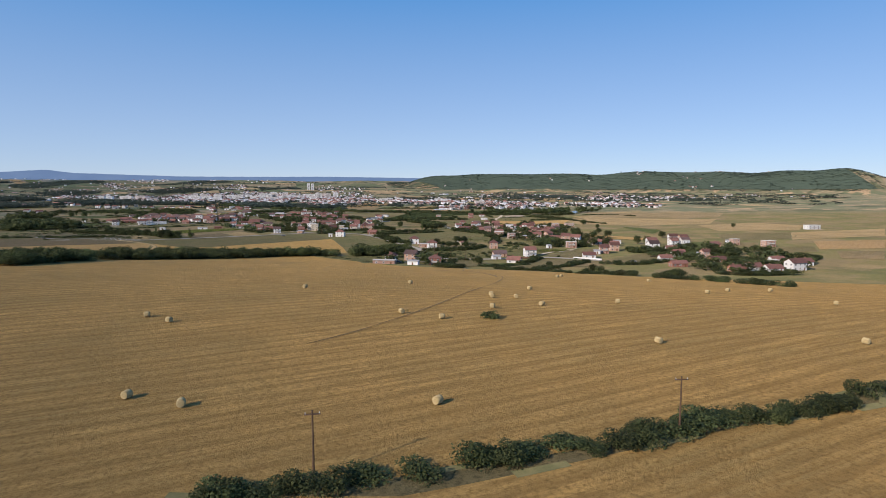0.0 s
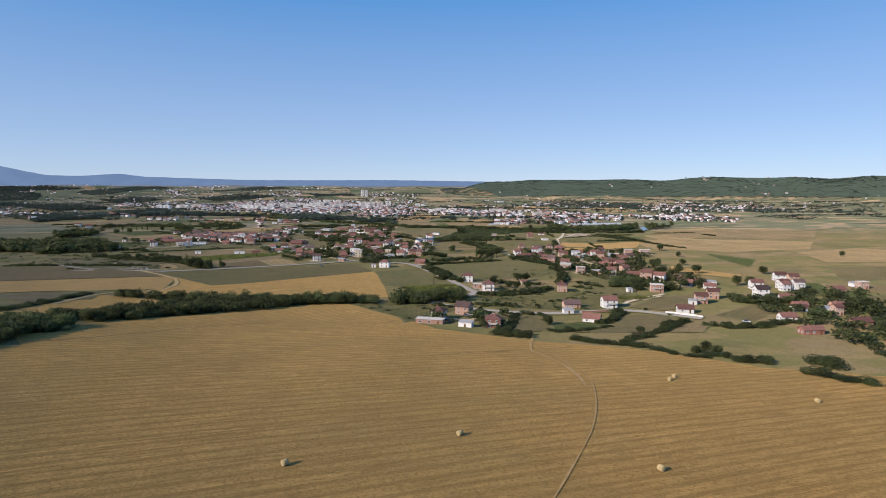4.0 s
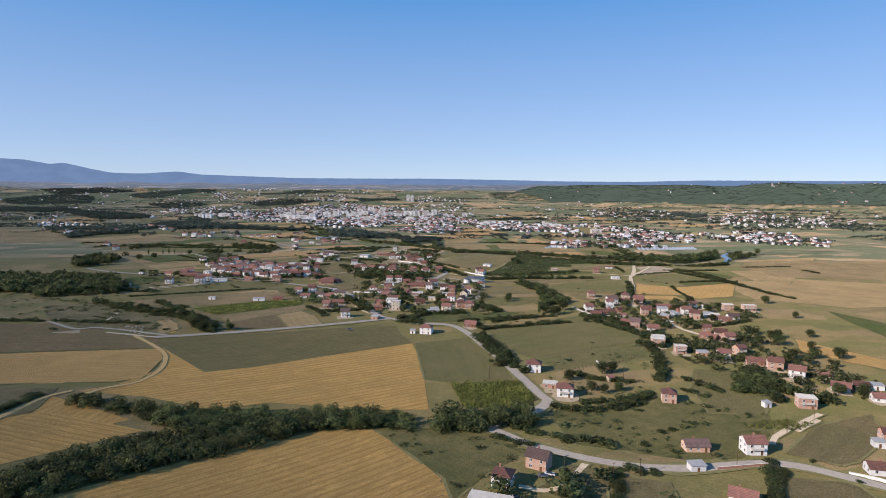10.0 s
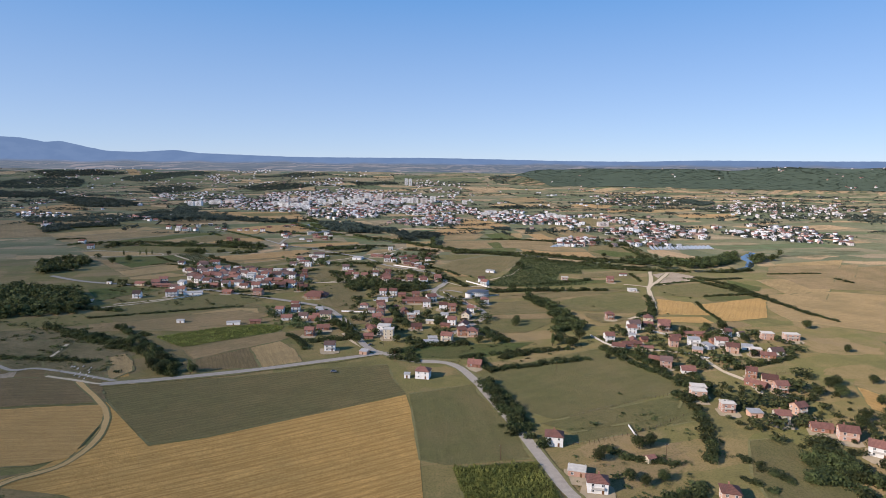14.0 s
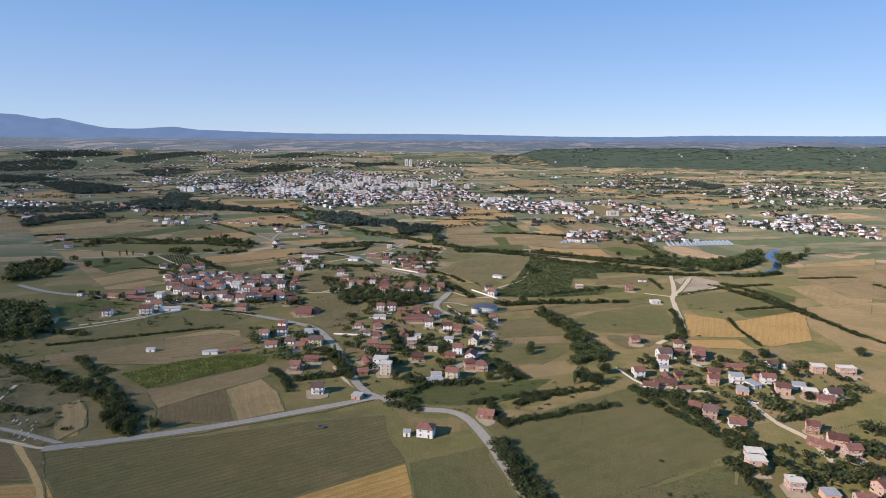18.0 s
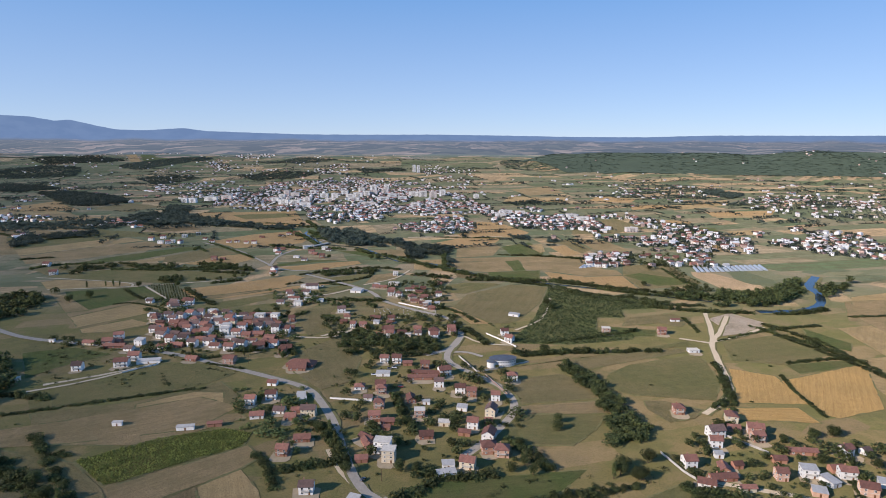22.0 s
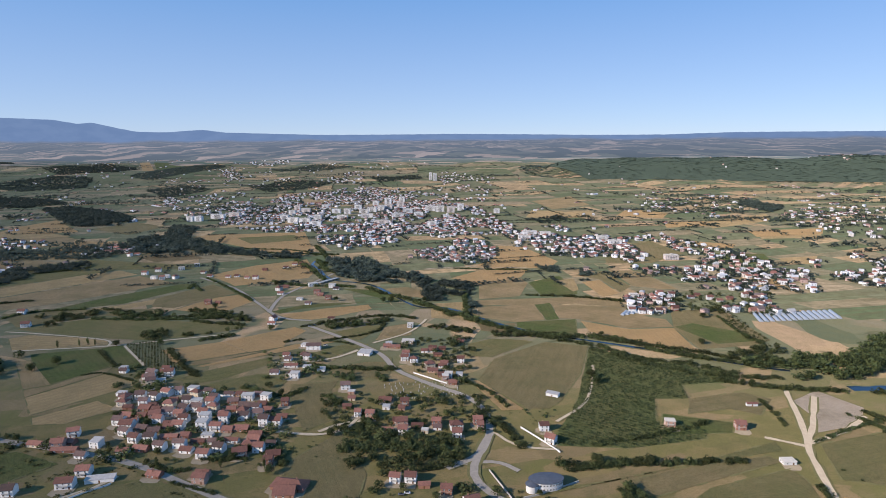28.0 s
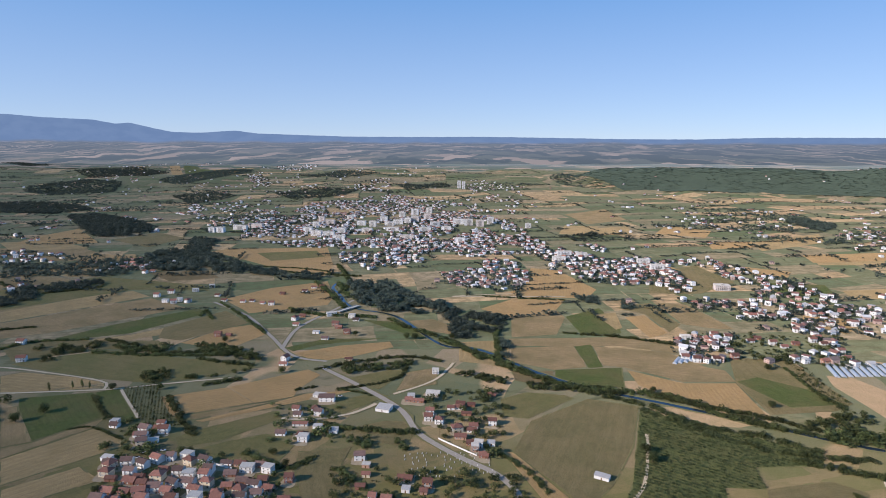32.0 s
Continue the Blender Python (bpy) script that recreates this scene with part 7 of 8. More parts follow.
def block(x, y, floors, w, d, turn):
    """A block of flats with its own windows and balconies."""
    key = (floors, w, d)
    if key not in blocks_made:
        h = floors * 3.0 + 0.6
        paint = BLOCK_PAINT[len(blocks_made) % 4]
        body = boxes("wall", paint, (-w / 2, w / 2, -d / 2, d / 2, -1, h))
        top = boxes("roof", CONCRETE, (-w / 2 - 0.3, w / 2 + 0.3, -d / 2 - 0.3, d / 2 + 0.3, h, h + 0.5), (-2, 2, -2, 2, h + 0.5, h + 2.8))
        n = max(3, round(w / 3.4))
        line = boxes("window_grid", glass, *[((i + 0.5) / n * w - w / 2 - 0.55, (i + 0.5) / n * w - w / 2 + 0.55, -d / 2 - 0.06, -d / 2 + 0.1, k * 3.0 + 1.0, k * 3.0 + 2.4) for i in range(n) for k in range(floors)],
                     *[(-w / 2 - 0.06, -w / 2 + 0.1, u * d / 4 - 0.75, u * d / 4 + 0.75, k * 3.0 + 1.0, k * 3.0 + 2.4) for u in (-1, 1) for k in range(floors)])
        ledge = boxes("balcony_tier", CONCRETE, *[q for k in range(1, floors) for q in ((-w * 0.2, w * 0.2, -d / 2 - 1.2, -d / 2 - 0.01, k * 3.0 - 0.1, k * 3.0 + 0.1), (-w * 0.2, w * 0.2, -d / 2 - 1.2, -d / 2 - 1.1, k * 3.0 + 0.1, k * 3.0 + 1.0))])
        blocks_made[key] = (body, top, line, ledge)
    body, top, line, ledge = blocks_made[key]
    ob = new("apartment_block")
    ob.location, ob.rotation_euler = (x, y + d / 2, land(x, y)), (0, 0, radians(turn))
    part("wall", body, ob)
    part("roof", top, ob)
    tagged(part("window_grid", line, ob), kind="stuff")
    tagged(part("balcony_stack", ledge, ob), kind="stuff")
    return tagged(ob, "pale high apartment block with rows of dark windows", "apartment block", "apartment blocks in the town")


# ---- the town ----
town(21, (135, 1714), (253, 1808), (328, 1697), (383, 1570), (417, 1463), (476, 1421), (448, 1352), (349, 1321), (285, 1378), (209, 1416), (133, 1514))
town(22, (355, 1342), (409, 1327), (422, 1205), (446, 1135), (459, 1074), (435, 1056), (404, 1112), (381, 1210), (343, 1275))
town(19, (228, 1070), (282, 1118), (308, 1083), (288, 1024), (237, 1005), (219, 1024))
town(20, (-156, 1833), (-54, 1774), (70, 1669), (60, 1401), (9, 1327), (-114, 1359))
town(22, (-416, 1733), (-303, 1937), (-158, 1852), (-116, 1382), (-208, 1372), (-285, 1469), (-376, 1585))
town(25, (-213, 2478), (31, 2339), (136, 1795), (17, 1701), (-158, 1852))
town(27, (302, 995), (396, 1063), (401, 1005), (370, 983))
town(24, (402, 1046), (458, 991), (440, 963), (395, 995))
town(30, (-1335, 2687), (-1215, 2925), (-822, 2440), (-699, 2004), (-964, 2102))
town(36, (-2319, 6566), (-2305, 8003), (-1349, 4613), (-1549, 4335))
town(34, (-834, 3696), (-672, 3923), (-537, 3327), (-688, 3198))
town(30, (-1590, 3945), (-1522, 4056), (-1278, 3518), (-1321, 3382))
town(26, (-1203, 1566), (-1164, 1625), (-1019, 1571), (-995, 1484), (-1081, 1443))
town(28, (-948, 1457), (-814, 1537), (-692, 1485), (-796, 1387))
town(26, (-981, 1315), (-958, 1343), (-863, 1257), (-859, 1176))
town(30, (1019, 2144), (1212, 2227), (1101, 2044), (971, 1999))
town(24, (558, 1286), (631, 1276), (599, 1223), (538, 1217))
town(26, (667, 1348), (805, 1433), (971, 1264), (798, 1030), (694, 1071), (602, 1163))
town(40, (1040, 2221), (1421, 2399), (1522, 2010), (1276, 1677), (966, 1613), (895, 1863))
town(24, (341, 1621), (487, 1693), (577, 1421), (595, 1275), (484, 1182), (353, 1302))
town(22, (383, 1194), (519, 1271), (607, 1221), (542, 1107), (376, 1100))
town(22, (230, 1074), (321, 1098), (302, 993), (223, 945))
town(44, (590, 2491), (954, 2714), (1062, 2368), (731, 2068))
town(21, (-828, 2091), (-812, 2834), (-510, 3158), (-161, 2919), (26, 2192), (101, 1774), (43, 1399), (-43, 1322), (-154, 1472), (-355, 1723), (-569, 1742), (-730, 1866))
town(54, (-1517, 3023), (-1892, 5103), (-1295, 4417), (-618, 3794), (-812, 2834), (-868, 2185), (-1261, 2544))
town(21, (75, 1771), (249, 1879), (345, 1525), (415, 1429), (303, 1371), (184, 1404), (107, 1500))
town(25, (303, 1371), (402, 1263), (456, 1172), (470, 1094), (441, 1068), (370, 1164), (290, 1288))
town(25, (450, 1596), (536, 1395), (485, 1327), (411, 1361))
town(69, (1038, 2182), (1278, 2340), (1118, 2078), (976, 2010))
town(78, (498, 1739), (791, 1940), (755, 1806), (500, 1633))
town(40, (-185, 4003), (149, 3602), (65, 2512), (-148, 2684))
town(78, (1305, 3763), (2011, 4325), (1695, 3626), (1193, 3387))
town(78, (501, 3294), (701, 3321), (633, 2921), (459, 2899))
town(74, (-1324, 1701), (-1349, 1848), (-1029, 1832), (-868, 1453), (-1037, 1377))
town(27, (663, 1281), (893, 1345), (704, 1078), (596, 1078), (602, 1170))
town(95, (593, 1694), (1032, 1946), (1237, 1832), (1064, 1587), (861, 1638), (561, 1499))
town(54, (146, 1292), (229, 1363), (222, 1244), (147, 1236))
town(54, (-173, 1642), (-25, 1696), (43, 1399), (-93, 1295), (-200, 1318))
town(84, (-1934, 6510), (-1364, 12334), (122, 6901), (-298, 4091), (-873, 4006))
town(95, (-2403, 3135), (-1549, 3082), (-1261, 2544), (-1726, 2485))
town(69, (-1152, 1573), (-997, 1602), (-836, 1525), (-763, 1296), (-885, 1224))
town(69, (-1002, 1364), (-830, 1399), (-685, 1322), (-803, 1221), (-891, 1212))
town(78, (-2740, 3729), (-3253, 6259), (-2514, 6399), (-1374, 3277), (-1903, 3034))

block(-139, 2228, 6, 35, 14, 0)
block(-104, 2204, 7, 29, 14, 5)
block(-66, 2181, 7, 26, 14, 0)
block(-33, 2241, 8, 22, 16, 0)
block(-340, 2204, 5, 32, 14, 0)
block(-312, 2236, 6, 22, 14, 0)
block(-289, 2254, 7, 26, 14, 0)
block(-256, 2336, 7, 26, 15, 0)
block(-212, 2164, 5, 32, 14, 10)
block(-167, 2066, 5, 29, 14, 0)
block(-536, 1931, 5, 32, 14, -5)
block(-495, 1914, 5, 32, 14, 0)
block(-471, 1972, 6, 22, 14, 0)
block(-582, 1994, 5, 26, 14, 0)
block(-804, 2016, 5, 42, 14, 0)
block(-767, 2059, 5, 35, 14, 0)
block(-843, 1964, 5, 22, 16, 0)
block(-868, 1961, 5, 19, 14, 0)
block(-455, 2162, 5, 29, 14, 0)
block(-413, 2140, 6, 22, 14, 0)
block(-403, 2286, 5, 26, 14, 0)
block(-527, 2303, 5, 22, 14, 0)
block(-556, 2150, 6, 29, 14, 0)
block(-594, 2119, 5, 22, 14, 0)
block(-452, 1867, 4, 35, 14, 0)
block(-230, 2035, 5, 38, 14, 8)
block(-331, 2047, 4, 38, 14, 0)
block(-261, 1889, 4, 38, 16, 0)
block(-318, 2465, 8, 26, 16, 0)
block(-273, 2546, 7, 22, 14, 0)
block(-358, 2407, 6, 22, 14, 0)
block(-363, 2173, 4, 32, 14, 0)
block(-404, 2015, 4, 32, 14, 0)
block(-604, 2216, 7, 19, 14, 0)
block(-110, 1838, 5, 26, 16, 0)
block(150, 1678, 4, 35, 14, 5)
block(130, 1606, 4, 29, 14, 0)
block(331, 1535, 4, 29, 14, 0)
block(315, 1594, 4, 26, 14, 0)
block(188, 1660, 4, 26, 14, 0)
block(404, 1368, 3, 26, 16, 0)
block(89, 2159, 5, 19, 14, 0)
block(-218, 3551, 14, 17, 17, 0)
block(-191, 3515, 14, 17, 17, 0)


# ---- scattered trees and woods of the plain ----
r = random.Random(5)
STRIP, st, sb = material("strip_field_cover", 0.95, 0.1)
sg = node(st, "NewGeometry")
# field palette leans to blue: distance haze is mixed into the colours
sc = ramp(st, sg.outputs["Random Per Island"], [
    (0.0, (0.148, 0.166, 0.0912)), (0.12, (0.236, 0.204, 0.126)), (0.2, (0.17, 0.181, 0.0981)), (0.32, (0.458, 0.313, 0.175)), (0.4, (0.121, 0.15, 0.0804)), (0.5, (0.295, 0.235, 0.143)),
    (0.58, (0.184, 0.188, 0.109)), (0.7, (0.501, 0.353, 0.196)), (0.77, (0.109, 0.145, 0.0701)), (0.86, (0.355, 0.275, 0.173)), (0.92, (0.155, 0.168, 0.0943))], True)
sf = coords(st)
sc = blend(st, ramp(st, fuzz(st, sf, 0.05, 6, 0.7), [(0.4, (0.55, 0.55, 0.55)), (0.56, (0, 0, 0))]), sc, (0.075, 0.08, 0.04))
sc = blend(st, ramp(st, fuzz(st, coords(st, 0.27, 14.0, 1.0), 0.12, 4, 0.6), [(0.42, (0.45, 0.45, 0.45)), (0.56, (0, 0, 0))]), sc, (0.12, 0.1, 0.052))
sc = blend(st, ramp(st, fuzz(st, sf, 0.6, 4, 0.75), [(0.36, (0.6, 0.6, 0.6)), (0.52, (0, 0, 0))]), sc, (0.06, 0.06, 0.03))
st.links.new(sc, sb.inputs["Base Color"])


def bent(u, v):
    """Plan place of a point of the strip pattern: turned, and bent so that no border runs straight."""
    x, y = u * 0.96 - v * 0.27, u * 0.27 + v * 0.96
    return (x + 110 * noise.noise((u / 520, v / 520, 0.5)), y + 90 * noise.noise((u / 480, v / 480, 8.5)))


def plots(u0, u1, v0, v1):
    """Halve a stretch of land again and again down to strip fields."""
    x, y = bent((u0 + u1) / 2, (v0 + v1) / 2)
    w, h = u1 - u0, v1 - v0
    grow = 1 + max(0.0, y - 700) / 3200
    if max(w, h) < r.uniform(120, 230) * grow and min(w, h) < r.uniform(34, 80) * grow:
        yield u0, u1, v0, v1
        return
    k = r.uniform(0.35, 0.65)
    if (w > h * 2.6) or (w > 150 * grow and r.random() < 0.35) or (h < 60 * grow):
        yield from plots(u0, u0 + w * k, v0, v1)
        yield from plots(u0 + w * k, u1, v0, v1)
    else:
        yield from plots(u0, u1, v0, v0 + h * k)
        yield from plots(u0, u1, v0 + h * k, v1)


v, f, rows_of_trees = [], [], []
for u0, u1, v0, v1 in plots(-3600, 5200, -600, 5200):
    cx, cy = bent((u0 + u1) / 2, (v0 + v1) / 2)
    if not 1000 < cy < 4420 or abs(cx) > 0.95 * cy + 300 or ridge(cx, cy) > 12:
        continue
    lift = 0.05 if cy < 2000 else 1.0
    gap = 0.7
    o, n = len(v), 6
    for i in range(n + 1):
        for j in range(n + 1):
            x, y = bent(u0 + gap + (u1 - u0 - 2 * gap) * i / n, v0 + gap + (v1 - v0 - 2 * gap) * j / n)
            v.append((x, y, land(x, y) + lift))
    f += [(o + i * (n + 1) + j, o + (i + 1) * (n + 1) + j, o + (i + 1) * (n + 1) + j + 1, o + i * (n + 1) + j + 1) for i in range(n) for j in range(n)]
    if cy > 1150 and r.random() < 0.5:
        a, b = ((u0, v0), (u1, v0)) if r.random() < 0.6 else ((u0, v0), (u0, v1))
        size = r.uniform(3, 9)
        long = math.hypot(b[0] - a[0], b[1] - a[1])
        q = 0.0
        while q < long:
            if r.random() < 0.85:
                x, y = bent(a[0] + (b[0] - a[0]) * q / long, a[1] + (b[1] - a[1]) * q / long)
                h = size * r.uniform(0.6, 1.3)
                rows_of_trees.append((x + r.gauss(0, 1), y + r.gauss(0, 1), h, h * 1.4))
            q += size * (0.8 if cy < 2200 else 1.3)
ob = new("strip_fields", mesh_from("strip_fields", v, f, [STRIP]))
tagged(ob, "patchwork of narrow dry strip fields across the plain", "fields", kind="stuff")
joined_plants("hedgerow_trees", rows_of_trees, [s[::2] for s in TINY], LEAF_HAZED, "lines of dark hedgerow trees along strip fields", "trees")
places = []
for _ in range(24000):
    x, y = r.uniform(300, 3900), r.uniform(2800, 4300)
    if y < 4130 - 0.29 * (x - 800) and ridge(x, y) > 22 and noise.noise((x / 300, y / 300, 1.0)) > -0.42:
        h = r.uniform(3, 5)
        places.append((x, y, h, r.uniform(12, 18)))
# leaf greens of the hill are greyed with blue, haze put into them
joined_plants("hill_wood", places, [s[::2] for s in TINY], foliage("hazed_hill_leaves", (0.078, 0.105, 0.08), (0.068, 0.092, 0.072)), "continuous dark green woodland over the long hill", "woodland")
places = []
for _ in range(70):
    y = r.uniform(1500, 4400)
    x = r.uniform(-1, 0.9) * y
    if abs(x) < 500 and y < 2600:
        continue
    for _ in range(r.randint(20, 70)):
        places.append((x + r.gauss(0, 90), y + r.gauss(0, 30), r.uniform(7, 13), r.uniform(9, 16)))
joined_plants("far_woods", places, [s[::2] for s in TINY], LEAF_HAZED, "dark distant copses scattered over the plain", "woods")

# slope cover carries the same painted haze tint as its leaves
floor_mat = plain("hazed_wooded_slope", (0.07, 0.094, 0.066), (0.058, 0.078, 0.056), 0.95, 0.02, 0.1)
u0, u1 = Vector((800, 4000)), Vector((3400, 3250))
side = Vector((-(u1 - u0).y, (u1 - u0).x)).normalized()
rim_line = [u0 + (u1 - u0) * k / 8 - side * 470 for k in range(9)] + [u0 + (u1 - u0) * k / 8 + side * 420 for k in range(8, -1, -1)] + [u0 - (u1 - u0).normalized() * 380]
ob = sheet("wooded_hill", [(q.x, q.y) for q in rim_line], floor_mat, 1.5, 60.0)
tagged(ob, "long hill covered in dark green woodland", "hill", kind="structure")

# lone farmhouses over the plain
v, f, idx = [], [], []
for _ in range(230):
    y = 1750 + r.random() * 2050
    x = r.uniform(-0.9, 0.9) * (y + 300)
    if abs(x) < 200 and y < 1200:
        continue
    for _ in range(r.choice((1, 1, 2, 4))):
        town_house(v, f, idx, x + r.gauss(0, 16), y + r.gauss(0, 12), r.uniform(8, 12), r.uniform(7, 9), r.choice((3, 5.7)), r.uniform(0, 3), r.choice((0, 1)))
ob = new("farmhouses", mesh_from("farmhouses", v, f, [TOWN_WALL, TOWN_ROOF, glass], idx))
tagged(ob, "small white farmhouses scattered far over the plain", "houses", kind="stuff")

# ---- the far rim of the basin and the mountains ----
rim, rt, rb = material("hazed_hill_country", 1.0, 0.0)
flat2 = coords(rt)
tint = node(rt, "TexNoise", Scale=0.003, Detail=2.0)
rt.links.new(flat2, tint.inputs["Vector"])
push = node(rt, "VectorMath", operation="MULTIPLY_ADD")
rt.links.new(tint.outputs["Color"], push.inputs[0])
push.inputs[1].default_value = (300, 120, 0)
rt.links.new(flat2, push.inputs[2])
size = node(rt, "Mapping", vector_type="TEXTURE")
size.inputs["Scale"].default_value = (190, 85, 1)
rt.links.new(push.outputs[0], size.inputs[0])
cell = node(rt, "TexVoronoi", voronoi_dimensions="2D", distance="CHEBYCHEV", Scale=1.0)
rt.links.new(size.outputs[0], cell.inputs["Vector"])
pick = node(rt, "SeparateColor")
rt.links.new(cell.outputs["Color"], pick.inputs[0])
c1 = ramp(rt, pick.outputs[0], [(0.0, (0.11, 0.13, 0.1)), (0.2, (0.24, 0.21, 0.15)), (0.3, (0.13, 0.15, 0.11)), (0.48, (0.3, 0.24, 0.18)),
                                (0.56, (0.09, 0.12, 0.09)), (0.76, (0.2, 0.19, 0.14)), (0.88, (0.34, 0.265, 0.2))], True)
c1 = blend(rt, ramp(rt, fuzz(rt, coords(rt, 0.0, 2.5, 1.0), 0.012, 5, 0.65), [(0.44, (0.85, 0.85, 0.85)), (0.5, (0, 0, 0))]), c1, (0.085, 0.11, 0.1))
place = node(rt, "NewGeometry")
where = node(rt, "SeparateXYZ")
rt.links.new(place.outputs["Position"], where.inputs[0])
# distance haze painted in: colour turns blue-grey the farther off it lies
haze_fac = node(rt, "MapRange")
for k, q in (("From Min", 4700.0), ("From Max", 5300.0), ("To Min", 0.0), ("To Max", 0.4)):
    haze_fac.inputs[k].default_value = q
rt.links.new(where.outputs["Y"], haze_fac.inputs["Value"])
c1 = blend(rt, haze_fac.outputs[0], c1, (0.2, 0.23, 0.26))
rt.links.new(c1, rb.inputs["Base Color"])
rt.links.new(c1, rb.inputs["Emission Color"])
# faint glow added to the rim, standing in for bright haze
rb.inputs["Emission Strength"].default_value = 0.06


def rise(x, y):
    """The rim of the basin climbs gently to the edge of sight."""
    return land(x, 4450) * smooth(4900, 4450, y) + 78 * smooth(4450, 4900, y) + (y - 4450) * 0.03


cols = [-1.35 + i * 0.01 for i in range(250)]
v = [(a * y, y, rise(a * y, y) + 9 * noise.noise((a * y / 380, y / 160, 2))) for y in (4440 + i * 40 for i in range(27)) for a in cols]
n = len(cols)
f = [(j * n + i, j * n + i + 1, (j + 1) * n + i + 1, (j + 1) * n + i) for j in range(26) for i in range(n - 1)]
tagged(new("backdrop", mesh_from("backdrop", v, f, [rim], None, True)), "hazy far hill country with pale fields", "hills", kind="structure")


# ---- loose things and village details ----
STRAW = plain("baled_straw", (0.52, 0.41, 0.22), (0.38, 0.29, 0.14), 0.95, 4.0, 0.1, 0.6)
v, f = [], []
ring = [(math.cos(6.2832 * i / 20), math.sin(6.2832 * i / 20)) for i in range(20)]
for x, r0 in ((-0.62, 0.52), (-0.58, 0.62), (-0.2, 0.64), (0.2, 0.64), (0.58, 0.62), (0.62, 0.52)):
    v += [(x, a * r0, b * r0 + 0.62) for a, b in ring]
for j in range(5):
    f += [(j * 20 + i, j * 20 + (i + 1) % 20, j * 20 + 20 + (i + 1) % 20, j * 20 + 20 + i) for i in range(20)]
f += [tuple(19 - i for i in range(20)), tuple(100 + i for i in range(20))]
BALE = mesh_from("hay_bale", v, f, [STRAW], None, True)


def bale(x, y, turn):
    ob = new("hay_bale", BALE)
    ob.location, ob.rotation_euler = (x, y, land(x, y) + 0.2), (0, 0, radians(turn))
    return tagged(ob, "round golden straw bale lying on cut stubble", "hay bale", "straw bales on the hill")


v, f = [], []
tube(v, f, (0, 0, -0.6), (0, 0, 8), 0.15, 0.1, 8)
POLE = mesh_from("pole", v, f, [TIMBER])
ARM = boxes("crossarm", TIMBER, (-0.9, 0.9, -0.06, 0.06, 7.5, 7.64))
v, f = [], []
tube(v, f, (0, 0, 0), (0, 0, 0.2), 0.05, 0.03, 6)
CUP = mesh_from("insulator", v, f, [WHITE])


def pole(x, y, tall=1.0):
    ob = new("utility_pole")
    ob.location, ob.rotation_euler, ob.scale = (x, y, land(x, y)), (0, 0, rng.uniform(-0.6, 0.6)), (1, 1, tall)
    part("pole", POLE, ob)
    part("crossarm", ARM, ob)
    for u in (-0.75, 0.0, 0.75):
        part("insulator", CUP, ob, (u, 0, 7.64))
    return tagged(ob, "slim dark timber utility pole with crossarm", "utility pole", "utility poles")


CAR_PAINT = [plain("car_paint", c, [q * 0.9 for q in c], 0.3, 1.0, 0.5, 0.0) for c in ((0.75, 0.75, 0.75), (0.12, 0.13, 0.15), (0.3, 0.05, 0.04))]
RUBBER = plain("tyre_rubber", (0.03, 0.03, 0.03), (0.02, 0.02, 0.02), 0.8, 3.0)


def car_body(mat):
    prof = ((-2.1, 0.35), (-2.15, 0.75), (-1.9, 0.95), (-1.1, 1.0), (-0.5, 1.02), (1.0, 1.02), (1.9, 0.9), (2.1, 0.7), (2.1, 0.35))
    v = [(x, -0.82, z) for x, z in prof] + [(x, 0.82, z) for x, z in prof]
    n = len(prof)
    f = [(i, i + 1, n + i + 1, n + i) for i in range(n - 1)] + [(n - 1, 0, n, 2 * n - 1), tuple(range(n))[::-1], tuple(range(n, 2 * n))]
    return mesh_from("body", v, f, [mat])


CAR_BODIES = [car_body(m) for m in CAR_PAINT]
cv = [(-1.4, -0.78, 1.0), (1.0, -0.78, 1.0), (1.0, 0.78, 1.0), (-1.4, 0.78, 1.0), (-1.05, -0.62, 1.5), (0.4, -0.62, 1.5), (0.4, 0.62, 1.5), (-1.05, 0.62, 1.5)]
CABIN = mesh_from("cabin", cv, [(4, 5, 6, 7), (0, 1, 5, 4), (1, 2, 6, 5), (2, 3, 7, 6), (3, 0, 4, 7)], [glass])
v, f = [], []
tube(v, f, (0, -0.1, 0), (0, 0.1, 0), 0.32, 0.32, 14)
WHEEL = mesh_from("wheel", v, f, [RUBBER])
CAR_WORDS = ("white parked car beside a village road", "dark grey parked car beside a village road", "dark red parked car beside a village road")


def car(x, y, turn, paint=0):
    ob = new("car")
    ob.location, ob.rotation_euler = (x, y, land(x, y) + 0.55), (0, 0, radians(turn))
    part("body", CAR_BODIES[paint], ob)
    part("cabin", CABIN, ob)
    for u in (-1.3, 1.3):
        for s in (-0.8, 0.8):
            part("wheel", WHEEL, ob, (u, s, 0.32))
    return tagged(ob, CAR_WORDS[paint], "car", "parked cars")


POST = boxes("post", TIMBER, (-0.07, 0.07, -0.07, 0.07, -0.3, 1.25))


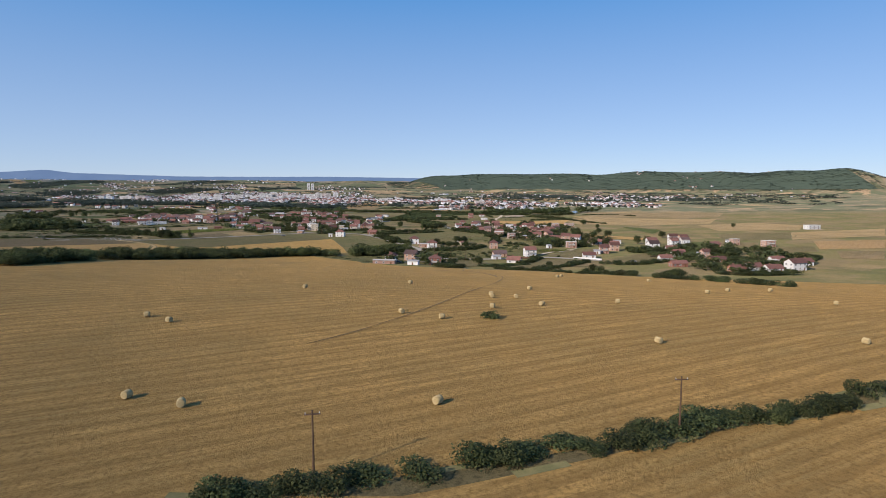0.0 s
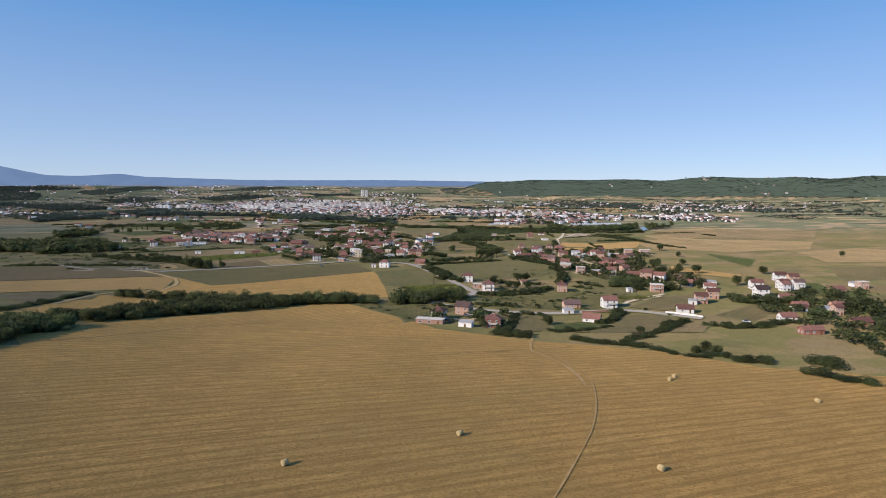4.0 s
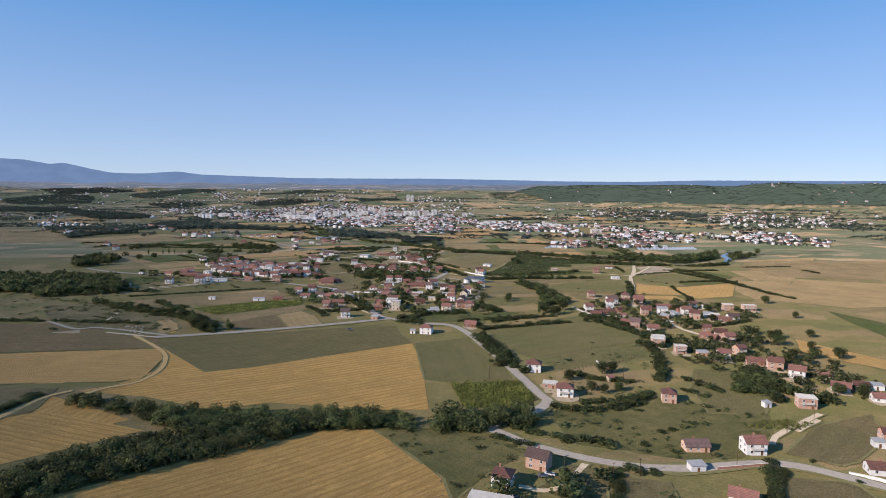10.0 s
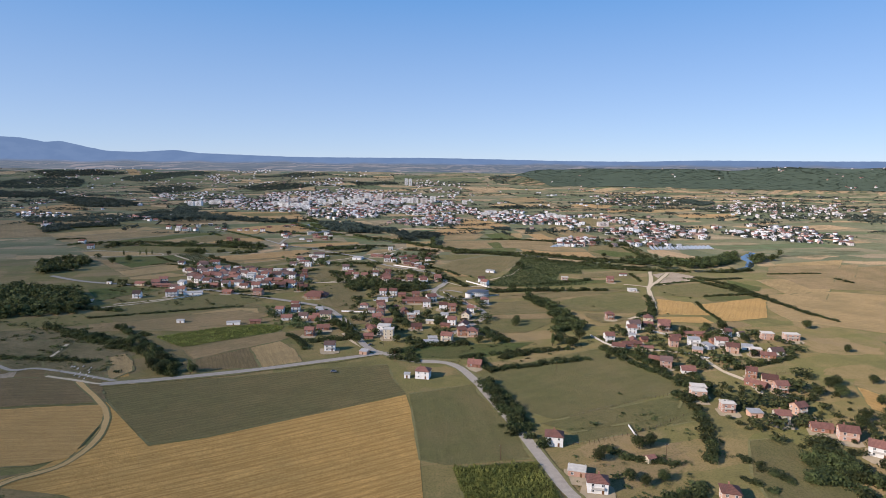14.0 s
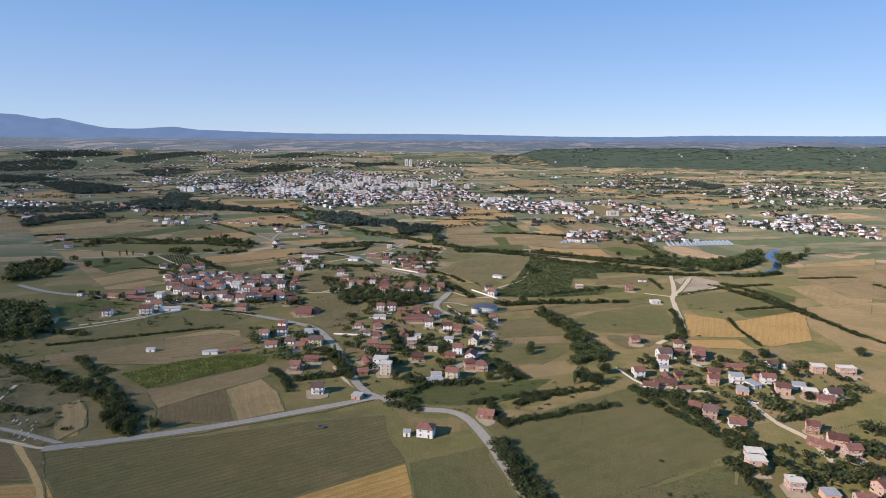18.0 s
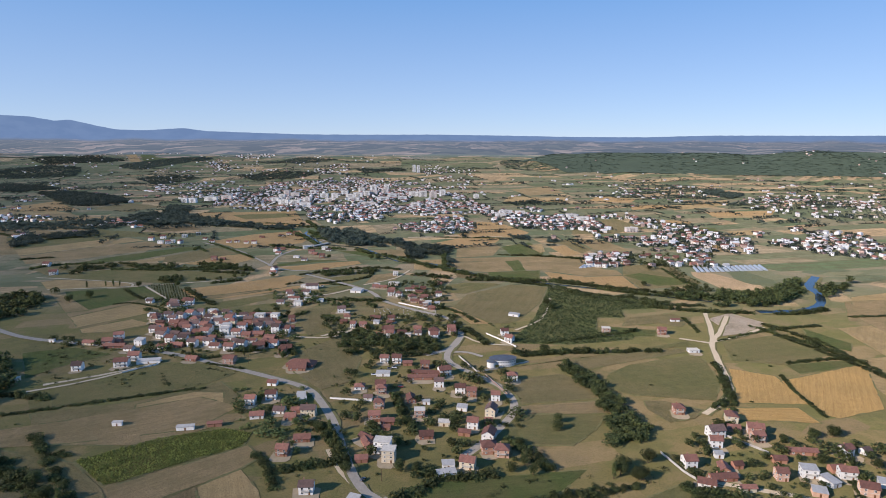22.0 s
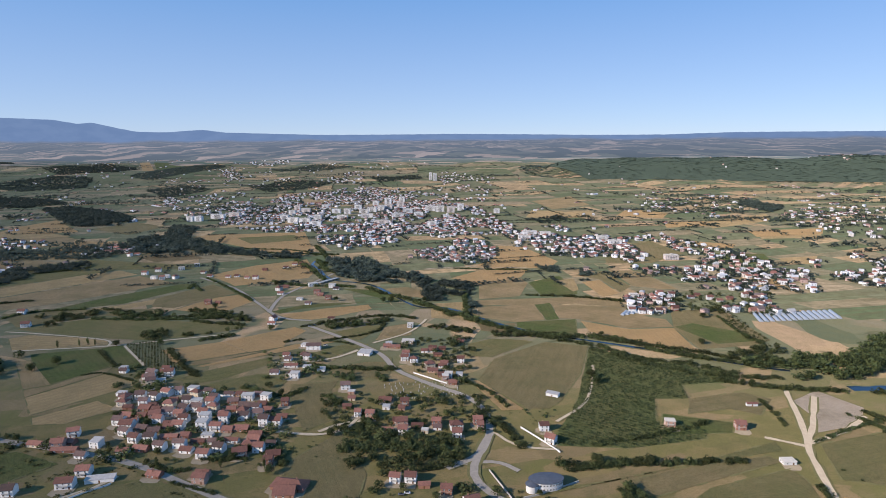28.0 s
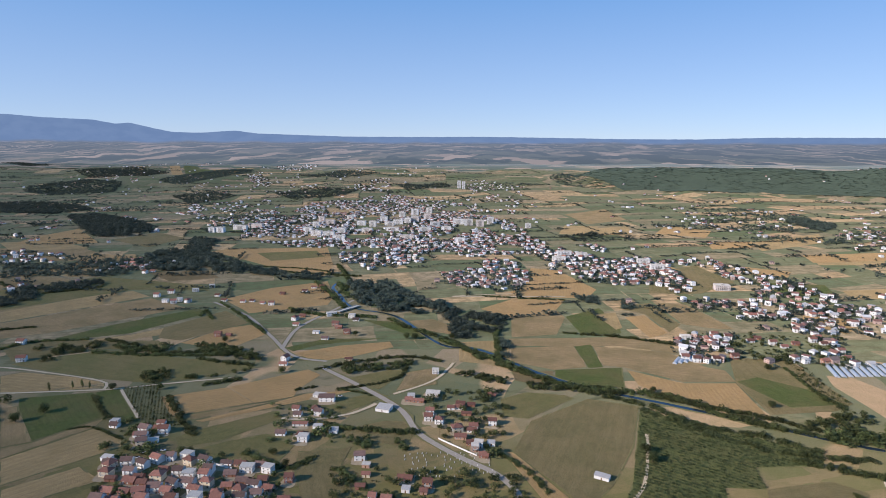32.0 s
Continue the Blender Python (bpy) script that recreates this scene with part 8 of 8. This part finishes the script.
def fence(gap, *points):
    line = round_path(points, 3)
    x0, y0 = line[0]
    ob = tagged(new("fence"), "weathered wooden post fence across a pasture", "fence", "pasture fences")
    ob.location = (x0, y0, land(x0, y0))
    left = 0.0
    for a, b in zip(line, line[1:]):
        d = (b - a).length
        while left < d:
            q = a.lerp(b, left / d)
            part("post", POST, ob, (q.x - x0 + rng.gauss(0, 0.1), q.y - y0, land(q.x, q.y) - ob.location.z + 0.3), rng.random(), (1.3, 1.3, rng.uniform(0.85, 1.2)))
            left += gap
        left -= d
    rail = ribbon("wire", points, 0.03, IRON, 1.25)
    rail.parent = ob
    rail.matrix_parent_inverse = Matrix.Translation(ob.location).inverted()
    return ob


def garden_wall(mat, words, height, *points):
    """A boundary wall with a coping along a line."""
    line = [Vector(p) for p in points]
    x0, y0 = line[0]
    ob = tagged(new("garden_wall"), words, "wall", "boundary walls")
    ob.location = (x0, y0, land(x0, y0))
    for a, b in zip(line, line[1:]):
        d = b - a
        z = land(a.x, a.y) - ob.location.z
        turn = math.atan2(d.y, d.x)
        part("wall_panel", boxes("wall_panel", mat, (0, d.length, -0.14, 0.14, -0.3, height + 0.15)), ob, (a.x - x0, a.y - y0, z), turn)
        part("coping", boxes("coping", CONCRETE, (-0.05, d.length + 0.05, -0.2, 0.2, height + 0.15, height + 0.25)), ob, (a.x - x0, a.y - y0, z), turn)
    return ob


def stones(gap, *corners):
    """A graveyard of small pale upright slabs."""
    r = random.Random(int(corners[0][0]))
    v, f = [], []
    for x, y in scatter(corners, gap, r, 0.35, 0.4):
        if r.random() < 0.75:
            z, h, w = land(x, y) + 0.3, r.uniform(0.4, 0.8), r.uniform(0.2, 0.4)
            box(v, f, x - w, x + w, y - 0.12, y + 0.12, z - 0.4, z + h)
            box(v, f, x - w, x + w, y - 1.7, y - 0.2, z - 0.4, z + 0.22)
    ob = new("gravestones", mesh_from("gravestones", v, f, [CONCRETE]))
    return tagged(ob, "small pale gravestones crowded on dry grass", "gravestones", kind="stuff")


SLATE = plain("dark_slate_sheet", (0.12, 0.13, 0.15), (0.08, 0.085, 0.1), 0.6, 0.5, 0.3)


def oval_hall(x, y, turn):
    """The white hall with a curved front."""
    ob = new("hall")
    ob.location, ob.rotation_euler = (x, y, land(x, y)), (0, 0, radians(turn))

    def oval(a, b, n=36):
        return [(a * math.cos(6.2832 * i / n), b * math.sin(6.2832 * i / n)) for i in range(n)]

    def drum(name, shape, z0, z1, mat, dome=0.0):
        n = len(shape)
        v = [(p, q, z0) for p, q in shape] + [(p, q, z1) for p, q in shape] + [(0, 0, z1 + dome)]
        f = [(i, (i + 1) % n, n + (i + 1) % n, n + i) for i in range(n)] + [(n + i, n + (i + 1) % n, 2 * n) for i in range(n)]
        return mesh_from(name, v, f, [mat])

    part("wall", drum("wall", oval(12, 7), -0.5, 6.2, WHITE), ob)
    part("roof", drum("roof", oval(12.6, 7.6), 6.2, 6.6, SLATE, 0.9), ob, label="low dark slate-grey roof")
    part("entrance_wall", drum("entrance_wall", oval(4.2, 4.2, 24), -0.5, 5.2, WHITE), ob, (-11, -4, 0))
    part("entrance_roof", drum("entrance_roof", oval(4.6, 4.6, 24), 5.2, 5.5, SLATE, 1.2), ob, (-11, -4, 0), label="dark conical entrance roof")
    for i in range(14):
        a = radians(200 + i * 11)
        for z in (1.0, 3.9):
            w = part("window", WINDOW, ob, (12.02 * math.cos(a), 7.02 * math.sin(a), z), math.atan2(12 * math.sin(a), 7 * math.cos(a)) + math.pi / 2)
            part("pane", PANE, w)
    return tagged(ob, "white two-storey hall with curved front and dark roof", "hall")


PLASTIC = plain("pale_plastic_film", (0.45, 0.49, 0.54), (0.36, 0.4, 0.44), 0.5, 0.4, 0.4)


def greenhouse(x, y, length, turn):
    v, f = [], []
    arc = [(2.6 * math.cos(math.pi * i / 10), 2.3 * math.sin(math.pi * i / 10)) for i in range(11)]
    for u in (0, length):
        v += [(u, p, q) for p, q in arc]
    f = [(i, 11 + i, 12 + i, i + 1) for i in range(10)] + [tuple(range(11)), tuple(range(21, 10, -1))]
    ob = new("greenhouse", mesh_from("greenhouse", v, f, [PLASTIC]))
    ob.location, ob.rotation_euler = (x, y, land(x, y) + 0.3), (0, 0, radians(turn))
    return tagged(ob, "long arched greenhouse under pale plastic film", "greenhouse", "greenhouses by the river plain")


def bridge(ax, ay, bx, by):
    a, b = Vector((ax, ay)), Vector((bx, by))
    d = b - a
    ob = new("bridge")
    ob.location, ob.rotation_euler = (ax, ay, 0), (0, 0, math.atan2(d.y, d.x))
    part("deck", boxes("deck", CONCRETE, (-4, d.length + 4, -4, 4, 1.6, 2.3)), ob)
    for s in (-4, 3.8):
        part("parapet", boxes("parapet", CONCRETE, (-4, d.length + 4, s, s + 0.2, 2.3, 3.2)), ob)
    for k in (0.3, 0.7):
        part("pier", boxes("pier", CONCRETE, (d.length * k - 0.6, d.length * k + 0.6, -3, 3, -1, 1.6)), ob)
    return tagged(ob, "plain concrete road bridge over the river", "bridge")


def silo(x, y, height, radius):
    v, f = [], []
    tube(v, f, (0, 0, -1), (0, 0, height), radius, radius, 16)
    tube(v, f, (0, 0, height), (0, 0, height + radius * 0.6), radius, 0.4, 16)
    ob = new("silo", mesh_from("silo", v, f, [WHITE]))
    ob.location = (x, y, land(x, y))
    return tagged(ob, "tall white cylindrical grain silo at the works", "silo", "silos")


bale(8, -289, 42)
bale(-29, -284, 97)
bale(-38, -279, 66)
bale(58, -263, 108)
bale(9, -225, 112)
bale(18, -233, 11)
bale(-53, -220, 2)
bale(-46, -227, 150)
bale(-18, -174, 46)
bale(19, -157, 42)
bale(40, -195, 179)
bale(39, -200, 84)
bale(34, -220, 150)
bale(46, -202, 85)
bale(58, -178, 115)
bale(49, -217, 27)
bale(103, -91, 114)
bale(73, -214, 156)
bale(133, -123, 94)
bale(119, -188, 133)
bale(134, -178, 120)
bale(154, -175, 11)
bale(140, -220, 136)
bale(100, -270, 106)
bale(99, -96, 40)
pole(-9, -309)
pole(37, -305)
pole(74, 60)
pole(55, 64)
pole(73, 133)
pole(34, 187)
pole(172, 109)
pole(195, 125)
pole(86, 64)
pole(130, 73)
pole(217, 307)
pole(181, 338)
pole(-30, 333)
pole(86, 314)
pole(-237, 562)
pole(-182, 555)
pole(-301, 575)
pole(-65, 766)
pole(-42, 372)
pole(117, 189)
car(49, 63, -15, 0)
car(46, 61, -10, 1)
car(209, 37, -15, 0)
car(-317, 713, 20, 0)
car(-302, 718, 15, 0)
car(-317, 704, 10, 0)
car(-71, 309, 0, 1)
car(-53, 372, 60, 1)
car(-42, 506, 0, 2)
car(-51, 547, 0, 0)
car(-55, 545, 0, 1)
car(-67, 531, 0, 0)
car(207, 346, -30, 0)
car(33, 41, -20, 1)
car(-216, 916, 10, 0)
car(-212, 921, 10, 1)
car(-178, 843, 5, 0)
fence(3.2, (80, 238), (112, 255), (142, 269), (171, 281))
fence(3.2, (88, 208), (118, 221), (147, 241))
fence(3, (225, 307), (247, 315), (269, 324))
fence(3.2, (74, 58), (68, 35), (61, 15))
fence(3, (68, 202), (99, 209))
garden_wall(WHITE, "low white rendered boundary wall beside a road", 1.2, (174, 68), (183, 63), (191, 53))
garden_wall(RED_BRICK, "red brick boundary wall along the road", 1.3, (121, 71), (144, 75))
garden_wall(WHITE, "low white rendered boundary wall round a yard", 1.3, (35, 645), (47, 628), (62, 605))
garden_wall(WHITE, "low white rendered boundary wall beside a road", 1.3, (-66, 762), (-46, 747), (-30, 735))
garden_wall(WHITE, "tall white rendered wall round a yard", 2, (-258, 704), (-230, 695))
garden_wall(CONCRETE, "low grey concrete wall along the lane", 1.2, (133, 407), (139, 385), (146, 371))
garden_wall(CONCRETE, "low grey concrete wall along the lane", 1.2, (185, 430), (202, 408))
garden_wall(WHITE, "low white rendered boundary wall beside a road", 1.2, (-283, 531), (-262, 552))
garden_wall(WHITE, "low white rendered boundary wall beside a road", 1.2, (-95, 484), (-62, 480))
garden_wall(CONCRETE, "grey concrete yard wall", 1.2, (6, 578), (21, 541), (39, 548), (69, 565))
garden_wall(RED_BRICK, "red brick boundary wall along the lane", 1.2, (28, 533), (44, 492))
garden_wall(WHITE, "low pale wall between fields", 0.9, (110, 227), (110, 208))
stones(5.5, (-100, 732), (-20, 749), (-12, 711), (-77, 695))
stones(5, (-262, 321), (-246, 321), (-227, 291), (-240, 291))
oval_hall(45, 559, 8)
greenhouse(204, 976, 26, 60)
greenhouse(211, 979, 26, 60)
greenhouse(219, 983, 26, 60)
greenhouse(226, 987, 26, 60)
for k in range(15):
    greenhouse(380 + 8 * k, 950 + 1.2 * k, 38, 78)
bridge(-261, 1157, -241, 1189)
silo(639, 1223, 9, 1.8)
silo(648, 1223, 9, 1.8)
silo(663, 1234, 9, 1.8)
